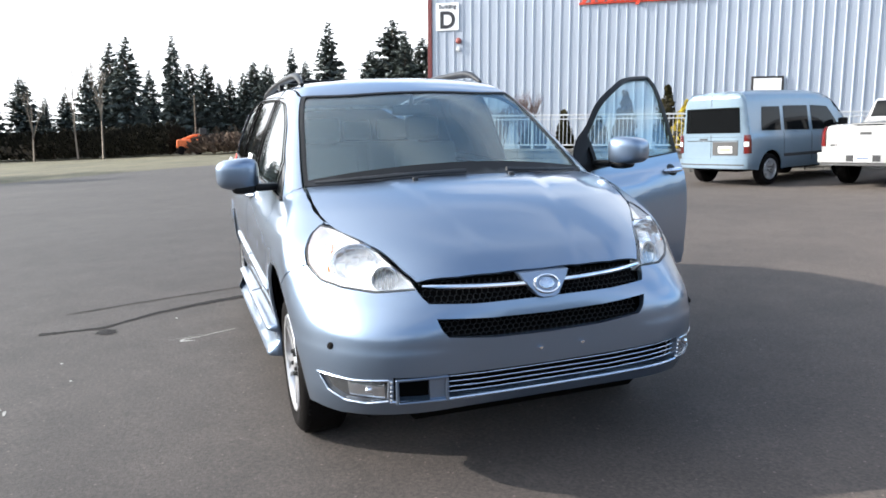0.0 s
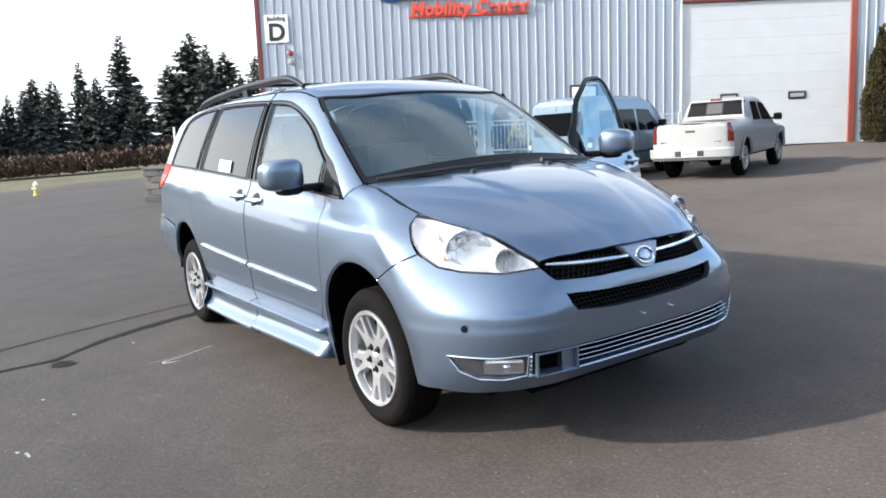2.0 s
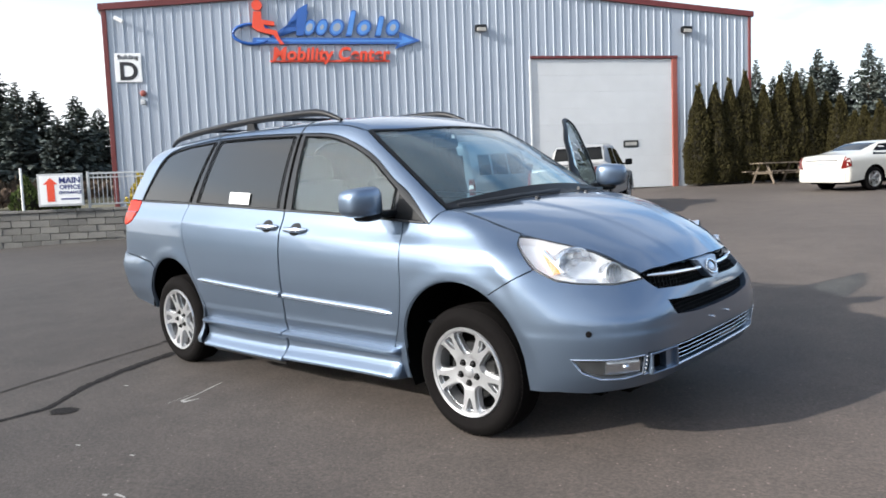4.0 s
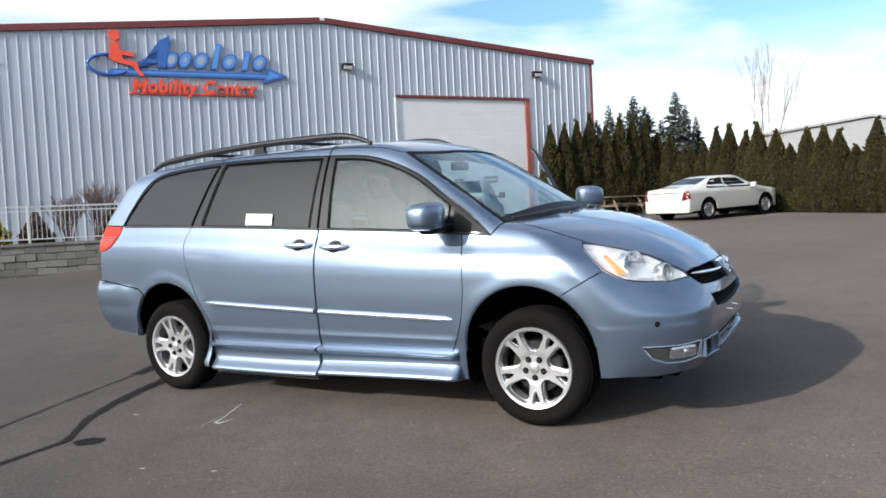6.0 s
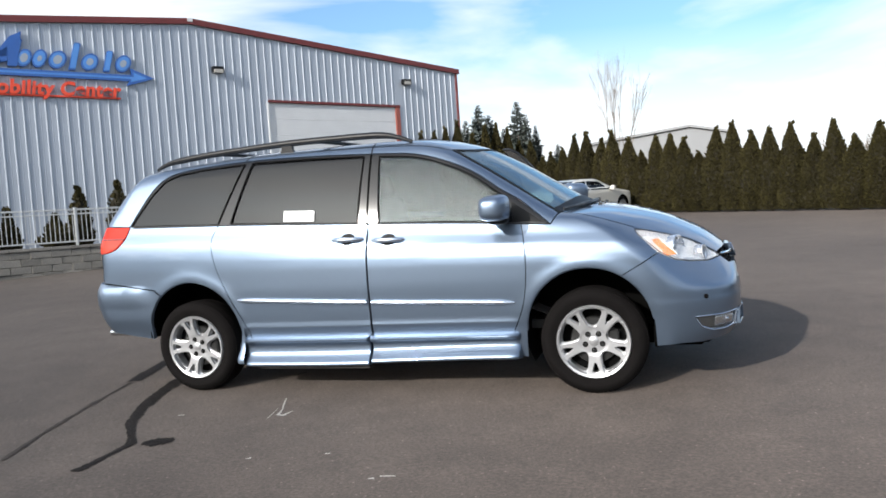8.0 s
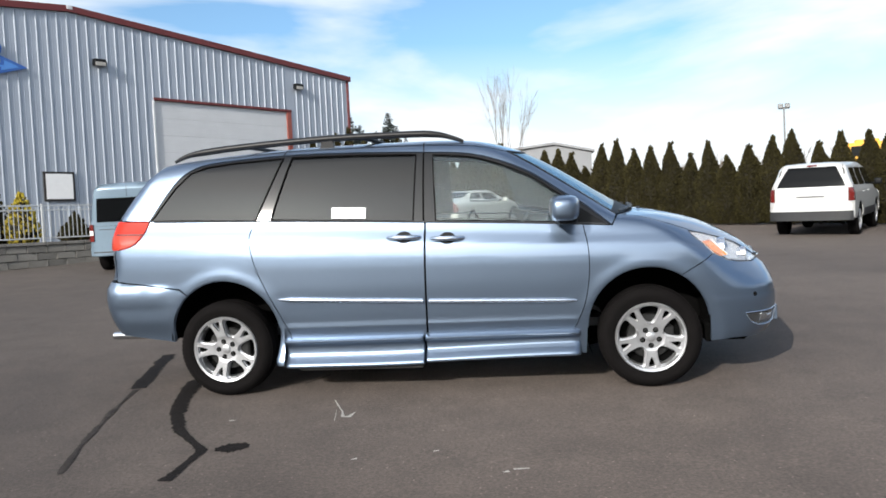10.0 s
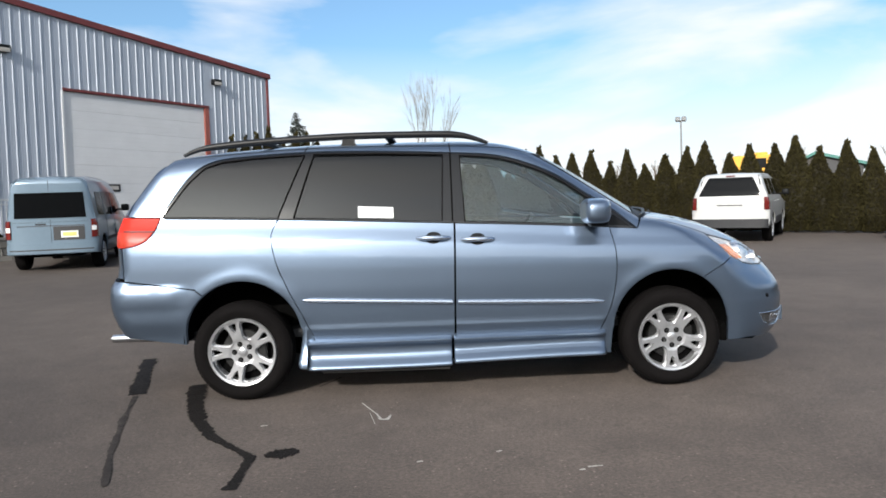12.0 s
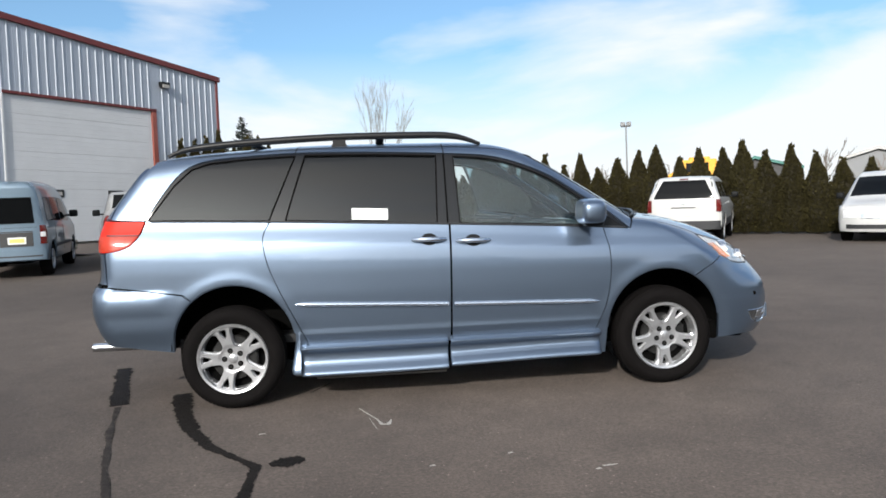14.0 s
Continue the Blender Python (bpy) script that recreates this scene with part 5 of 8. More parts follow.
    # running boards in two lengths
    prof = smooth_line([(-0.905, 0.485), (-0.908, 0.455), (-0.918, 0.432), (-0.955, 0.4235), (-0.990, 0.416), (-0.999, 0.402), (-0.985, 0.386), (-0.956, 0.376), (-0.946, 0.362), (-0.945, 0.340), (-0.949, 0.316), (-0.962, 0.294), (-0.982, 0.274), (-0.998, 0.258), (-1.004, 0.242), (-0.994, 0.230), (-0.945, 0.224), (-0.88, 0.224)], 0.009)
    for sg in (-1, 1):
        for xa, xb in ((-1.055, -0.045), (-0.028, 1.035)):
            bm = bmesh.new()
            rows = []
            for x in np.r_[xa, xa + 0.006, xa + 0.02, xa + 0.045, np.linspace(xa + 0.08, xb - 0.08, 10), xb - 0.045, xb - 0.02, xb - 0.006, xb]:
                drop = -0.018 + 0.028 * step01(-0.5, 1.0, x)
                near = min((x - xa) / 0.045 if xa < -1 else 1.0, (xb - x) / 0.045 if xb > 1 else 1.0, (x - xa) / 0.012, (xb - x) / 0.012, 1.0)
                end = 1 - math.sqrt(max(0.0, 1 - (1 - near) ** 2))
                row = []
                for k, (y, z) in enumerate(prof):
                    zz = z + drop * (0.2 + 0.8 * float(step01(0.40, 0.34, z))) + (0.012 * float(step01(0.34, 0.30, z)) if xb > 1 else 0)
                    yy = y + (y + 0.90) * -0.55 * end if xa < -1 and x < -0.5 or xb > 1 and x > 0.5 else y + 0.008 * end
                    row.append(bm.verts.new((x, -sg * yy if sg > 0 else yy, zz)))
                rows.append(row)
            for a, b in zip(rows, rows[1:]):
                for k in range(len(prof) - 1):
                    bm.faces.new((a[k], a[k + 1], b[k + 1], b[k]))
            for row in (rows[0], rows[-1]):
                bm.faces.new(row)
            part("running_board", bm, P, van, "painted running board", smooth=True, sharp=35)
        # painted end of the sill ahead of the rear wheel
        y0 = float(VAN.side(np.array([(-1.07, 0.52)]))[0][1])
        bm = bmesh.new()
        rows = []
        for z, xl, out in ((0.53, -1.080, 0.002), (0.47, -1.076, 0.002), (0.40, -1.086, 0.004), (0.34, -1.096, 0.014), (0.30, -1.104, 0.032), (0.265, -1.108, 0.052), (0.235, -1.104, 0.050), (0.218, -1.09, 0.020)):
            y = y0 - out
            rows.append([bm.verts.new((x, yy * (1 if sg < 0 else -1), z)) for x, yy in ((xl + 0.012, y + 0.14), (xl, y + 0.02), (xl + 0.010, y + 0.004), (xl + 0.03, y), (-1.045, y))])
        for a, b in zip(rows, rows[1:]):
            for k in range(4):
                bm.faces.new((a[k], a[k + 1], b[k + 1], b[k]))
        bm.faces.new(rows[-1])
        part("sill_end", bm, P, van, smooth=True, sharp=50)
        bm = bmesh.new()
        box(bm, -0.95, -0.06, -0.955 if sg < 0 else 0.83, -0.83 if sg < 0 else 0.955, 0.185, 0.205, 0.004, 1)
        part("ramp_edge", bm, M["steel_dark"], van, "dark ramp plate under the sliding door")
        for nm, ar, yo in (("arch_lip", FRONT_ARCH, 0.0), ("arch_lip", REAR_ARCH, 0.0)):
            bm = bmesh.new()
            pts = VAN.side(np.array([(x, z) for x, z in ar[:-1]]))
            tube(bm, [(p[0], (p[1] + 0.010) * (1 if sg < 0 else -1), p[2]) for p in pts], 0.006, 6)
            part(nm, bm, P, van, smooth=True)
        # liners drawn near-black, with the shade of the arches in their colour
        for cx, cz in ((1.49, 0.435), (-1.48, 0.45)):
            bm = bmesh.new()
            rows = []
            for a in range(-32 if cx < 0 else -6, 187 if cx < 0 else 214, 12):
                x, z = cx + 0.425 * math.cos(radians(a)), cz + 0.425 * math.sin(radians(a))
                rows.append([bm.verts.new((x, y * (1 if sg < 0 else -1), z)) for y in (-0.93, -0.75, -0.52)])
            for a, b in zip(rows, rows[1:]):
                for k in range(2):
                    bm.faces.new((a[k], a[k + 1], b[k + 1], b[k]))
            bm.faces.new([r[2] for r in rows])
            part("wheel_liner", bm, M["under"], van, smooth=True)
    # dark underbody; its two front boxes are added to fill the van's shadow
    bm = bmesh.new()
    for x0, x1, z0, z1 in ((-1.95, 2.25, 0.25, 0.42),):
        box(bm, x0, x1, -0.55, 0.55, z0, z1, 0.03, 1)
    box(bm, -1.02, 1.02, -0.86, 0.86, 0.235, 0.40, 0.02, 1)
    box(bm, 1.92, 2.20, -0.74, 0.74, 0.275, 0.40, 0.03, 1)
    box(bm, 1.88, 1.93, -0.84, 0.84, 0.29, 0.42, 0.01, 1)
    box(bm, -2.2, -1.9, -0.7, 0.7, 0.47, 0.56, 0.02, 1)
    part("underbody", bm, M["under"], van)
    bm = bmesh.new()
    lathe(bm, [(0.022, -2.52), (0.028, -2.525), (0.03, -2.50), (0.03, -2.2), (0.022, -2.2), (0.022, -2.52)], 16, "x", Matrix.Translation((0.03, -0.68, 0.43)))
    part("exhaust_tip", bm, M["chrome"], van, "chrome exhaust tip", smooth=True)
    # door handles
    def handles(at, parent, sgs, nm="door_handle"):
        for x, z in at:
            for sg in sgs:
                # dark oval: shade of the body-colour handle recess, painted on the door
                dish = panel("handle_dish", S, VAN.normal, ellipse(x, z, 0.056, 0.040), M["plastic_satin"], parent, lift=0.002, thick=0.004, gap=0.0, step=0.03, mirror=sg)
                pts = VAN.side(np.array([(x + d, z - 0.012 * d) for d in np.linspace(-0.115, 0.115, 9)]))
                bm = bmesh.new()
                out = [0.004, 0.022, 0.032, 0.036, 0.036, 0.036, 0.032, 0.022, 0.004]
                tube(bm, [(p[0], (p[1] - k) * (-1 if sg else 1), p[2]) for p, k in zip(pts, out)], [0.010, 0.015, 0.017, 0.018, 0.018, 0.018, 0.017, 0.015, 0.010], 8)
                part("handle_bar", bm, M["paint_trim"], dish if parent is van else parent, smooth=True)
    handles([(-0.148, 1.104)], van, (False, True))
    handles([(0.155, 1.086)], van, (False,))
    # mirrors
    def mirror(parent, sg, cy=1.085):
        bm = bmesh.new()
        bmesh.ops.create_uvsphere(bm, u_segments=28, v_segments=18, radius=1.0)
        for v in bm.verts:
            p = [math.copysign(abs(c) ** 0.56, c) for c in v.co]
            taper = 1 - 0.12 * (p[1] if sg > 0 else -p[1])
            v.co = Vector((0.958 + 0.092 * p[0] * taper - 0.02 * abs(p[1]), sg * cy + 0.112 * p[1], 1.254 + 0.084 * p[2] * taper))
        shell = part("door_mirror", bm, M["paint_blue"], parent, "body-colour door mirror", smooth=True, sharp=180)
        bm = bmesh.new()
        bmesh.ops.create_uvsphere(bm, u_segments=24, v_segments=12, radius=1.0)
        for v in bm.verts:
            p = [math.copysign(abs(c) ** 0.62, c) for c in v.co]
            v.co = Vector((0.965 + 0.070 * p[0], sg * (cy - 0.03) + 0.065 * p[1], 1.182 + 0.034 * p[2]))
        box(bm, 0.92, 1.02, min(sg * 0.86, sg * 1.0), max(sg * 0.86, sg * 1.0), 1.162, 1.20, 0.012, 2)
        part("mirror_base", bm, M["plastic_satin"], shell if parent is van else parent, smooth=True)
        bm = bmesh.new()
        box(bm, 0.874, 0.880, sg * cy - 0.080, sg * cy + 0.080, 1.195, 1.315, 0.003, 1)
        part("mirror_glass", bm, M["chrome"], shell if parent is van else parent)
    mirror(van, -1)
    # roof rails and cross bars
    for sg in (-1, 1):
        bm = bmesh.new()
        line = smooth_line([(-1.93, 1.735), (-1.82, 1.778), (-1.62, 1.802), (-1.30, 1.822), (-0.76, 1.840), (-0.25, 1.838), (0.02, 1.830), (0.15, 1.806), (0.27, 1.762)], 0.07)
        tube(bm, [(x, sg * 0.605, z - 0.0) for x, z in line], [0.013 + 0.015 * min(1.0, i / 4, (len(line) - 1 - i) / 4) for i in range(len(line))], 12, flat=0.9)
        rail = part("roof_rail", bm, M["rail_black"], van, "dark grey roof rail", smooth=True)
        for x, h in ((-0.74, 0.045),):
            bm = bmesh.new()
            z = float(roof_z(x)) - 0.04
            rows = [[bm.verts.new((x + dx * k, sg * 0.605 + dy, zz)) for dx, dy in ((-1, -0.016), (1, -0.016), (1, 0.016), (-1, 0.016))] for k, zz in ((0.065, z - 0.01), (0.045, z + h * 0.5), (0.045, z + h + 0.045))]
            for a, b in zip(rows, rows[1:]):
                for k in range(4):
                    bm.faces.new((a[k], a[(k + 1) % 4], b[(k + 1) % 4], b[k]))
            part("rail_foot", bm, M["rail_black"], rail)
    for x in (-1.35, -0.45):
        bm = bmesh.new()
        z = float(roof_z(x)) + 0.016
        box(bm, x - 0.03, x + 0.03, -0.60, 0.60, z - 0.010, z + 0.010, 0.007, 2)
        part("cross_bar", bm, M["plastic_satin"], van, "dark cross bar")
    # cowl, wipers, washer jets
    cowl = smooth_line([(1.345, -0.775), (1.44, -0.5), (1.485, 0.0), (1.44, 0.5), (1.345, 0.775)], 0.06)
    cowl_b = [(x + 0.06, y * 0.99) for x, y in cowl[::-1]]
    panel("cowl", VAN.top, VAN.normal, [(x - 0.07, y) for x, y in cowl] + cowl_b, M["plastic_satin"], van, lift=-0.022, thick=0.01, gap=0.0, step=0.06)
    for pa, pb, pc in (((1.475, -0.32), (1.40, -0.60), (1.335, -0.73)), ((1.49, 0.02), (1.478, -0.28), (1.43, -0.52)), ((1.478, 0.25), (1.455, 0.50), (1.38, 0.70))):
        q = VAN.top(np.array([pa, pb, pc])) + VAN.normal(VAN.top(np.array([pa, pb, pc]))) * 0.018
        bm = bmesh.new()
        tube(bm, [tuple(v) for v in q], [0.012, 0.011, 0.008], 6)
        part("wiper", bm, M["plastic_dark"], van)
    for y in (-0.27, 0.25):
        q = VAN.top(np.array([(1.54, y)]))[0]
        bm = bmesh.new()
        box(bm, q[0] - 0.014, q[0] + 0.012, y - 0.013, y + 0.013, q[2] - 0.004, q[2] + 0.014, 0.004, 1)
        part("washer_jet", bm, M["plastic_dark"], van)
    # sticker on the side glass
    panel("sticker", S, VAN.normal, [(-0.665, 1.258), (-0.42, 1.246), (-0.42, 1.322), (-0.665, 1.335)], M["paper"], van, lift=0.001, thick=0.002, gap=0.0, step=0.05, label="white paper sticker on the glass")
    # the open far-side front door
    o, fc, rc = van_side_outlines()
    hinge = Matrix.Translation((1.13, 1.005, 0.03)) @ Matrix.Rotation(radians(-64), 4, "Z") @ Matrix.Translation((-1.09, -0.96, 0))
    door = panel("open_door", S, VAN.normal, o["front_door"], P, van, mirror=True, label="front door standing open")
    door.matrix_local = hinge
    tall_glass = [(0.034, 1.207), (0.50, 1.186), (0.98, 1.158)] + smooth_line([(0.99, 1.350), (0.93, 1.392), (0.72, 1.540), (0.5, 1.640), (0.3, 1.707), (0.022, 1.730)], 0.05)
    frame_o = [(0.005, 1.20), (-0.010, 1.735)] + smooth_line([(0.01, 1.750), (0.31, 1.728), (0.52, 1.664), (0.74, 1.560), (0.95, 1.412), (1.10, 1.312), (1.26, 1.150)], 0.05) + [(1.1, 1.118)]
    panel("window_frame", S, VAN.normal, frame_o, M["plastic_satin"], door, holes=[tall_glass, o["tri_glass"]], lift=-0.003, thick=0.016, gap=0.001, mirror=True)
    panel("door_window", S, VAN.normal, tall_glass, M["glass_door"], door, lift=-0.02, thick=0.004, gap=-0.004, mirror=True)
    panel("corner_window", S, VAN.normal, o["tri_glass"], M["plastic_satin"], door, lift=-0.02, thick=0.004, gap=-0.004, mirror=True)
    panel("door_trim", S, VAN.normal, o["front_door"], M["interior"], door, lift=-0.06, thick=0.03, gap=0.02, mirror=True, label="grey inner door trim")
    handles([(0.155, 1.086)], door, (True,))
    mirror(door, 1)
    # cabin
    I = M["interior"]
    panel("headliner", VAN.top, VAN.normal, [(-1.9, -0.58), (0.5, -0.58), (0.55, 0), (0.5, 0.58), (-1.9, 0.58)], I, van, lift=-0.035, thick=0.01, gap=0.0, step=0.12)
    bm = bmesh.new()
    box(bm, -2.1, 1.2, -0.70, 0.70, 0.40, 0.46)
    part("cabin_floor", bm, M["plastic_dark"], van)
    bm = bmesh.new()
    rows = []
    for y in np.linspace(-0.76, 0.76, 15):
        e = 1 - 0.12 * (abs(y) / 0.76) ** 3
        rows.append([bm.verts.new((x, y, z)) for x, z in ((1.32 * e + 0.06, 1.13), (1.12 * e, 1.155), (0.86 * e, 1.145), (0.78 * e, 1.09), (0.80, 0.90), (0.92, 0.62), (1.2, 0.5))])
    for a, b in zip(rows, rows[1:]):
        for k in range(6):
            bm.faces.new((a[k], a[k + 1], b[k + 1], b[k]))
    part("dashboard", bm, I, van, "grey dashboard", smooth=True, sharp=60)
    bm = bmesh.new()
    loop = [Matrix.Translation((0.62, 0.36, 1.04)) @ Matrix.Rotation(radians(-62), 4, "Y") @ Vector((0.185 * math.cos(t), 0.185 * math.sin(t), 0)) for t in np.linspace(0, 2 * math.pi, 33)]
    tube(bm, loop, 0.015, 8)
    rod(bm, (0.62, 0.36, 1.04), (0.82, 0.36, 0.94), 0.05, 0.06, 12)
    box(bm, -0.02, 0.02, -0.17, 0.17, -0.02, 0.02, 0.01, 1, Matrix.Translation((0.63, 0.36, 1.03)) @ Matrix.Rotation(radians(28), 4, "Y"))
    part("steering_wheel", bm, M["plastic_dark"], van, smooth=True)
    for x, ys in ((0.02, (-0.38, 0.38)), (-0.86, (-0.38, 0.38)), (-1.64, (-0.25, 0.25))):
        for y in ys:
            bm = bmesh.new()
            box(bm, x - 0.22, x + 0.30, y - 0.25, y + 0.25, 0.66, 0.80, 0.05, 3)
            box(bm, -0.06, 0.06, y - 0.24, y + 0.24, -0.05, 0.60, 0.05, 3, Matrix.Translation((x - 0.22, 0, 0.78)) @ Matrix.Rotation(radians(-14), 4, "Y"))
            box(bm, x - 0.2, x + 0.25, y - 0.2, y + 0.2, 0.45, 0.68, 0.02, 1)
            seat = part("seat", bm, M["seat"], van, "grey leather seat", smooth=True, sharp=50)
            bm = bmesh.new()
            box(bm, -0.045, 0.045, y - 0.13, y + 0.13, 0.62, 0.80, 0.04, 3, Matrix.Translation((x - 0.22, 0, 0.78)) @ Matrix.Rotation(radians(-14), 4, "Y"))
            part("headrest", bm, M["seat"], seat, smooth=True, sharp=60)
    bm = bmesh.new()
    box(bm, 0.60, 0.63, -0.12, 0.12, 1.545, 1.61, 0.015, 2)
    rod(bm, (0.62, 0, 1.60), (0.66, 0, 1.69), 0.012)
    part("rear_view_mirror", bm, M["plastic_dark"], van)
    bm = bmesh.new()
    m = Matrix.Translation((1.05, 0.30, 1.163)) @ Matrix.Rotation(radians(4), 4, "Y")
    box(bm, -0.09, 0.09, -0.14, 0.14, 0, 0.004, m=m)
    part("paper_sheet", bm, M["paper"], van, "papers lying on the dashboard")


build_van_front(van)
build_van_rest(van)
for sx in (1.505, -1.505):
    for sy, out in ((-0.825, -1), (0.825, 1)):
        build_wheel(van, sx, sy, out, turn=-17.0 if sx > 0 else 36.0)


# ---- parked vehicles ----
M["paint_silver_blue"] = material("paint_silver_blue", (0.170, 0.235, 0.295), 0.32, 0.3, coat=0.9, vary=0.04)
M["paint_white"] = material("paint_white", (0.52, 0.52, 0.51), 0.35, coat=0.6, vary=0.03)
M["paint_pearl"] = material("paint_pearl", (0.56, 0.54, 0.49), 0.3, 0.1, coat=0.7, vary=0.03)
M["paint_silver"] = material("paint_silver", (0.31, 0.312, 0.312), 0.38, 0.2, coat=0.5, vary=0.03)
M["car_glass"] = material("car_glass", (0.005, 0.0055, 0.006), 0.06, spec=0.16, vary=0.1)
M["galv"] = material("galv", (0.50, 0.51, 0.51), 0.45, 0.4, vary=0.08)
M["cladding"] = material("cladding", (0.045, 0.045, 0.047), 0.6, vary=0.1)
M["plate"] = material("plate", (0.72, 0.74, 0.72), 0.4, vary=0.05)
M["plate_bar"] = material("plate_bar", (0.10, 0.14, 0.22), 0.5, vary=0.05)
M["yellow_bar"] = material("yellow_bar", (0.62, 0.58, 0.18), 0.5, vary=0.05)


def build_car(spec, x, y, heading):
    """A parked vehicle from its side outline; the origin is on the ground, midway."""
    L, W = spec["length"] / 2, spec["half"]
    zt = curve([p[0] for p in spec["top"]], [p[1] for p in spec["top"]])
    slope_at = lambda q: (zt(q + 0.02) - zt(q - 0.02)) / 0.04
    belt, lo = spec["belt"], spec["low"]
    wide = curve([0.1, lo, 0.55, belt - 0.15, belt, spec["roof"] - 0.25, spec["roof"] + 0.1], [W - 0.06, W - 0.03, W, W - 0.005, W - 0.04, W - spec["lean"], W - spec["lean"] - 0.08])

    def G(px, py, pz):
        ay = np.abs(py)
        side = ay - wide(pz)
        top = (pz - (zt(px) - 0.05 * (ay / W) ** 2.4)) / np.sqrt(1 + np.minimum(slope_at(px), 3.0) ** 2)
        nose = px - (L - spec["nose_round"] * (ay / W) ** 3)
        tail = -px - (L - 0.10 * (ay / W) ** 4)
        return smax(smax(smax(side, top, 0.10), nose, 0.12), tail, 0.07)
    sh = Shell(G, L - 0.9, -L + 0.9)
    slope = math.atan(0.035)
    m = Matrix.Translation((x, y, ground_z(x, y))) @ Matrix.Rotation(slope, 4, "X") @ Matrix.Rotation(radians(heading), 4, "Z")
    car = thing(spec["name"], spec["label"], spec["category"], m)
    P = M[spec["paint"]]
    R = spec["tyre"]
    xr, xf = spec["axles"]
    xs = np.linspace(-L + 0.12, L - 0.30, 40)
    ysid = [0.86 * float(wide(min(float(zt(q)) - 0.06, spec["roof"]))) for q in xs]
    zs = sh.top(np.array([(q, -b) for q, b in zip(xs, ysid)]))
    upper = [(float(p[0]), float(p[2])) for p in zs]
    ar, af = arc(xr, R, R + 0.07, 0, 180), arc(xf, R, R + 0.07, 0, 180)
    cut = lambda a: [q for q in a if q[1] > lo]
    outline = upper + [(L - 0.30, lo)] + cut(af) + cut(ar) + [(-L + 0.12, lo + 0.05)]
    for mir in (False, True):
        panel("body_side", lambda uv: sh.side(uv), sh.normal, outline, P, car, step=0.10, gap=0.0, thick=0.02, mirror=mir)
        for nm, poly, mt, lift in spec["side"]:
            panel(nm, lambda uv: sh.side(uv), sh.normal, poly, M[mt], car, step=0.10, gap=0.004, lift=lift, thick=0.012, mirror=mir)
    top_out = [(float(q), -b) for q, b in zip(xs, ysid)] + [(float(q), b) for q, b in zip(xs[::-1], ysid[::-1])]
    panel("body_top", sh.top, sh.normal, top_out, P, car, step=0.12, gap=-0.002, thick=0.02)
    for nm, poly, mt, lift in spec["over"]:
        full = [(a, -b) for a, b in poly] + [(a, b) for a, b in poly[::-1]]
        panel(nm, sh.top, sh.normal, full, M[mt], car, step=0.12, gap=0.004, lift=lift, thick=0.012)
    cab_back = lambda uv: sh.root(np.c_[np.zeros(len(uv)), uv], np.tile((-1.0, 0, 0), (len(uv), 1)), 2.0)
    for nm, poly, mt, lift in spec.get("back", []):
        panel(nm, cab_back, sh.normal, poly, M[mt], car, step=0.08, gap=0.003, lift=lift, thick=0.02)
    af_ = math.atan2(float(wide(0.6)), 0.60)
    ar_ = math.atan2(float(wide(0.6)), 0.78)
    fz, rz = upper[-1][1], upper[0][1]
    panel("body_front", lambda uv: sh.front(uv), sh.normal, [(-af_, lo), (af_, lo), (af_, fz - 0.0), (0.2, fz + 0.03), (-0.2, fz + 0.03), (-af_, fz - 0.0)], P, car, step=0.10, gap=-0.004, scale=(0.9, 1))
    panel("body_rear", lambda uv: sh.rear(uv), sh.normal, [(-ar_, lo + 0.05), (ar_, lo + 0.05), (ar_, rz), (0.2, rz + 0.03), (-0.2, rz + 0.03), (-ar_, rz)], P, car, step=0.10, gap=-0.004, scale=(0.9, 1))
    hy = lambda b, z: (math.atan2(b, 0.9 - 0.10 * (abs(b) / W) ** 4), z)
    for nm, poly, mt, lift, both in spec["rear"]:
        for flipd in ((False, True) if both else (False,)):
            q = [hy(-b if flipd else b, z) for b, z in poly]
            panel(nm, lambda uv: sh.rear(uv), sh.normal, q, M[mt], car, step=0.09, gap=0.003, lift=lift, thick=max(0.012, lift + 0.01), scale=(0.9, 1))
    hf = lambda b, z: (math.atan2(b, 0.9 - spec["nose_round"] * (abs(b) / W) ** 3), z)
    for nm, poly, mt, lift, both in spec["front"]:
        for flipd in ((False, True) if both else (False,)):
            q = [hf(-b if flipd else b, z) for b, z in poly]
            panel(nm, lambda uv: sh.front(uv), sh.normal, q, M[mt], car, step=0.09, gap=0.003, lift=lift, thick=max(0.012, lift + 0.01), scale=(0.9, 1))
    bm = bmesh.new()
    box(bm, -L + 0.2, L - 0.3, -W + 0.32, W - 0.32, lo - 0.02, lo + 0.2, 0.03, 1)
    box(bm, xr + R + 0.1, xf - R - 0.1, -W + 0.08, W - 0.08, lo - 0.02, lo + 0.2, 0.03, 1)
    part("underbody", bm, M["under"], car)
    for ax in (xr, xf):
        for sg in (-1, 1):
            bm = bmesh.new()
            rows = []
            for a in range(0, 181, 15):
                px, pz = ax + (R + 0.085) * math.cos(radians(a)), R + (R + 0.085) * math.sin(radians(a))
                rows.append([bm.verts.new((px, sg * yy, pz)) for yy in (W - 0.04, W - 0.40)])
            for a, b in zip(rows, rows[1:]):
                bm.faces.new((a[0], a[1], b[1], b[0]))
            bm.faces.new([r[1] for r in rows])
            part("wheel_liner", bm, M["under"], car)
            build_wheel(car, ax, sg * (W - 0.13), sg, R=R, r=R * 0.66, width=0.22)
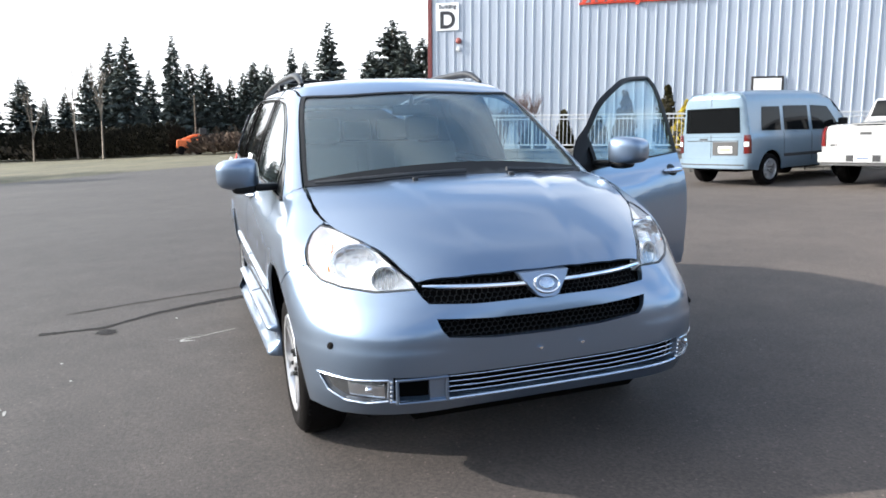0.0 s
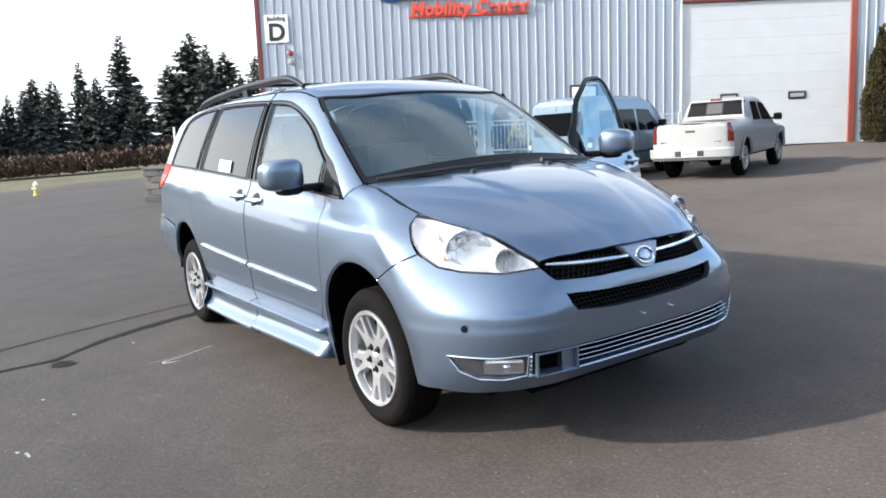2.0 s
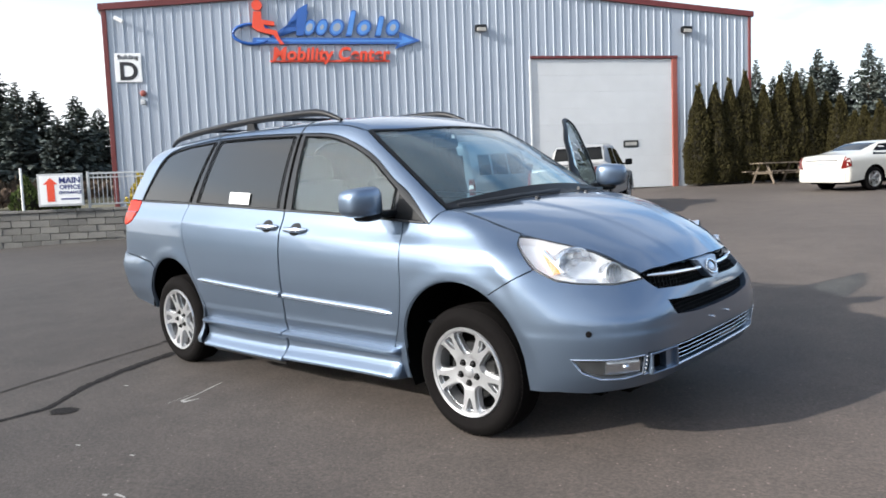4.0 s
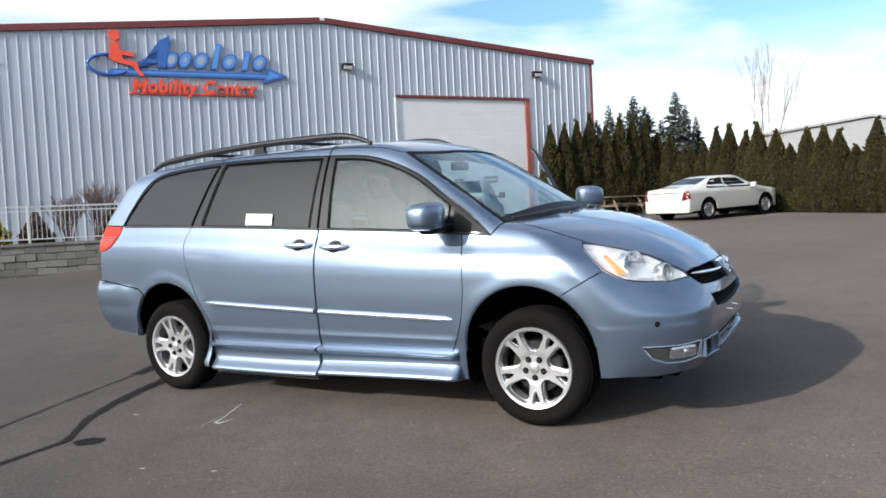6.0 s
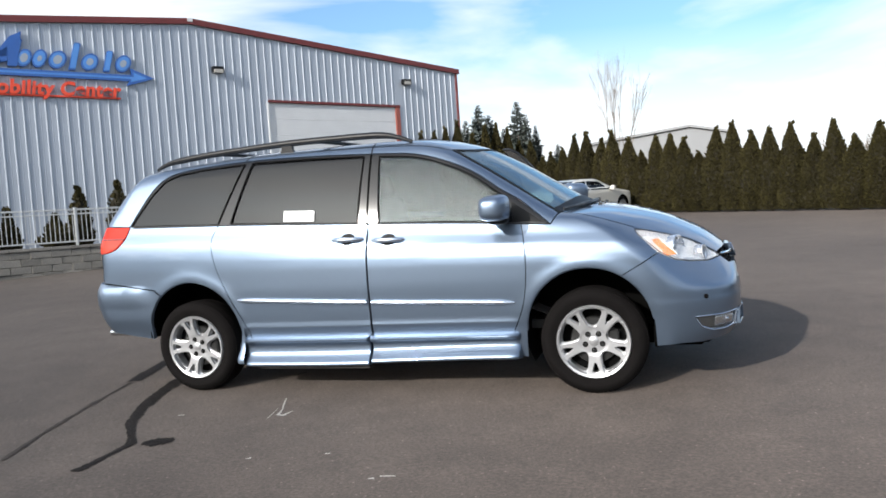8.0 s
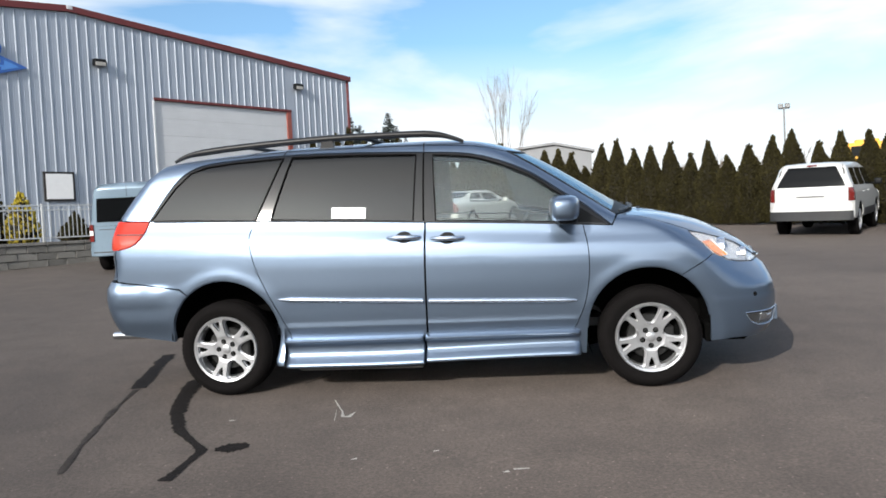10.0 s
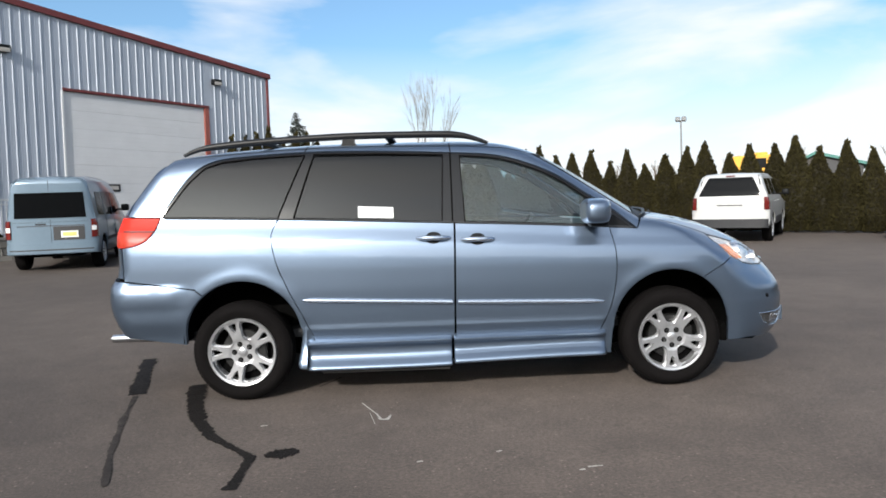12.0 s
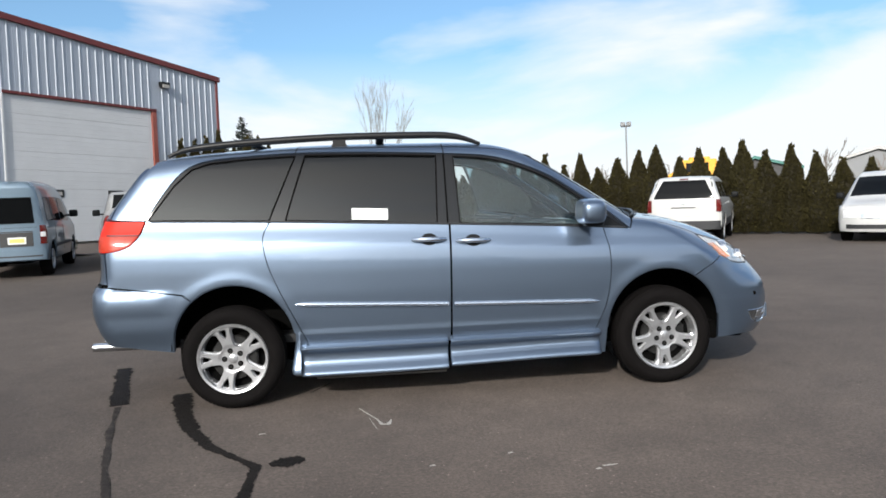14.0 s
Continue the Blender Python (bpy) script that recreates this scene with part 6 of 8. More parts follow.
    for sg in (-1, 1):
        mx, mz = spec["mirror"]
        bm = bmesh.new()
        box(bm, mx - 0.06, mx + 0.06, sg * (W + 0.10) - 0.09, sg * (W + 0.10) + 0.09, mz - 0.08, mz + 0.08, 0.035, 3)
        box(bm, mx - 0.03, mx + 0.04, min(sg * (W - 0.08), sg * (W + 0.05)), max(sg * (W - 0.08), sg * (W + 0.05)), mz - 0.06, mz - 0.02, 0.01, 1)
        part("door_mirror", bm, M[spec.get("mirror_paint", "plastic_satin")], car, smooth=True)
        for hx, hz in spec["handles"]:
            q = sh.side(np.array([(hx - 0.08, hz), (hx, hz), (hx + 0.08, hz)]))
            bm = bmesh.new()
            tube(bm, [(p[0], (p[1] - 0.02 * k) * (1 if sg < 0 else -1), p[2]) for p, k in zip(q, (0, 1, 0))], 0.014, 6)
            part("door_handle", bm, P, car)
    return car, sh


def rect(y0, y1, z0, z1):
    return [(y0, z0), (y1, z0), (y1, z1), (y0, z1)]


COMPACT_VAN = dict(name="compact_van", label="light blue-grey compact passenger van parked by the wall", category="van", length=4.45, half=0.85, paint="paint_silver_blue",
    top=[(-2.4, 1.82), (-2.25, 1.85), (-2.0, 1.90), (-1.2, 1.93), (0.0, 1.92), (0.55, 1.88), (0.82, 1.81), (1.15, 1.60), (1.62, 1.17), (1.80, 1.08), (2.10, 0.98), (2.25, 0.86), (2.4, 0.7)],
    belt=1.08, low=0.30, roof=1.93, lean=0.14, nose_round=0.30, tyre=0.32, axles=(-1.42, 1.45), mirror=(0.98, 1.22), handles=[(0.20, 1.06), (-0.55, 1.06)],
    side=[("side_window", [(-1.72, 1.10), (-1.06, 1.09), (-1.04, 1.58), (-1.64, 1.58)], "car_glass", 0.008), ("side_window", [(-0.94, 1.09), (-0.06, 1.07), (-0.06, 1.59), (-0.92, 1.59)], "car_glass", 0.008),
          ("side_window", [(0.06, 1.07), (1.06, 1.05), (1.0, 1.24), (0.67, 1.56), (0.06, 1.59)], "car_glass", 0.008), ("side_moulding", [(-1.0, 0.55), (1.0, 0.55), (1.0, 0.62), (-1.0, 0.62)], "cladding", 0.012),
          ("tail_lamp", [(-2.16, 0.66), (-2.08, 0.66), (-2.09, 1.03), (-2.16, 1.03)], "lamp_red", 0.012), ("door_seam", [(-1.0, 0.62), (-0.99, 0.62), (-0.99, 1.06), (-1.0, 1.06)], "plastic_dark", 0.004), ("door_seam", [(0.0, 0.45), (0.012, 0.45), (0.012, 1.05), (0.0, 1.05)], "plastic_dark", 0.004)],
    over=[("windscreen", [(0.84, 0.66), (1.58, 0.74)], "car_glass", 0.003)],
    rear=[("rear_window", [(-0.66, 1.07), (0.66, 1.07), (0.63, 1.58), (-0.63, 1.58)], "car_glass", 0.008, False), ("tail_lamp", rect(0.73, 0.83, 0.66, 1.03), "lamp_red", 0.022, True), ("lamp_clear", rect(0.735, 0.825, 0.80, 0.90), "white_gloss", 0.026, True), ("rear_bumper", rect(-0.81, 0.81, 0.36, 0.55), "paint_silver_blue", 0.04, False), ("bumper_lip", rect(-0.76, 0.76, 0.42, 0.45), "cladding", 0.045, False),
          ("plate_recess", rect(-0.62, -0.04, 0.62, 0.90), "cladding", 0.006, False), ("number_plate", rect(-0.50, -0.18, 0.67, 0.81), "plate", 0.014, False), ("plate_bars", rect(-0.47, -0.21, 0.70, 0.78), "yellow_bar", 0.018, False), ("door_seam", rect(-0.006, 0.006, 0.57, 1.06), "plastic_dark", 0.006, False), ("door_latch", rect(0.08, 0.28, 0.93, 0.97), "plastic_dark", 0.01, False), ("door_seam", rect(-0.70, 0.70, 0.985, 0.995), "plastic_dark", 0.004, False), ("door_strip", rect(-0.62, 0.62, 0.905, 0.925), "chrome", 0.008, False), ("roof_seam", rect(-0.006, 0.006, 1.60, 1.82), "plastic_dark", 0.006, False)],
    front=[("grille", rect(-0.5, 0.5, 0.62, 0.78), "plastic_dark", 0.004, False), ("headlamp", rect(0.52, 0.78, 0.72, 0.92), "reflector", 0.006, True)])

PICKUP = dict(name="pickup_truck", label="silver-white crew cab pickup truck parked by the wall", category="pickup truck", length=5.2, half=0.85, paint="paint_silver",
    top=[(-2.7, 1.16), (-2.5, 1.20), (-1.6, 1.21), (-0.95, 1.215), (-0.88, 1.28), (-0.72, 1.60), (-0.56, 1.69), (0.1, 1.71), (0.55, 1.68), (0.75, 1.58), (1.28, 1.18), (1.45, 1.10), (2.2, 1.02), (2.5, 0.92), (2.7, 0.8)],
    belt=1.10, low=0.42, roof=1.71, lean=0.15, nose_round=0.22, tyre=0.385, axles=(-1.52, 1.66), mirror=(0.98, 1.20), handles=[(0.05, 1.0), (-0.68, 1.0)],
    side=[("side_window", [(-0.68, 1.16), (0.0, 1.15), (0.0, 1.58), (-0.52, 1.58)], "car_glass", 0.003), ("side_window", [(0.10, 1.15), (1.05, 1.13), (0.70, 1.52), (0.10, 1.58)], "car_glass", 0.003),
          ("wheel_flare", arc(-1.52, 0.37, 0.52, 0, 180) + arc(-1.52, 0.37, 0.45, 180, 0), "paint_silver", 0.04), ("wheel_flare", arc(1.66, 0.37, 0.52, 0, 180) + arc(1.66, 0.37, 0.45, 180, 0), "paint_silver", 0.04),
          ("tail_lamp", [(-2.53, 0.78), (-2.46, 0.78), (-2.46, 1.15), (-2.53, 1.15)], "lamp_red", 0.006)],
    back=[("cab_rear", [(-0.66, 1.23), (0.66, 1.23), (0.585, 1.655), (-0.585, 1.655)], "paint_silver", 0.025), ("rear_window", [(-0.62, 1.29), (0.62, 1.29), (0.56, 1.60), (-0.56, 1.60)], "car_glass", 0.032), ("window_slider", [(-0.20, 1.30), (0.20, 1.30), (0.20, 1.59), (-0.20, 1.59)], "plastic_satin", 0.037), ("slider_pane", [(-0.17, 1.33), (0.17, 1.33), (0.17, 1.56), (-0.17, 1.56)], "cladding", 0.041), ("brake_lamp", [(-0.13, 1.62), (0.13, 1.62), (0.13, 1.655), (-0.13, 1.655)], "lamp_red", 0.034)],
    over=[("windscreen", [(0.78, 0.60), (1.26, 0.70)], "car_glass", 0.003), ("bed_floor", [(-2.40, 0.60), (-1.10, 0.60)], "plastic_dark", 0.003)],
    rear=[("tail_lamp", rect(0.735, 0.825, 0.78, 1.15), "lamp_red", 0.02, True), ("tailgate", rect(-0.72, 0.72, 0.72, 1.15), "paint_silver", 0.006, False), ("rear_bumper", rect(-0.83, 0.83, 0.48, 0.64), "paint_silver", 0.08, False), ("bumper_top", rect(-0.83, 0.83, 0.63, 0.665), "galv", 0.084, False), ("bumper_under", rect(-0.80, 0.80, 0.42, 0.50), "cladding", 0.06, False), ("bumper_step", rect(-0.30, 0.30, 0.50, 0.62), "plastic_dark", 0.085, False),
          ("number_plate", rect(-0.16, 0.16, 0.50, 0.62), "plate", 0.095, False), ("plate_bars", rect(-0.11, 0.11, 0.54, 0.58), "plate_bar", 0.10, False), ("tailgate_handle", rect(-0.10, 0.10, 0.99, 1.04), "plastic_dark", 0.008, False), ("tailgate_bars", rect(-0.64, -0.48, 0.78, 0.80), "plastic_dark", 0.006, False), ("tailgate_bars", rect(0.50, 0.64, 0.78, 0.82), "plastic_dark", 0.006, False)],
    front=[("grille", rect(-0.5, 0.5, 0.66, 0.86), "plastic_dark", 0.006, False), ("headlamp", rect(0.52, 0.80, 0.70, 0.88), "reflector", 0.006, True), ("front_bumper", rect(-0.8, 0.8, 0.45, 0.62), "paint_silver", 0.05, False)])

SEDAN = dict(name="sedan", label="pearl white sedan parked beside the hedge", category="car", length=4.82, half=0.92, paint="paint_pearl",
    top=[(-2.5, 0.98), (-2.36, 1.04), (-1.85, 1.10), (-1.62, 1.14), (-0.85, 1.36), (-0.45, 1.405), (0.1, 1.405), (0.45, 1.345), (1.25, 1.02), (1.45, 0.98), (2.1, 0.88), (2.35, 0.76), (2.5, 0.6)],
    belt=0.98, low=0.24, roof=1.405, lean=0.24, nose_round=0.40, tyre=0.335, axles=(-1.38, 1.48), mirror=(0.72, 1.02), handles=[(-0.05, 0.86), (-0.95, 0.88)], mirror_paint="paint_pearl",
    side=[("side_window", [(-1.40, 1.02), (-0.44, 0.995), (-0.43, 1.325), (-0.95, 1.305)], "car_glass", 0.003), ("side_window", [(-0.38, 0.995), (0.88, 0.965), (0.36, 1.28), (-0.37, 1.325)], "car_glass", 0.003),
          ("tail_lamp", [(-2.36, 0.70), (-2.22, 0.72), (-2.26, 0.96), (-2.36, 0.96)], "lamp_red", 0.006)],
    over=[("rear_window", [(-1.55, 0.56), (-0.92, 0.52)], "car_glass", 0.003), ("windscreen", [(0.50, 0.54), (1.18, 0.66)], "car_glass", 0.003)],
    rear=[("tail_lamp", [(0.68, 0.66), (0.86, 0.68), (0.84, 1.0), (0.78, 1.0)], "lamp_red", 0.01, True), ("number_plate", rect(-0.22, 0.22, 0.74, 0.86), "plate", 0.01, False), ("plate_bars", rect(-0.16, 0.16, 0.78, 0.82), "plate_bar", 0.014, False),
          ("rear_bumper", rect(-0.82, 0.82, 0.34, 0.56), "paint_pearl", 0.035, False), ("trunk_trim", rect(-0.60, 0.60, 0.90, 0.93), "chrome", 0.008, False)],
    front=[("grille", rect(-0.4, 0.4, 0.45, 0.68), "chrome", 0.006, False), ("headlamp", rect(0.50, 0.78, 0.56, 0.76), "reflector", 0.006, True)])

SUV = dict(name="suv", label="white sport utility vehicle with grey lower cladding parked at the hedge", category="car", length=4.78, half=0.91, paint="paint_white",
    top=[(-2.5, 0.95), (-2.40, 1.13), (-2.30, 1.36), (-2.17, 1.64), (-2.08, 1.715), (-1.7, 1.75), (-0.5, 1.76), (0.2, 1.745), (0.50, 1.70), (0.72, 1.60), (1.18, 1.20), (1.35, 1.13), (2.1, 1.04), (2.3, 0.92), (2.5, 0.75)],
    belt=1.14, low=0.40, roof=1.76, lean=0.16, nose_round=0.25, tyre=0.37, axles=(-1.38, 1.50), mirror=(0.92, 1.22), handles=[(0.0, 1.02), (-0.85, 1.02)],
    side=[("side_window", [(-2.05, 1.20), (-1.32, 1.18), (-1.30, 1.60), (-1.95, 1.60)], "car_glass", 0.003), ("side_window", [(-1.22, 1.18), (-0.38, 1.17), (-0.38, 1.60), (-1.20, 1.60)], "car_glass", 0.003),
          ("side_window", [(-0.28, 1.17), (0.98, 1.14), (0.58, 1.60), (-0.28, 1.60)], "car_glass", 0.003), ("side_cladding", [(-0.9, 0.42), (1.0, 0.42), (1.0, 0.62), (-0.9, 0.62)], "cladding", 0.012),
          ("tail_lamp", [(-2.30, 0.84), (-2.23, 0.84), (-2.24, 1.15), (-2.30, 1.15)], "lamp_red", 0.006)],
    over=[("windscreen", [(0.70, 0.66), (1.15, 0.74)], "car_glass", 0.003)],
    rear=[("rear_window", [(-0.74, 1.18), (0.74, 1.18), (0.66, 1.64), (-0.66, 1.64)], "car_glass", 0.008, False), ("brake_lamp", rect(-0.15, 0.15, 1.655, 1.685), "lamp_red", 0.012, False), ("tail_lamp", rect(0.775, 0.875, 0.84, 1.15), "lamp_red", 0.022, True), ("rear_bumper", rect(-0.87, 0.87, 0.40, 0.62), "plastic_dark", 0.05, False),
          ("number_plate", rect(-0.24, 0.24, 0.76, 0.90), "plate", 0.01, False), ("hatch_bars", rect(-0.30, 0.30, 0.94, 0.97), "plastic_dark", 0.008, False), ("hatch_badge", rect(-0.06, 0.06, 1.03, 1.08), "chrome", 0.01, False)],
    front=[("grille", rect(-0.5, 0.5, 0.66, 0.86), "plastic_dark", 0.006, False), ("headlamp", rect(0.52, 0.80, 0.70, 0.90), "reflector", 0.006, True)])

WHITE_VAN = dict(name="white_minivan", label="white minivan facing the lot beside the hedge", category="minivan", length=4.9, half=0.95, paint="paint_white",
    top=[(-2.6, 1.5), (-2.35, 1.62), (-2.1, 1.70), (-1.2, 1.75), (0.0, 1.75), (0.42, 1.70), (0.70, 1.58), (1.42, 1.14), (1.60, 1.07), (2.15, 0.94), (2.40, 0.78), (2.6, 0.6)],
    belt=1.06, low=0.30, roof=1.75, lean=0.18, nose_round=0.35, tyre=0.33, axles=(-1.45, 1.50), mirror=(0.98, 1.14), handles=[(0.0, 1.0), (-0.9, 1.0)],
    side=[("side_window", [(-2.0, 1.14), (-1.18, 1.12), (-1.16, 1.60), (-1.85, 1.60)], "car_glass", 0.003), ("side_window", [(-1.08, 1.12), (0.0, 1.10), (0.0, 1.62), (-1.06, 1.62)], "car_glass", 0.003), ("side_window", [(0.10, 1.10), (1.15, 1.08), (0.60, 1.52), (0.10, 1.62)], "car_glass", 0.003)],
    over=[("windscreen", [(0.62, 0.66), (1.40, 0.78)], "car_glass", 0.003)],
    rear=[("tail_lamp", rect(0.74, 0.90, 0.9, 1.2), "lamp_red", 0.01, True), ("rear_window", rect(-0.66, 0.66, 1.16, 1.5), "car_glass", 0.004, False)],
    front=[("grille", rect(-0.42, 0.42, 0.60, 0.74), "chrome", 0.006, False), ("headlamp", rect(0.50, 0.82, 0.62, 0.80), "reflector", 0.008, True), ("front_bumper", rect(-0.86, 0.86, 0.34, 0.58), "paint_white", 0.03, False), ("lower_intake", rect(-0.72, 0.72, 0.36, 0.47), "plastic_dark", 0.036, False)])


def place_car(spec, rear_x, rear_y, heading):
    """Set a car by the middle of its rear axle."""
    h = radians(heading)
    k = -spec["axles"][0]
    return build_car(spec, rear_x + k * math.cos(h), rear_y + k * math.sin(h), heading)


place_car(COMPACT_VAN, -7.95, 9.75, 104)
truck, truck_sh = place_car(PICKUP, -5.80, 11.55, 110)
place_car(SEDAN, -2.05, 20.4, 61)
place_car(SUV, 7.72, 13.1, 60)
place_car(WHITE_VAN, 13.85, 13.48, 229)


# ---- the planted bed, its wall and fence ----
M["block"] = material("block", (0.165, 0.157, 0.143), 0.92, vary=0.22, scale=5, fine=0.25, fine_scale=40, bump=0.6, bump_scale=30, per_object=0.16)
M["bark_mulch"] = material("bark_mulch", (0.085, 0.060, 0.042), 0.95, vary=0.4, scale=3, fine=0.4, bump=0.7, bump_scale=30)
WALL_B, WALL_TOP = -5.2, 1.12


def build_bed():
    wall = thing("retaining_wall", "grey split-face concrete block retaining wall", "wall", BUILD, kind="structure")
    rnd = random.Random(4)
    shapes = []
    for k in range(4):
        bm = bmesh.new()
        box(bm, -0.222, 0.222, 0, 0.26, 0, 0.176, 0.012, 1)
        for v in bm.verts:
            if v.co.y < 0.02:
                v.co.y += rnd.uniform(-0.014, 0.012)
        shapes.append(from_bm("block", bm))
        shapes[-1].materials.append(M["block"])
    for c in range(6):
        z = WALL_TOP - 0.075 - 0.18 * (c + 1)
        s = -8.3 + (0.225 if c % 2 else 0.0)
        while s < 6.7:
            p = site(s, WALL_B)
            if z + 0.18 > p.z - 0.05:
                ob = new("block", rnd.choice(shapes))
                ob.parent = wall
                ob.matrix_local = Matrix.Translation((s + 0.225, WALL_B + rnd.uniform(-0.008, 0.008), z))
            s += 0.45
    # caps
    bm = bmesh.new()
    box(bm, -0.222, 0.222, -0.03, 0.29, 0, 0.075, 0.01, 1)
    cap = from_bm("cap_stone", bm)
    cap.materials.append(M["block"])
    s = -8.3
    while s < 6.8:
        ob = new("cap_stone", cap)
        ob.parent = wall
        ob.matrix_local = Matrix.Translation((s + 0.225, WALL_B, WALL_TOP - 0.075))
        s += 0.45
    for s_at, b1 in ((-8.3, 1.5), (6.72, -0.05)):
        bm = bmesh.new()
        box(bm, s_at - 0.02, s_at + 0.24, WALL_B + 0.26, b1, -0.3, WALL_TOP, 0.012, 1)
        part("wall_return", bm, M["block"], wall)
    bm = bmesh.new()
    box(bm, -8.1, 6.7, WALL_B + 0.24, -0.02 + 0.0, 0.2, WALL_TOP - 0.10)
    bed = part("planting_bed", bm, M["bark_mulch"])
    bed.matrix_world = BUILD
    tagged(bed, "raised bed of dark bark mulch before the building", "planting bed", kind="structure")
    fence = thing("fence", "pale grey metal picket fence along the top of the wall", "fence", BUILD)
    F0, F1, FZ = -7.9, 6.62, 2.02
    b = WALL_B + 0.13
    for z, h in ((FZ, 0.022), (FZ - 0.11, 0.016), (WALL_TOP + 0.10, 0.018)):
        bm = bmesh.new()
        box(bm, -5.75 if True else F0, F1, b - 0.02, b + 0.02, z - h, z + h, 0.005, 1)
        part("rail", bm, M["galv"], fence)
    bm = bmesh.new()
    box(bm, -0.008, 0.008, -0.008, 0.008, 0, FZ - WALL_TOP - 0.10)
    picket = from_bm("picket", bm)
    picket.materials.append(M["galv"])
    n = int((F1 + 5.75) / 0.105)
    for i in range(n):
        ob = new("picket", picket)
        ob.parent = fence
        ob.matrix_local = Matrix.Translation((-5.72 + i * 0.105, b, WALL_TOP + 0.09))
    bm = bmesh.new()
    box(bm, -0.03, 0.03, -0.03, 0.03, 0, FZ - WALL_TOP + 0.05, 0.006, 1)
    post = from_bm("post", bm)
    post.materials.append(M["galv"])
    for i in range(7):
        ob = new("post", post)
        ob.parent = fence
        ob.matrix_local = Matrix.Translation((-5.75 + i * (F1 + 5.75) / 6, b, WALL_TOP))


build_bed()


# ---- signs and fittings on the building ----
M["sign_white"] = material("sign_white", (0.80, 0.80, 0.79), 0.5, vary=0.03)
M["ink"] = material("ink", (0.02, 0.02, 0.025), 0.5)
M["sign_red"] = material("sign_red", (0.72, 0.075, 0.035), 0.45, vary=0.06, scale=4)
M["logo_blue"] = material("logo_blue", (0.022, 0.10, 0.36), 0.4, coat=0.3, vary=0.06, scale=4)
M["bell_red"] = material("bell_red", (0.30, 0.085, 0.07), 0.5, vary=0.1)
M["logo_face"] = material("logo_face", (0.075, 0.24, 0.60), 0.4, coat=0.3, vary=0.08, scale=4)
M["logo_pale"] = material("logo_pale", (0.30, 0.34, 0.40), 0.5, vary=0.05)
M["navy"] = material("navy", (0.03, 0.04, 0.16), 0.5)


def words(text, size, m, mat, parent, name="lettering", depth=0.01, shear=0.0, bold=0.0, space=1.0):
    cu = bpy.data.curves.new(name, "FONT")
    cu.body, cu.size, cu.extrude, cu.shear, cu.offset, cu.space_character = text, size, depth, shear, bold, space
    cu.align_x, cu.align_y = "CENTER", "CENTER"
    tmp = bpy.data.objects.new(name, cu)
    scene.collection.objects.link(tmp)
    me = bpy.data.meshes.new_from_object(tmp.evaluated_get(bpy.context.evaluated_depsgraph_get()))
    bpy.data.objects.remove(tmp)
    me.name = name
    ob = part(name, me, mat, parent)
    ob.matrix_local = m
    return ob


def on_front(s, z, out):
    """Pose of a flat thing facing out from the building's front: its x along the wall, its y up."""
    return Matrix.Translation((s, -out, z)) @ Matrix.Rotation(math.pi / 2, 4, "X")


def slab(bm, pts, b0, b1):
    """A flat plate with that outline in (s, z), between two depths."""
    a = [bm.verts.new((s, b0, z)) for s, z in pts]
    c = [bm.verts.new((s, b1, z)) for s, z in pts]
    bm.faces.new(a)
    bm.faces.new(c[::-1])
    n = len(pts)
    for i in range(n):
        bm.faces.new((a[i], c[i], c[(i + 1) % n], a[(i + 1) % n]))


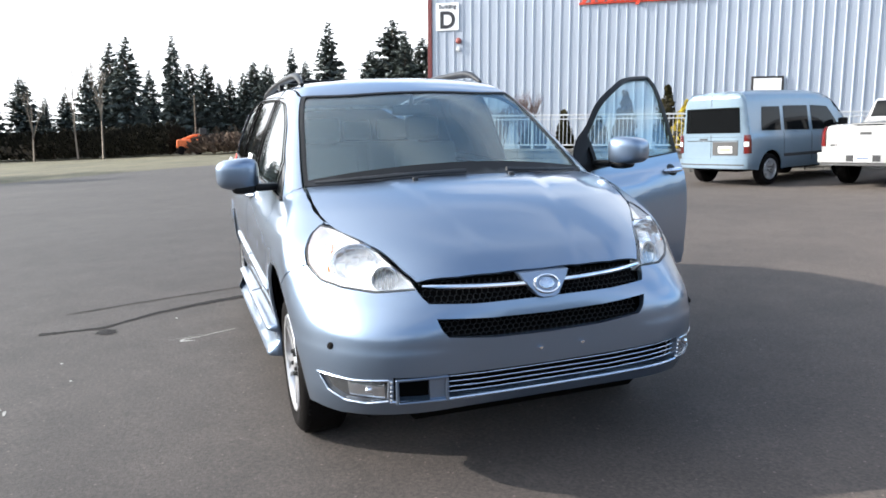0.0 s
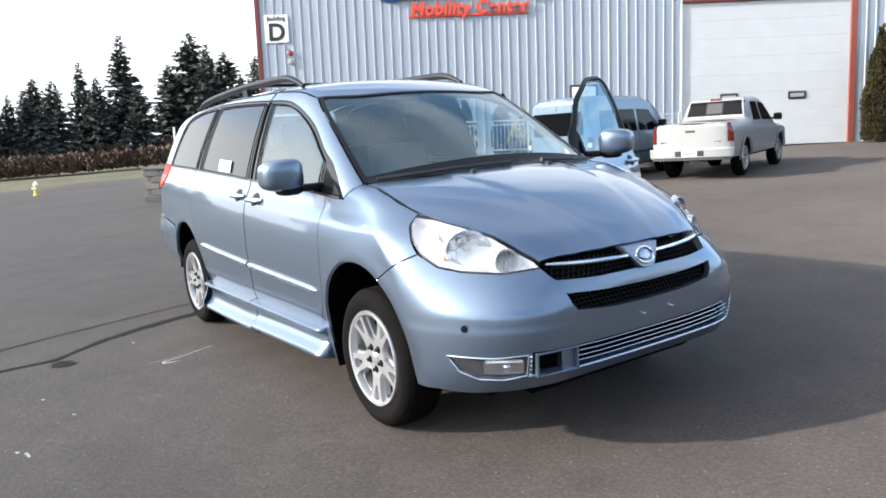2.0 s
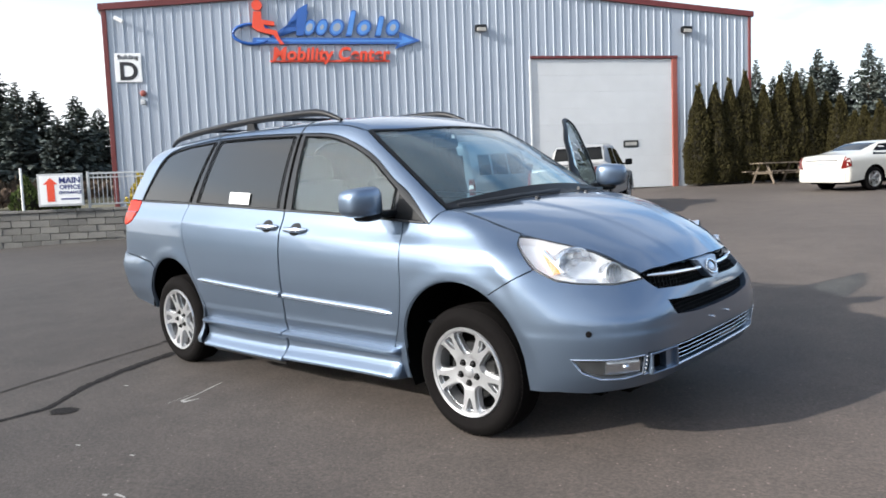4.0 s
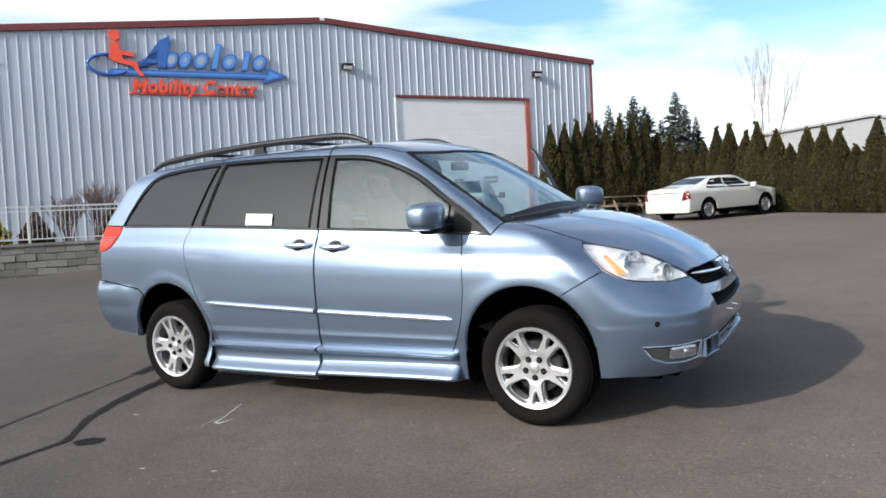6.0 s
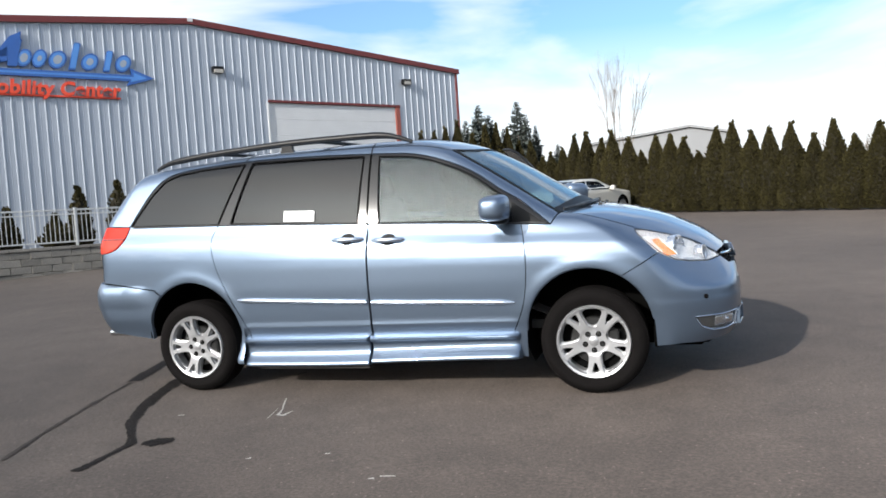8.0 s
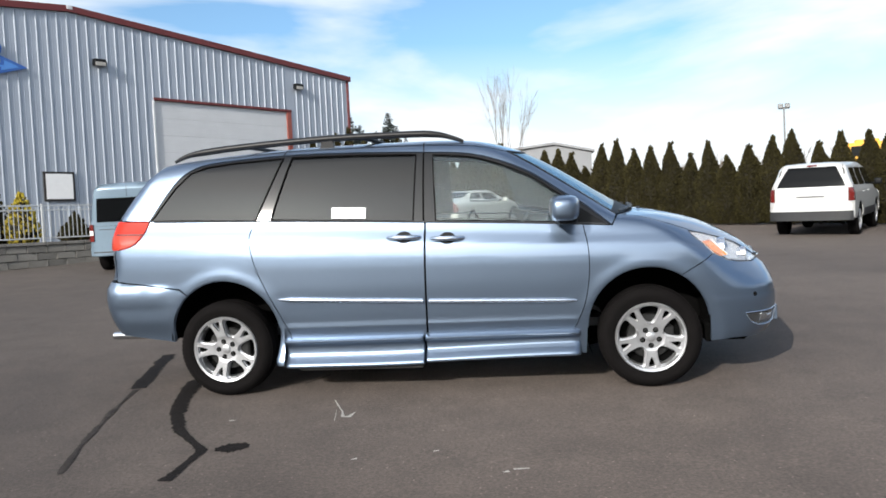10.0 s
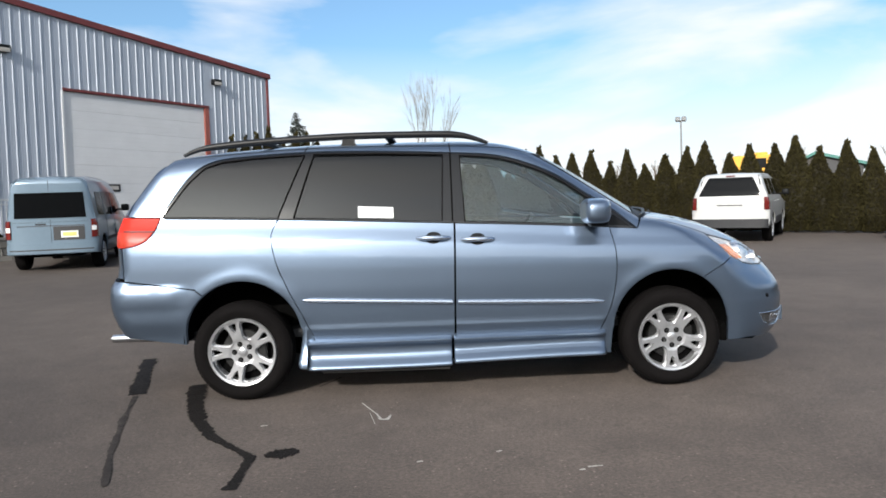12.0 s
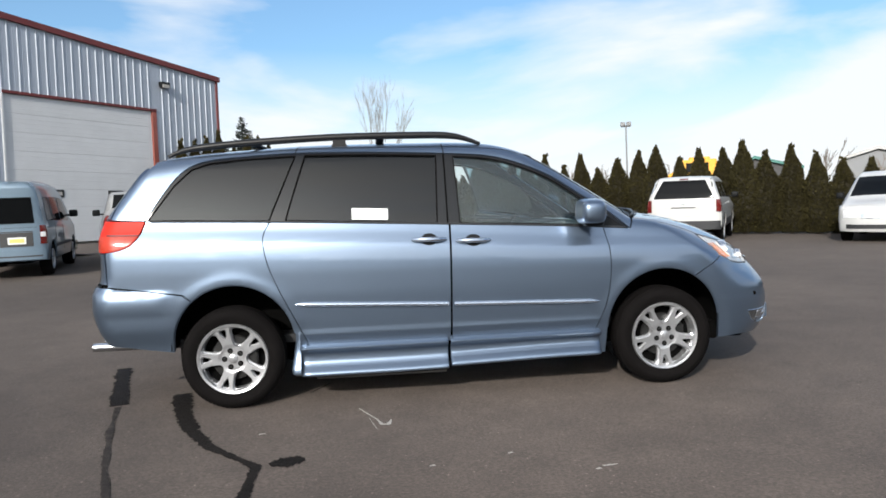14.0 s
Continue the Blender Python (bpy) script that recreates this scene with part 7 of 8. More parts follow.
def build_signs():
    d = thing("building_sign", "white building sign with a black letter, on the wall", "sign", BUILD)
    bm = bmesh.new()
    box(bm, -5.88, -5.07, -0.052, -0.027, 5.08, 6.0, 0.008, 1)
    part("board", bm, M["sign_white"], d)
    words("D", 0.78, on_front(-5.475, 5.40, 0.056), M["ink"], d, depth=0.003, bold=0.025)
    words("Building", 0.20, on_front(-5.475, 5.87, 0.056), M["ink"], d, depth=0.003, bold=0.004)
    # fire bell
    a = thing("alarm_bell", "red fire alarm bell with a small box below", "alarm bell", BUILD)
    bm = bmesh.new()
    lathe(bm, [(0.0, -0.12), (0.06, -0.115), (0.095, -0.09), (0.10, -0.05), (0.10, -0.02)], 20, "y", Matrix.Translation((-5.08, 0, 4.72)))
    part("bell", bm, M["bell_red"], a, smooth=True)
    bm = bmesh.new()
    box(bm, -5.16, -5.02, -0.10, -0.02, 4.36, 4.52, 0.015, 1)
    part("box", bm, M["galv"], a)
    c = thing("security_camera", "small white security camera on the wall", "camera", BUILD)
    bm = bmesh.new()
    rod(bm, (-5.68, -0.02, 7.05), (-5.68, -0.16, 7.02), 0.03)
    part("bracket", bm, M["sign_white"], c)
    bm = bmesh.new()
    rod(bm, (-5.76, -0.20, 7.10), (-5.52, -0.24, 6.96), 0.065, 0.06, 14)
    part("housing", bm, M["sign_white"], c)
    for s in (6.33, 14.30):
        w = thing("wall_light", "dark box-shaped wall light", "wall light", BUILD, group="wall lights")
        bm = bmesh.new()
        box(bm, s - 0.20, s + 0.20, -0.22, -0.02, 6.74, 6.96, 0.03, 2)
        part("housing", bm, M["plastic_satin"], w)
        bm = bmesh.new()
        box(bm, s - 0.17, s + 0.17, -0.235, -0.20, 6.72, 6.86, 0.02, 1)
        part("lens", bm, M["concrete"], w)
    nt = thing("notice_board", "white notice panel in a dark frame on the wall", "sign", BUILD)
    bm = bmesh.new()
    box(bm, 4.38, 5.32, -0.07, -0.03, 2.35, 3.28, 0.006, 1)
    part("frame", bm, M["steel_dark"], nt)
    bm = bmesh.new()
    box(bm, 4.45, 5.25, -0.08, -0.06, 2.42, 3.21)
    part("panel", bm, M["sign_white"], nt)
    # the shop sign: plain slanted blue blocks over an arrow, red words below
    sg = thing("shop_sign", "large blue and red channel letter shop sign", "sign", BUILD)
    z0, lean = 6.56, 0.26

    def oval(cx, cz, a, b, n=22):
        return [(cx + a * math.cos(q) + lean * b * math.sin(q), cz + b * math.sin(q)) for q in (2 * math.pi * i / n for i in range(n))]

    def bar(a0, a1, top):
        d = lean * (top - z0)
        return [(a0, z0), (a1, z0), (a1 + d * 0.96, top - 0.05), (a1 + d - 0.05, top), (a0 + d + 0.03, top), (a0 + d * 0.96, top - 0.05)]
    plain = [(bar(-0.06, 0.14, 7.42), None), (oval(0.36, z0 + 0.28, 0.21, 0.27), 0.5), (oval(0.78, z0 + 0.29, 0.20, 0.28), 0.32), (oval(1.28, z0 + 0.29, 0.25, 0.28), 0.5), (bar(1.56, 1.76, 7.42), None),
             (oval(2.20, z0 + 0.28, 0.25, 0.27), 0.42), (bar(2.56, 2.76, 7.24), None), (oval(3.20, z0 + 0.29, 0.24, 0.28), 0.42)]
    for out, hollow in plain:
        bm = bmesh.new()
        slab(bm, out, -0.11, -0.03)
        block = part("letter_block", bm, M["logo_blue"], sg)
        cx, cz = sum(q[0] for q in out) / len(out), sum(q[1] for q in out) / len(out)
        bm = bmesh.new()
        slab(bm, [(cx + (a - cx) * 0.80, cz + (b - cz) * (0.80 if hollow else 0.90)) for a, b in out], -0.116, -0.108)
        part("block_face", bm, M["logo_face"], block)
        if hollow:
            bm = bmesh.new()
            slab(bm, [(cx + (a - cx) * hollow, cz + (b - cz) * hollow) for a, b in out], -0.121, -0.112)
            part("block_centre", bm, M["logo_pale"], block)
    bm = bmesh.new()
    slab(bm, [(-0.95, 6.52), (-0.68, 6.52), (0.02, 7.46), (0.34, 7.62), (0.16, 6.58), (-0.10, 6.58), (-0.06, 6.84), (-0.36, 6.84), (-0.48, 6.72), (-0.08, 6.72), (-0.05, 7.14)], -0.125, -0.03)
    part("letter_block", bm, M["logo_blue"], sg)
    bm = bmesh.new()
    slab(bm, [(-1.55, 6.30), (3.35, 6.30), (3.25, 6.14), (4.15, 6.42), (3.40, 6.72), (3.42, 6.50), (-1.50, 6.50)], -0.10, -0.03)
    part("arrow", bm, M["logo_blue"], sg)
    bm = bmesh.new()
    slab(bm, [(-1.40, 6.375), (3.42, 6.375), (3.40, 6.27), (3.92, 6.42), (3.50, 6.58), (3.50, 6.435), (-1.40, 6.435)], -0.106, -0.098)
    part("arrow_line", bm, M["logo_face"], sg)
    bm = bmesh.new()
    loop = [(-1.52 + 0.62 * math.cos(q), -0.08, 6.62 + 0.32 * math.sin(q)) for q in np.linspace(0.6, 5.6, 30)]
    tube(bm, loop, 0.055, 6)
    part("ring", bm, M["logo_blue"], sg)
    bm = bmesh.new()
    bmesh.ops.create_cone(bm, cap_ends=True, segments=20, radius1=0.17, radius2=0.17, depth=0.09, matrix=Matrix.Translation((-1.33, -0.09, 7.55)) @ Matrix.Rotation(math.pi / 2, 4, "X"))
    part("red_disc", bm, M["sign_red"], sg)
    bm = bmesh.new()
    slab(bm, [(-1.45, 7.34), (-1.20, 7.34), (-1.20, 7.08), (-0.80, 7.02), (-0.78, 6.88), (-1.14, 6.92), (-1.10, 6.80), (-0.72, 6.72), (-0.62, 6.44), (-0.50, 6.28), (-0.62, 6.26), (-0.84, 6.58), (-1.34, 6.70), (-1.52, 6.84)], -0.15, -0.05)
    part("red_block", bm, M["sign_red"], sg)
    words("Mobility Center", 0.58, on_front(1.05, 5.95, 0.08), M["sign_red"], sg, depth=0.03, shear=0.15, bold=0.02, space=1.05)
    bm = bmesh.new()
    box(bm, -1.0, 3.05, -0.075, -0.03, 5.70, 5.76, 0.008, 1)
    part("raceway", bm, M["sign_red"], sg)
    # the direction sign on the wall
    o = thing("direction_sign", "white office direction sign with a red arrow, on the wall", "sign", BUILD)
    b = -5.30
    bm = bmesh.new()
    box(bm, -6.90, -5.82, b - 0.02, b + 0.02, 1.20, 2.03, 0.006, 1)
    part("frame", bm, M["galv"], o)
    bm = bmesh.new()
    box(bm, -6.85, -5.87, b - 0.03, b - 0.015, 1.25, 1.98)
    part("board", bm, M["sign_white"], o)
    bm = bmesh.new()
    slab(bm, [(-6.68, 1.32), (-6.50, 1.32), (-6.50, 1.76), (-6.42, 1.76), (-6.59, 1.93), (-6.76, 1.76), (-6.68, 1.76)], b - 0.036, b - 0.031)
    part("arrow", bm, M["sign_red"], o)
    words("MAIN", 0.21, on_front(-6.13, 1.85, -b + 0.033), M["navy"], o, depth=0.003, bold=0.006)
    words("OFFICE", 0.155, on_front(-6.13, 1.68, -b + 0.033), M["navy"], o, depth=0.003, bold=0.004)
    words("ENTRANCE", 0.105, on_front(-6.13, 1.54, -b + 0.033), M["navy"], o, depth=0.003, bold=0.003)
    bm = bmesh.new()
    box(bm, -6.36, -5.92, b - 0.034, b - 0.031, 1.36, 1.40)
    part("small_print", bm, M["navy"], o)
    p = thing("marker_post", "thin white marker post on the wall", "post", BUILD)
    bm = bmesh.new()
    rod(bm, (-7.34, WALL_B + 0.12, WALL_TOP - 0.05), (-7.34, WALL_B + 0.12, 2.2), 0.03, sides=10)
    part("pole", bm, M["sign_white"], p)


build_signs()


# ---- plants ----
M["arbor"] = material("arbor", (0.029, 0.0245, 0.0070), 0.85, vary=0.3, scale=1.2, spec=0.25, per_island=0.32, per_object=0.12)
# far hedge seen from its unlit side: that shade is put into the colour
M["shade_hedge"] = material("shade_hedge", (0.014, 0.012, 0.007), 0.95, per_island=0.4, vary=0.3, scale=0.3, spec=0.2)
# inner shade of the crowns, put into a dark core colour
M["crown_shade"] = material("crown_shade", (0.016, 0.013, 0.006), 0.95, vary=0.3)
M["needle"] = material("needle", (0.085, 0.100, 0.092), 0.9, spec=0.2, per_island=0.5, per_object=0.15, vary=0.2, scale=0.3)
M["bark"] = material("bark", (0.095, 0.075, 0.058), 0.95, vary=0.3, bump=0.6, bump_scale=12)
M["twig_red"] = material("twig_red", (0.105, 0.072, 0.064), 0.9, vary=0.25)
M["twig"] = material("twig", (0.15, 0.125, 0.10), 0.9, vary=0.25)
M["bush_green"] = material("bush_green", (0.060, 0.082, 0.022), 0.8, per_island=0.4, vary=0.25, spec=0.2)
M["gold_leaf"] = material("gold_leaf", (0.42, 0.33, 0.035), 0.7, per_island=0.4, vary=0.2)
M["underbrush"] = material("underbrush", (0.085, 0.068, 0.050), 0.95, per_island=0.5, vary=0.3, scale=0.2, spec=0.2)
M["brown_brush"] = material("brown_brush", (0.100, 0.068, 0.048), 0.95, per_island=0.45, vary=0.25, scale=0.4)


def sprays(count, where, size, lean_up, seed):
    """Many small leaf sprays, each two crossing slivers, at places given by where(rnd) -> (point, outward)."""
    rnd = random.Random(seed)
    verts, faces = [], []
    for _ in range(count):
        p, out = where(rnd)
        d = (Vector(out) + Vector((rnd.uniform(-0.5, 0.5), rnd.uniform(-0.5, 0.5), lean_up + rnd.uniform(-0.35, 0.35)))).normalized()
        side = d.cross(Vector((rnd.uniform(-1, 1), rnd.uniform(-1, 1), rnd.uniform(-1, 1)))).normalized()
        L = size * rnd.uniform(0.6, 1.4)
        w = L * rnd.uniform(0.25, 0.42)
        i = len(verts)
        nrm = d.cross(side)
        verts += [p, p + d * L * 0.55 + side * w + nrm * w * 0.3, p + d * L, p + d * L * 0.5 - side * w + nrm * w * 0.2]
        faces.append((i, i + 1, i + 2, i + 3))
    return verts, faces


def arborvitae(name, label, category, h, r, seed, mat="arbor", core="crown_shade", count=1500, sharp=1.0, group="", leaf=0.10):
    t = thing(name, label, category, group=group)
    rnd = random.Random(seed)
    ph = [rnd.uniform(0, 6.28) for _ in range(6)]

    def rad(f, a):
        base = r * (min(1.0, 0.72 + 1.6 * f) if f < 0.18 else 1.0) * max(0.0, 1 - f ** (2.0 / sharp)) ** 0.95
        return base * (1 + 0.10 * math.sin(3 * a + ph[0] + 5 * f) + 0.08 * math.sin(5 * a + ph[1] - 9 * f) + 0.09 * math.sin(17 * f + ph[2] + a))
    bm = bmesh.new()
    rod(bm, (0, 0, -0.05), (0, 0, h * 0.9), 0.06, 0.01, 7)
    part("trunk", bm, M["bark"], t)
    # added dark solid core that blocks light through the leaf sprays
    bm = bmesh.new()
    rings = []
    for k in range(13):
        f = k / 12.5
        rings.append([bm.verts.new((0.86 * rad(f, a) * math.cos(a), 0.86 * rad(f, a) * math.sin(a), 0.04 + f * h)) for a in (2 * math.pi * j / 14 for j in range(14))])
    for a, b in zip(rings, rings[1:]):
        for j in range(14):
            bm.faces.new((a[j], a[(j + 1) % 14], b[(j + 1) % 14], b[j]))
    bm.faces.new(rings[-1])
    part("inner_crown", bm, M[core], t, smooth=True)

    def where(q):
        f = 1 - math.sqrt(q.random()) if q.random() < 0.5 else q.random()
        f = min(f, 0.985)
        a = q.uniform(0, 2 * math.pi)
        rr = rad(f, a) * q.uniform(0.82, 1.0)
        return Vector((rr * math.cos(a), rr * math.sin(a), 0.05 + f * h)), (0.7 * math.cos(a), 0.7 * math.sin(a), 0.0)
    v, f = sprays(count, where, leaf, 1.3, seed)
    # a ragged leading tip
    v2, f2 = sprays(30, lambda q: (Vector((q.uniform(-0.04, 0.04), q.uniform(-0.04, 0.04), h * q.uniform(0.93, 1.02))), (q.uniform(-0.3, 0.3), q.uniform(-0.3, 0.3), 0.5)), 0.16, 1.2, seed + 50)
    f += [tuple(i + len(v) for i in q) for q in f2]
    part("crown", mesh_of("crown", v + v2, f), M[mat], t)
    return t


def conifer(h, r, seed, bare=0.12):
    t = thing("conifer", "tall dark fir tree beyond the lot", "tree", group="far conifers")
    rnd = random.Random(seed)
    bm = bmesh.new()
    rod(bm, (0, 0, -0.3), (0, 0, h * 0.98), h * 0.013, 0.02, 8)
    verts, faces = [], []
    z = h * bare
    while z < h * 0.985:
        f = z / h
        reach = r * (1 - f) ** 0.75 * (0.75 if f < 0.2 else 1.0)
        for k in range(rnd.randint(8, 11)):
            a = rnd.uniform(0, 2 * math.pi)
            ln = reach * rnd.choice((0.4, 0.6, 0.8, 1.0, 1.15)) * rnd.uniform(0.85, 1.15)
            if rnd.random() < 0.06:
                continue
            droop = -0.25 + 0.55 * f
            d = Vector((math.cos(a), math.sin(a), droop))
            base = Vector((0, 0, z))
            if ln > 0.8:
                rod(bm, base, base + d * ln * 0.8, 0.035, 0.01, 4, False)
            n = max(2, int(ln / 0.30))
            for j in range(n):
                c = base + d * ln * ((j + 0.6) / n)
                for q in range(4):
                    side = Vector((-math.sin(a), math.cos(a), 0)) * rnd.uniform(-0.8, 0.8) * (0.55 if ln > 1 else 0.3)
                    dd = (d * rnd.uniform(0.4, 1.0) + side + Vector((0, 0, rnd.uniform(-0.65, 0.1)))).normalized()
                    s = rnd.uniform(0.42, 0.85) * (0.55 + 0.55 * (1 - f)) * min(1.0, 0.35 + reach / 1.3)
                    w = dd.cross(Vector((rnd.uniform(-0.7, 0.7), rnd.uniform(-0.7, 0.7), 1))).normalized() * s * 0.36
                    i = len(verts)
                    verts += [c, c + dd * s * 0.5 + w, c + dd * s, c + dd * s * 0.5 - w]
                    faces.append((i, i + 1, i + 2, i + 3))
        z += h * 0.013 + 0.05
    part("trunk", bm, M["bark"], t)
    part("crown", mesh_of("crown", verts, faces), M["needle"], t)
    return t


def bare_tree(name, label, category, h, spread, seed, stems=1, depth=4, r0=0.05, mat="twig"):
    t = thing(name, label, category)
    rnd = random.Random(seed)
    bm = bmesh.new()

    def grow(p, d, ln, r, k):
        q = p + d * ln
        rod(bm, p, q, r, r * 0.6, 5 if k < 2 else 3, False)
        if k == 0:
            return
        for _ in range(rnd.randint(2, 4)):
            e = (d + Vector((rnd.uniform(-1, 1), rnd.uniform(-1, 1), rnd.uniform(-0.1, 0.7))) * spread).normalized()
            grow(p + d * ln * rnd.uniform(0.55, 1.0), e, ln * rnd.uniform(0.5, 0.75), r * 0.58, k - 1)
    for s in range(stems):
        d = Vector((rnd.uniform(-1, 1) * spread * (0.2 if stems == 1 else 0.7), rnd.uniform(-1, 1) * spread * (0.2 if stems == 1 else 0.7), 1)).normalized()
        grow(Vector((rnd.uniform(-0.05, 0.05) * stems ** 0.5, rnd.uniform(-0.05, 0.05), -0.05)), d, h * 0.42, r0, depth)
    part("limb_frame", bm, M[mat], t)
    return t


def stand(t, p, turn=0.0, k=1.0):
    t.matrix_world = Matrix.Translation(p) @ Matrix.Rotation(turn, 4, "Z") @ Matrix.Diagonal((k, k, k, 1))
    return t


def copy_to(t, p, turn, kx, kz):
    c = copy_thing(t, Matrix.Translation(p) @ Matrix.Rotation(turn, 4, "Z"))
    c.matrix_basis = Matrix.Translation(p) @ Matrix.Rotation(turn, 4, "Z") @ Matrix.Diagonal((kx, kx, kz, 1))
    return c


def plant_hedges():
    rnd = random.Random(11)
    kinds = [arborvitae("arborvitae", "tall narrow brown-green arborvitae in the hedge", "tree", 3.0, 0.54, 20 + k, count=7500, group="hedge trees", leaf=0.075) for k in range(5)]
    spots = []
    b = 2.0
    while b > -40:
        spots.append((19.75 + rnd.uniform(-0.12, 0.12), b, rnd.choice((0.80, 0.86, 0.90, 0.94, 0.98, 1.04)) * rnd.uniform(0.96, 1.04) * (1.02 if b > -7 else 0.88 if b > -11 else 0.90)))
        b -= rnd.uniform(0.60, 0.74)
    s = 14.35
    while s < 19.6:
        spots.append((s, -0.75 + rnd.uniform(-0.1, 0.1), rnd.uniform(1.14, 1.32)))
        s += rnd.uniform(0.62, 0.74)
    for i, (s, b, k) in enumerate(spots):
        p = site(s, b)
        if i < len(kinds):
            stand(kinds[i], p, rnd.uniform(0, 6), 1.0)
            kinds[i].matrix_world = Matrix.Translation(p) @ Matrix.Diagonal((1.05, 1.05, k, 1))
        else:
            copy_to(rnd.choice(kinds), p, rnd.uniform(0, 6.28), rnd.uniform(0.92, 1.12), k)
    # bed shrubs
    for s, b, h, r, mat, lb in ((0.78, -3.9, 1.50, 0.33, "arbor", "small dark pointed conifer shrub"), (1.9, -3.4, 1.65, 0.36, "arbor", "small dark pointed conifer shrub"), (-0.92, -3.9, 1.0, 0.32, "arbor", "small dark pointed conifer shrub"),
                                (2.42, -3.9, 1.25, 0.42, "gold_leaf", "golden yellow conifer shrub"), (-1.7, -4.3, 0.85, 0.42, "arbor", "low dark green shrub"), (0.1, -4.3, 0.80, 0.45, "arbor", "low dark green shrub"),
                                (-3.6, -4.2, 0.75, 0.5, "brown_brush", "low russet leafless winter shrub"), (-4.6, -4.2, 0.85, 0.5, "gold_leaf", "golden yellow conifer shrub"), (3.6, -4.2, 0.7, 0.5, "arbor", "low dark green shrub"), (-6.9, -3.6, 0.8, 0.6, "bush_green", "low round green shrub"), (-7.6, -3.9, 0.85, 0.55, "bush_green", "low round green shrub")):
        sh = arborvitae("shrub", lb, "shrub", h, r, int(s * 10 + 200), mat=mat, count=650, sharp=1.0 if h > 1 else 2.0, group="bed shrubs")
        p = site(s, b, WALL_TOP - 0.10)
        stand(sh, p, s)
    for s, b, h, seed in ((-2.2, -3.6, 2.0, 3), (-2.9, -3.4, 1.6, 9)):
        stand(bare_tree("bare_shrub", "leafless twiggy shrub in the bed", "shrub", h, 0.55, seed, stems=16, depth=3, r0=0.022, mat="twig_red"), site(s, b, WALL_TOP - 0.1))


def ray_place(ex, ey, deg, dist):
    return Vector((ex + dist * math.cos(radians(deg)), ey + dist * math.sin(radians(deg)), 0))


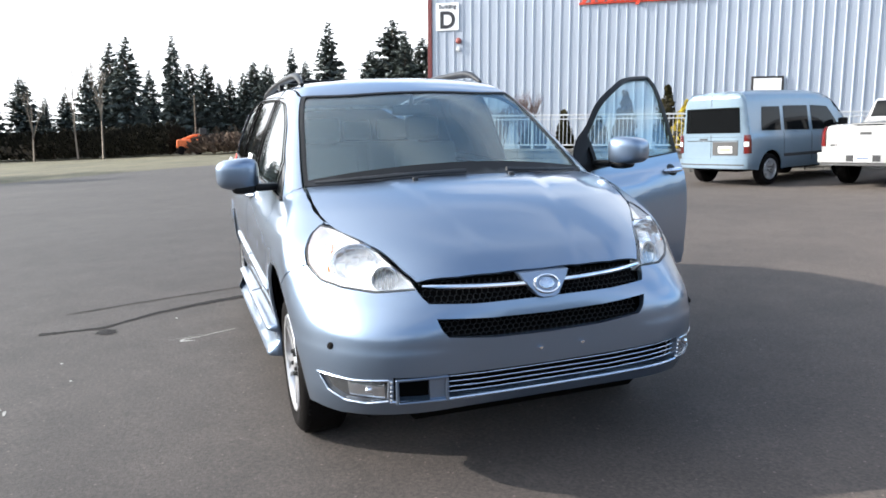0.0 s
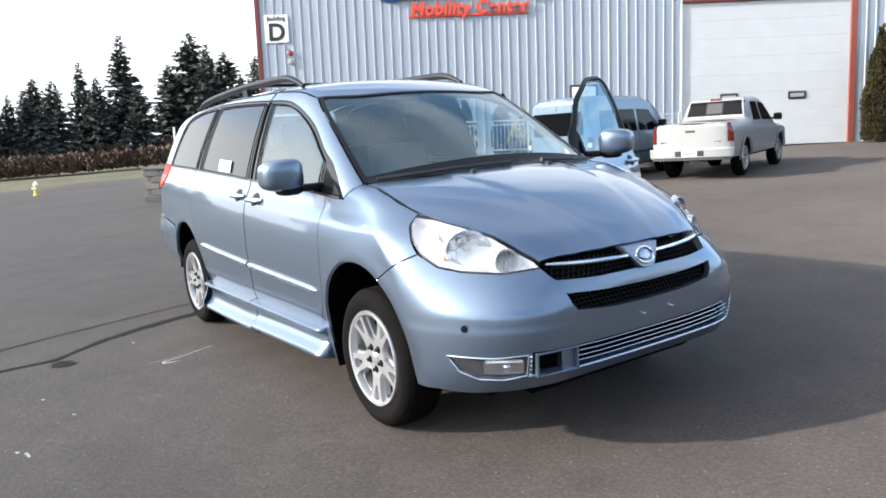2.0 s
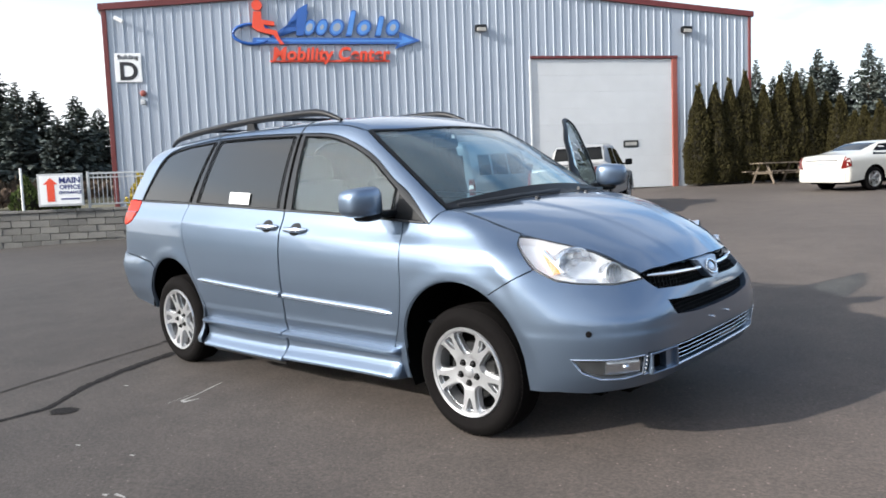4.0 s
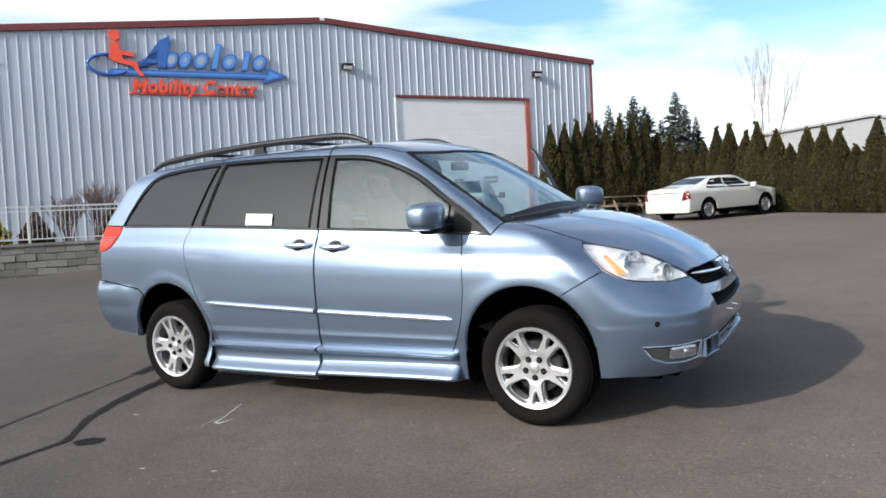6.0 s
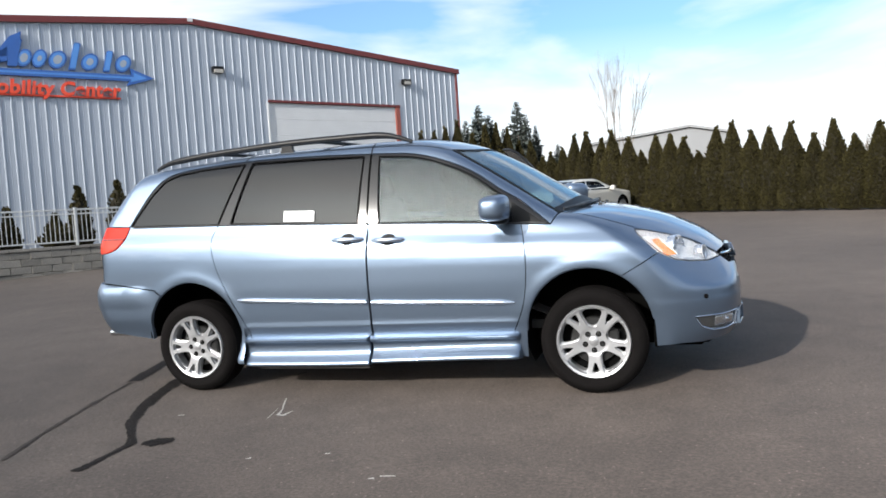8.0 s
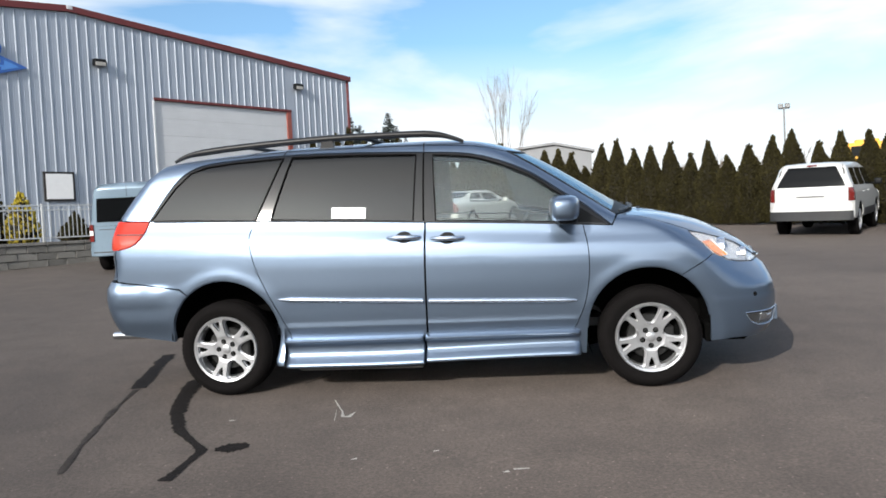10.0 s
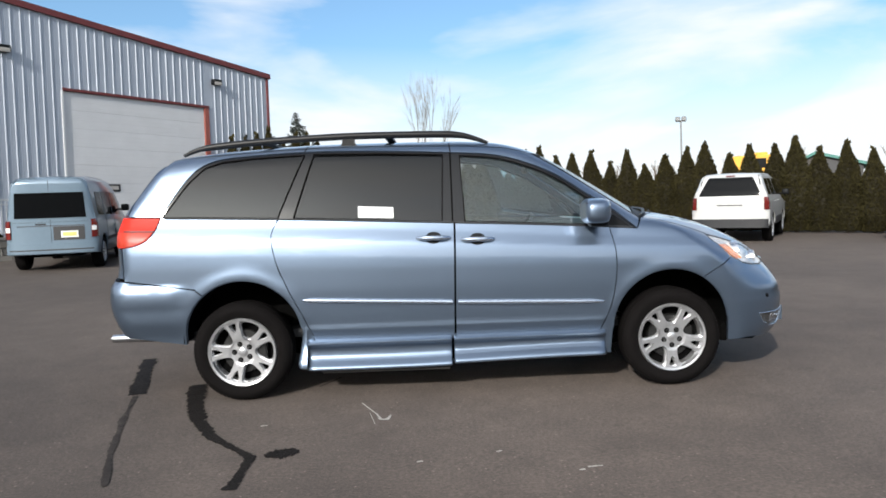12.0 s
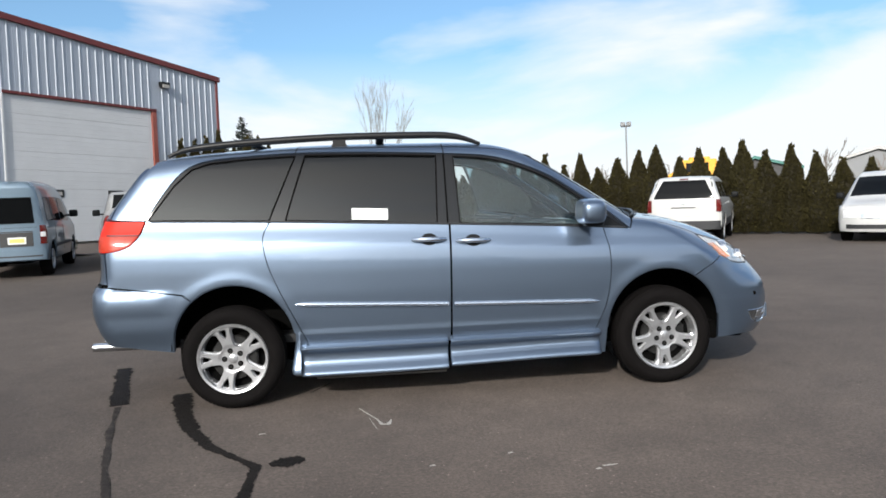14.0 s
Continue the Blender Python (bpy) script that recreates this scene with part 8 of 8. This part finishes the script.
def plant_far():
    rnd = random.Random(5)
    kinds = [conifer(13.0, 3.1, 60, 0.22), conifer(13.0, 2.6, 61, 0.16), conifer(13.0, 3.5, 62, 0.26), conifer(13.0, 2.2, 63, 0.2)]
    # bearing from the lot, height above eye level over distance
    far = [(-167.0, 0.075), (-169.0, 0.062), (-171.0, 0.072), (-172.3, 0.050), (-173.6, 0.055), (-175.2, 0.085), (-176.6, 0.118), (-177.7, 0.126), (-179.0, 0.085), (179.2, 0.128), (178.3, 0.095), (177.0, 0.095),
           (176.2, 0.070), (175.3, 0.080), (174.4, 0.085), (173.8, 0.098), (172.6, 0.095), (170.9, 0.117), (169.9, 0.10), (168.2, 0.150), (167.2, 0.09), (165.2, 0.115), (163.6, 0.153), (162.5, 0.140), (161.3, 0.13), (160.2, 0.10), (159.0, 0.125), (157.6, 0.11), (156, 0.12)]
    first = True
    used = 0
    for deg, up in far:
        dist = rnd.uniform(78, 98)
        p = ray_place(4.5, -3.0, deg, dist)
        p.z = ground_z(p.x, p.y) - 0.1
        h = 1.4 + up * dist - p.z
        k = h / 13.0
        if used < len(kinds):
            kinds[used].matrix_world = Matrix.Translation(p) @ Matrix.Diagonal((k * 1.15, k * 1.15, k, 1))
            used += 1
        else:
            copy_to(rnd.choice(kinds), p, rnd.uniform(0, 6.28), k * rnd.uniform(0.95, 1.35), k)
    # conifers beyond the right-hand hedge
    for deg, up, dist in ((110.0, 0.130, 84), (108.6, 0.140, 84), (107.5, 0.118, 86), (106.6, 0.136, 85), (105.8, 0.126, 88), (104.8, 0.145, 86), (104.0, 0.130, 88), (102.9, 0.112, 90), (101.85, 0.147, 85), (101.2, 0.128, 88), (100.5, 0.112, 90), (98.9, 0.085, 90)):
        p = ray_place(2.65, -5.31, deg, dist)
        p.z = ground_z(p.x, p.y)
        h = 1.3 + up * dist - p.z
        copy_to(rnd.choice(kinds), p, rnd.uniform(0, 6.28), h / 13 * 0.95, h / 13)
    t = bare_tree("bare_tree", "tall leafless tree beyond the hedge", "tree", 6.6, 0.24, 21, stems=3, depth=5, r0=0.026)
    p = ray_place(2.65, -5.31, 95.0, 31)
    stand(t, Vector((p.x, p.y, ground_z(p.x, p.y))))
    for deg, dist, h, seed in ((-173.2, 80, 9.5, 31), (-174.8, 76, 8.5, 33), (-170.5, 84, 8.0, 35)):
        p = ray_place(5, -1.4, deg, dist)
        stand(bare_tree("bare_tree", "grey leafless tree among the firs", "tree", h, 0.35, seed, stems=1, depth=4, r0=0.12), Vector((p.x, p.y, ground_z(p.x, p.y))))
    for deg, dist, h in ((58.2, 62, 6.0), (68.0, 66, 5.2), (72.3, 58, 4.4), (63.6, 58, 4.8), (75.5, 62, 4.4), (54.6, 60, 5.6), (78.2, 60, 4.2), (70.1, 56, 4.3)):
        p = ray_place(-0.2, -6, deg, dist)
        stand(bare_tree("bare_tree", "leafless tree beyond the hedge", "tree", h, 0.4, int(deg), stems=2, depth=4, r0=0.08), Vector((p.x, p.y, ground_z(p.x, p.y))))
    # clipped hedge across the road, and brush beside it
    def mound(name, label, pts, width, height, mat, count, size, lean):
        line = [Vector((*q, 0)) for q in pts]

        def where(q):
            k = q.uniform(0, len(line) - 1.001)
            i = int(k)
            c = line[i].lerp(line[i + 1], k - i)
            d = (line[i + 1] - line[i]).normalized()
            n = Vector((-d.y, d.x, 0))
            u = q.uniform(-1, 1)
            top = height * (1 + 0.14 * math.sin(k * 37.0) + 0.1 * math.sin(k * 91.0)) * max(0.1, 1 - abs(u) ** 4 * 0.5)
            p = c + n * u * width * 0.5
            return Vector((p.x, p.y, ground_z(p.x, p.y) + top * q.random() ** 0.6)), (n.x * u, n.y * u, 0.2)
        v, f = sprays(count, where, size, lean, len(name))
        tagged(part(name, mesh_of(name, v, f), M[mat]), label, "hedge", kind="stuff")
    mound("far_hedge", "dark clipped hedge across the road", [(-96, -30), (-86, -20), (-75, -9.5), (-66, -1.6)], 2.0, 2.3, "shade_hedge", 52000, 0.28, 1.6)
    mound("brush", "brown winter brush along the verge", [(-64, 0.6), (-61, 3.0), (-58, 7), (-57, 12), (-58, 20), (-62, 30)], 4.5, 1.25, "brown_brush", 11000, 0.34, 0.9)
    mound("underwood", "dark undergrowth below the firs", [(-95, -24), (-82, -12), (-78, -2), (-77, 8), (-74, 20), (-70, 30)], 9.0, 1.9, "underbrush", 12000, 0.5, 0.6)


plant_hedges()
plant_far()


# ---- marks on the asphalt ----
def marks():
    tar = "dark tar-sealed crack in the asphalt"
    smear("tar_seam", tar, [(-2.72, 0.61), (-2.60, 0.17), (-2.44, -0.38), (-2.36, -0.62)], [0.11, 0.12, 0.14, 0.11], M["tar"], seed=2)
    worn = "worn tar-sealed crack in the asphalt"
    smear("tar_seam", worn, [(-2.36, -0.66), (-2.31, -0.86), (-2.27, -1.03), (-2.21, -1.26), (-2.14, -1.48), (-2.07, -1.72), (-2.00, -1.95), (-1.92, -2.16), (-1.84, -2.38)], [0.045, 0.035, 0.018, 0.052, 0.028, 0.048, 0.022, 0.05, 0.03], M["tar_worn"], seed=12)
    smear("tar_seam", tar, [(-1.98, -0.39), (-1.86, -0.86), (-1.70, -1.32), (-1.51, -1.67), (-1.32, -1.89), (-1.19, -2.04), (-1.19, -2.28), (-1.19, -2.49)], [0.13, 0.12, 0.10, 0.07, 0.045, 0.06, 0.05, 0.075], M["tar"], seed=3)
    smear("tar_patch", "small dark tar spot", [(-1.12, -2.03), (-1.06, -2.00), (-1.0, -1.98), (-0.94, -1.97)], [0.06, 0.15, 0.15, 0.06], M["tar"], seed=4)
    smear("tar_seam", tar, [(-0.90, -0.32), (-1.03, -0.58)], [0.02, 0.012], M["tar"], seed=5)
    white = "pale scratch in the asphalt"
    smear("scratch", white, [(-0.67, -1.06), (-0.61, -1.20), (-0.55, -1.33), (-0.52, -1.44), (-0.48, -1.45), (-0.46, -1.35)], [0.008, 0.012, 0.012, 0.022, 0.03, 0.008], M["scuff"], 0.005, 6)
    smear("scratch", white, [(-0.55, -1.53), (-0.60, -1.29)], [0.006, 0.004], M["scuff"], 0.005, 7)
    smear("scratch", white, [(-1.26, -1.49), (-1.22, -1.48)], [0.02, 0.012], M["scuff"], 0.005, 8)
    smear("scratch", white, [(0.59, -2.37), (0.67, -2.36)], [0.02, 0.012], M["scuff"], 0.005, 9)
    for i, (x, y) in enumerate(((-0.28, -2.21), (0.15, -2.1), (0.54, -2.41))):
        smear("scratch", white, [(x, y), (x + 0.03, y + 0.012)], [0.012, 0.02], M["scuff"], 0.005, 11 + i)


# ---- beyond the hedge and across the road ----
M["far_white"] = material("far_white", (0.215, 0.22, 0.23), 0.6, vary=0.06, scale=0.4)
M["far_red"] = material("far_red", (0.42, 0.09, 0.06), 0.6, vary=0.1)
M["green_roof"] = material("green_roof", (0.045, 0.15, 0.13), 0.5, 0.2, vary=0.1, scale=0.5)
M["machine_yellow"] = material("machine_yellow", (0.72, 0.36, 0.03), 0.5, vary=0.12)
M["machine_orange"] = material("machine_orange", (0.66, 0.14, 0.035), 0.5, vary=0.12)
M["weathered_wood"] = material("weathered_wood", (0.125, 0.098, 0.072), 0.85, vary=0.25, scale=4, fine=0.2, bump=0.3, bump_scale=40, per_object=0.12)
M["hydrant_yellow"] = material("hydrant_yellow", (0.62, 0.48, 0.12), 0.5, vary=0.1)


def facing(ex, ey, deg, dist):
    """A frame at that bearing and distance, its x to the right as seen from the lot, its y away."""
    p = ray_place(ex, ey, deg, dist)
    return Matrix.Translation((p.x, p.y, ground_z(p.x, p.y))) @ Matrix.Rotation(radians(deg - 90), 4, "Z")


def gable_house(name, label, m, x0, x1, deep, eave, ridge_x, ridge, wall_mat, roof_mat, band=None):
    h = thing(name, label, "building", m)
    bm = bmesh.new()
    pts = [(x0, 0), (x1, 0), (x1, eave), (ridge_x, ridge), (x0, eave)]
    a = [bm.verts.new((x, 0, z)) for x, z in pts]
    b = [bm.verts.new((x, deep, z)) for x, z in pts]
    bm.faces.new(a)
    bm.faces.new(b[::-1])
    for i in range(5):
        bm.faces.new((a[i], b[i], b[(i + 1) % 5], a[(i + 1) % 5]))
    part("wall", bm, wall_mat, h)
    for xa, za, xb, zb in ((x0 - 0.3, eave - 0.05, ridge_x, ridge + 0.05), (ridge_x, ridge + 0.05, x1 + 0.3, eave - 0.05)):
        verts = [(x, y, z + dz) for dz in (0.02, 0.24) for x, y, z in ((xa, -0.3, za), (xb, -0.3, zb), (xb, deep + 0.3, zb), (xa, deep + 0.3, za))]
        part("roof", mesh_of("roof", verts, [(3, 2, 1, 0), (4, 5, 6, 7), (0, 1, 5, 4), (1, 2, 6, 5), (2, 3, 7, 6), (3, 0, 4, 7)]), roof_mat, h)
    if band:
        bm = bmesh.new()
        box(bm, *band[:2], -0.06, 0.0, *band[2:])
        part("wall_band", bm, M["far_red"], h, "red wall band")
    return h


def far_things():
    m = facing(2.4, -5.6, 91.4, 76)
    g = m.translation.z
    gable_house("warehouse", "grey-white metal warehouse beyond the hedge", m, -6.6, 6.6, 22, 1.25 + 0.079 * 76 - g, 2.9, 1.25 + 0.090 * 76 - g, M["far_white"], M["far_white"], (0.5, 6.4, 2.2, 3.3))
    m = facing(-0.17, -6.06, 61.6, 62)
    g = m.translation.z
    gable_house("green_roof_house", "house with a green metal roof beyond the hedge", m, -2.6, 2.2, 8, 1.24 + 0.046 * 62 - g, -0.9, 1.24 + 0.060 * 62 - g, M["cladding"], M["green_roof"])
    m = facing(-0.17, -6.06, 55.0, 66)
    g = m.translation.z
    gable_house("grey_house", "pale grey house beyond the hedge", m, -2.2, 2.6, 8, 1.24 + 0.052 * 66 - g, 0.2, 1.24 + 0.062 * 66 - g, M["far_white"], M["roof_metal"])
    # floodlight mast
    m = facing(-0.17, -6.06, 71.2, 70)
    top = 1.24 + 0.117 * 70 - m.translation.z
    M["mast_grey"] = material("mast_grey", (0.19, 0.195, 0.20), 0.6, 0.2, vary=0.1)
    mast = thing("light_mast", "tall thin floodlight mast beyond the hedge", "lamp post", m)
    bm = bmesh.new()
    rod(bm, (0, 0, -0.1), (0, 0, top - 0.2), 0.09, 0.065, 10)
    part("pole", bm, M["mast_grey"], mast)
    bm = bmesh.new()
    box(bm, -0.42, 0.42, -0.05, 0.05, top - 0.35, top - 0.25, 0.01, 1)
    part("cross_arm", bm, M["mast_grey"], mast)
    for x in (-0.27, 0.27):
        bm = bmesh.new()
        box(bm, x - 0.21, x + 0.21, -0.2, 0.15, top - 0.28, top + 0.1, 0.04, 1)
        part("flood_lamp", bm, M["mast_grey"], mast)
    # yellow loader
    m = facing(-0.17, -6.06, 66.2, 60)
    up = 1.24 + 0.068 * 60 - m.translation.z
    ld = thing("loader", "yellow construction loader beyond the hedge", "machine", m)
    bm = bmesh.new()
    box(bm, -1.6, 1.3, -0.9, 1.4, up - 1.9, up - 0.25, 0.12, 2)
    box(bm, -0.7, 0.8, -0.7, 1.0, up - 0.4, up - 0.05, 0.08, 2)
    part("cab", bm, M["machine_yellow"], ld)
    bm = bmesh.new()
    box(bm, -0.9, 0.7, -0.93, -0.85, up - 1.2, up - 0.5)
    part("cab_window", bm, M["car_glass"], ld)
    bm = bmesh.new()
    tube(bm, [(-1.0, 0, up - 1.7), (-1.8, -0.2, up - 1.2), (-2.5, -0.3, up - 1.6)], [0.22, 0.18, 0.14], 8)
    part("boom", bm, M["machine_yellow"], ld, smooth=True)
    bm = bmesh.new()
    box(bm, -1.3, 1.3, -1.0, 1.5, 0.7, up - 1.85, 0.1, 1)
    part("chassis", bm, M["machine_yellow"], ld)
    for x in (-0.9, 0.9):
        for y in (-0.9, 1.3):
            bm = bmesh.new()
            lathe(bm, [(0.0, -0.2), (0.45, -0.2), (0.62, -0.14), (0.65, 0.0), (0.62, 0.14), (0.45, 0.2), (0.0, 0.2)], 20, "y", Matrix.Translation((x, y, 0.65)))
            part("tyre", bm, M["rubber"], ld)
    # orange lift beside the far hedge
    m = Matrix.Translation((-65.0, -0.7, ground_z(-65.0, -0.7))) @ Matrix.Rotation(radians(88), 4, "Z") @ Matrix.Diagonal((1.25, 1.25, 1.25, 1))
    lf = thing("boom_lift", "small orange machine with a raised arm across the road", "machine", m)
    bm = bmesh.new()
    box(bm, -0.9, 0.9, -0.6, 0.6, 0.45, 1.05, 0.1, 2)
    part("chassis", bm, M["machine_orange"], lf)
    bm = bmesh.new()
    tube(bm, [(-0.5, 0, 1.0), (0.3, 0, 1.32), (0.8, 0, 1.42)], [0.12, 0.1, 0.08], 8)
    part("boom", bm, M["machine_orange"], lf)
    bm = bmesh.new()
    box(bm, 0.65, 1.15, -0.3, 0.3, 1.35, 1.85, 0.05, 1)
    part("basket", bm, M["steel_dark"], lf)
    for x in (-0.6, 0.6):
        for y in (-0.55, 0.55):
            bm = bmesh.new()
            lathe(bm, [(0.0, -0.12), (0.2, -0.12), (0.3, -0.06), (0.3, 0.06), (0.2, 0.12), (0.0, 0.12)], 16, "y", Matrix.Translation((x, y, 0.3)))
            part("tyre", bm, M["rubber"], lf)
    # hydrant on the verge
    m = Matrix.Translation((-28.5, 0.6, ground_z(-28.5, 0.6))) @ Matrix.Diagonal((0.76, 0.76, 0.76, 1))
    hy = thing("fire_hydrant", "small yellow and white fire hydrant at the verge", "hydrant", m)
    bm = bmesh.new()
    lathe(bm, [(0.0, -0.05), (0.16, -0.05), (0.16, 0.06), (0.11, 0.09), (0.11, 0.48), (0.14, 0.50), (0.14, 0.54), (0.0, 0.54)], 16, "z")
    part("barrel", bm, M["hydrant_yellow"], hy, smooth=True)
    bm = bmesh.new()
    lathe(bm, [(0.12, 0.54), (0.11, 0.62), (0.06, 0.68), (0.03, 0.70), (0.03, 0.74), (0.0, 0.74)], 16, "z")
    part("bonnet", bm, M["sign_white"], hy, smooth=True)
    for a, b in (((-0.2, 0, 0.38), (0.2, 0, 0.38)), ((0, -0.2, 0.34), (0, 0.0, 0.34))):
        bm = bmesh.new()
        rod(bm, a, b, 0.06, sides=10)
        part("outlet", bm, M["sign_white"], hy)
    # utility pole among the firs
    p = ray_place(5.0, -1.4, 179.0, 70)
    up = thing("utility_pole", "weathered wooden utility pole across the road", "pole", Matrix.Translation((p.x, p.y, ground_z(p.x, p.y))))
    bm = bmesh.new()
    rod(bm, (0, 0, -0.2), (0, 0, 5.2), 0.08, 0.05, 10)
    part("pole", bm, M["weathered_wood"], up)
    bm = bmesh.new()
    rod(bm, (0, 0, 5.18), (0, 0, 5.26), 0.07, 0.04, 10)
    part("cap", bm, M["galv"], up)


def picnic_table():
    p = site(16.7, -2.15)
    t = thing("picnic_table", "weathered brown wooden picnic table by the hedge", "table", Matrix.Translation(p) @ Matrix.Rotation(radians(54.5), 4, "Z"))
    bm = bmesh.new()
    box(bm, -0.92, 0.92, -0.065, 0.065, -0.02, 0.02, 0.005, 1)
    board = from_bm("plank", bm)
    board.materials.append(M["weathered_wood"])
    for y, z in ((-0.30, 0.74), (-0.15, 0.74), (0.0, 0.74), (0.15, 0.74), (0.30, 0.74), (-0.78, 0.45), (-0.64, 0.45), (0.64, 0.45), (0.78, 0.45)):
        ob = new("plank", board)
        ob.parent = t
        ob.matrix_local = Matrix.Translation((0, y, z))
    for x in (-0.62, 0.62):
        for a, b in (((x, -0.20, 0.72), (x, -0.62, 0.0)), ((x, 0.20, 0.72), (x, 0.62, 0.0))):
            bm = bmesh.new()
            rod(bm, a, b, 0.05, sides=4)
            part("leg", bm, M["weathered_wood"], t)
        bm = bmesh.new()
        box(bm, x - 0.02, x + 0.02, -0.82, 0.82, 0.35, 0.43, 0.005, 1)
        part("seat_beam", bm, M["weathered_wood"], t)


def reflection_woods():
    """An added band of unseen trees that darkens the reflections in the cars."""
    rnd = random.Random(8)
    verts, faces = [], []
    n = 150
    for i in range(n + 1):
        a = radians(-158 + (200.0 * i / n))
        d = 46 + 4 * math.sin(i * 0.9) + rnd.uniform(-2, 2)
        x, y = 2 + d * math.cos(a), -3 + d * math.sin(a)
        g = ground_z(x, y)
        h = 7.0 + 2.2 * math.sin(i * 0.37) + rnd.uniform(-1.8, 1.8)
        verts += [(x, y, g - 0.3), (x * 1.03, y * 1.03, g + h * 0.6), (x * 1.08, y * 1.08, g + h)]
    for i in range(n):
        for k in range(2):
            faces.append((3 * i + k, 3 * i + 3 + k, 3 * i + 4 + k, 3 * i + 1 + k))

    def where(q):
        i = q.randrange(n * 3)
        c = Vector(verts[i])
        return c + Vector((q.uniform(-1.2, 1.2), q.uniform(-1.2, 1.2), q.uniform(-1.5, 0.5))), (0, 0, 0.3)
    v, f = sprays(5000, where, 1.3, 0.5, 3)
    full = mesh_of("far_woods", verts + [tuple(p) for p in v], faces + [tuple(k + len(verts) for k in q) for q in f])
    tagged(part("far_woods", full, M["needle"]), "added unseen band of dark trees that darkens reflections", "trees", kind="stuff")


marks()
reflection_woods()
far_things()
picnic_table()
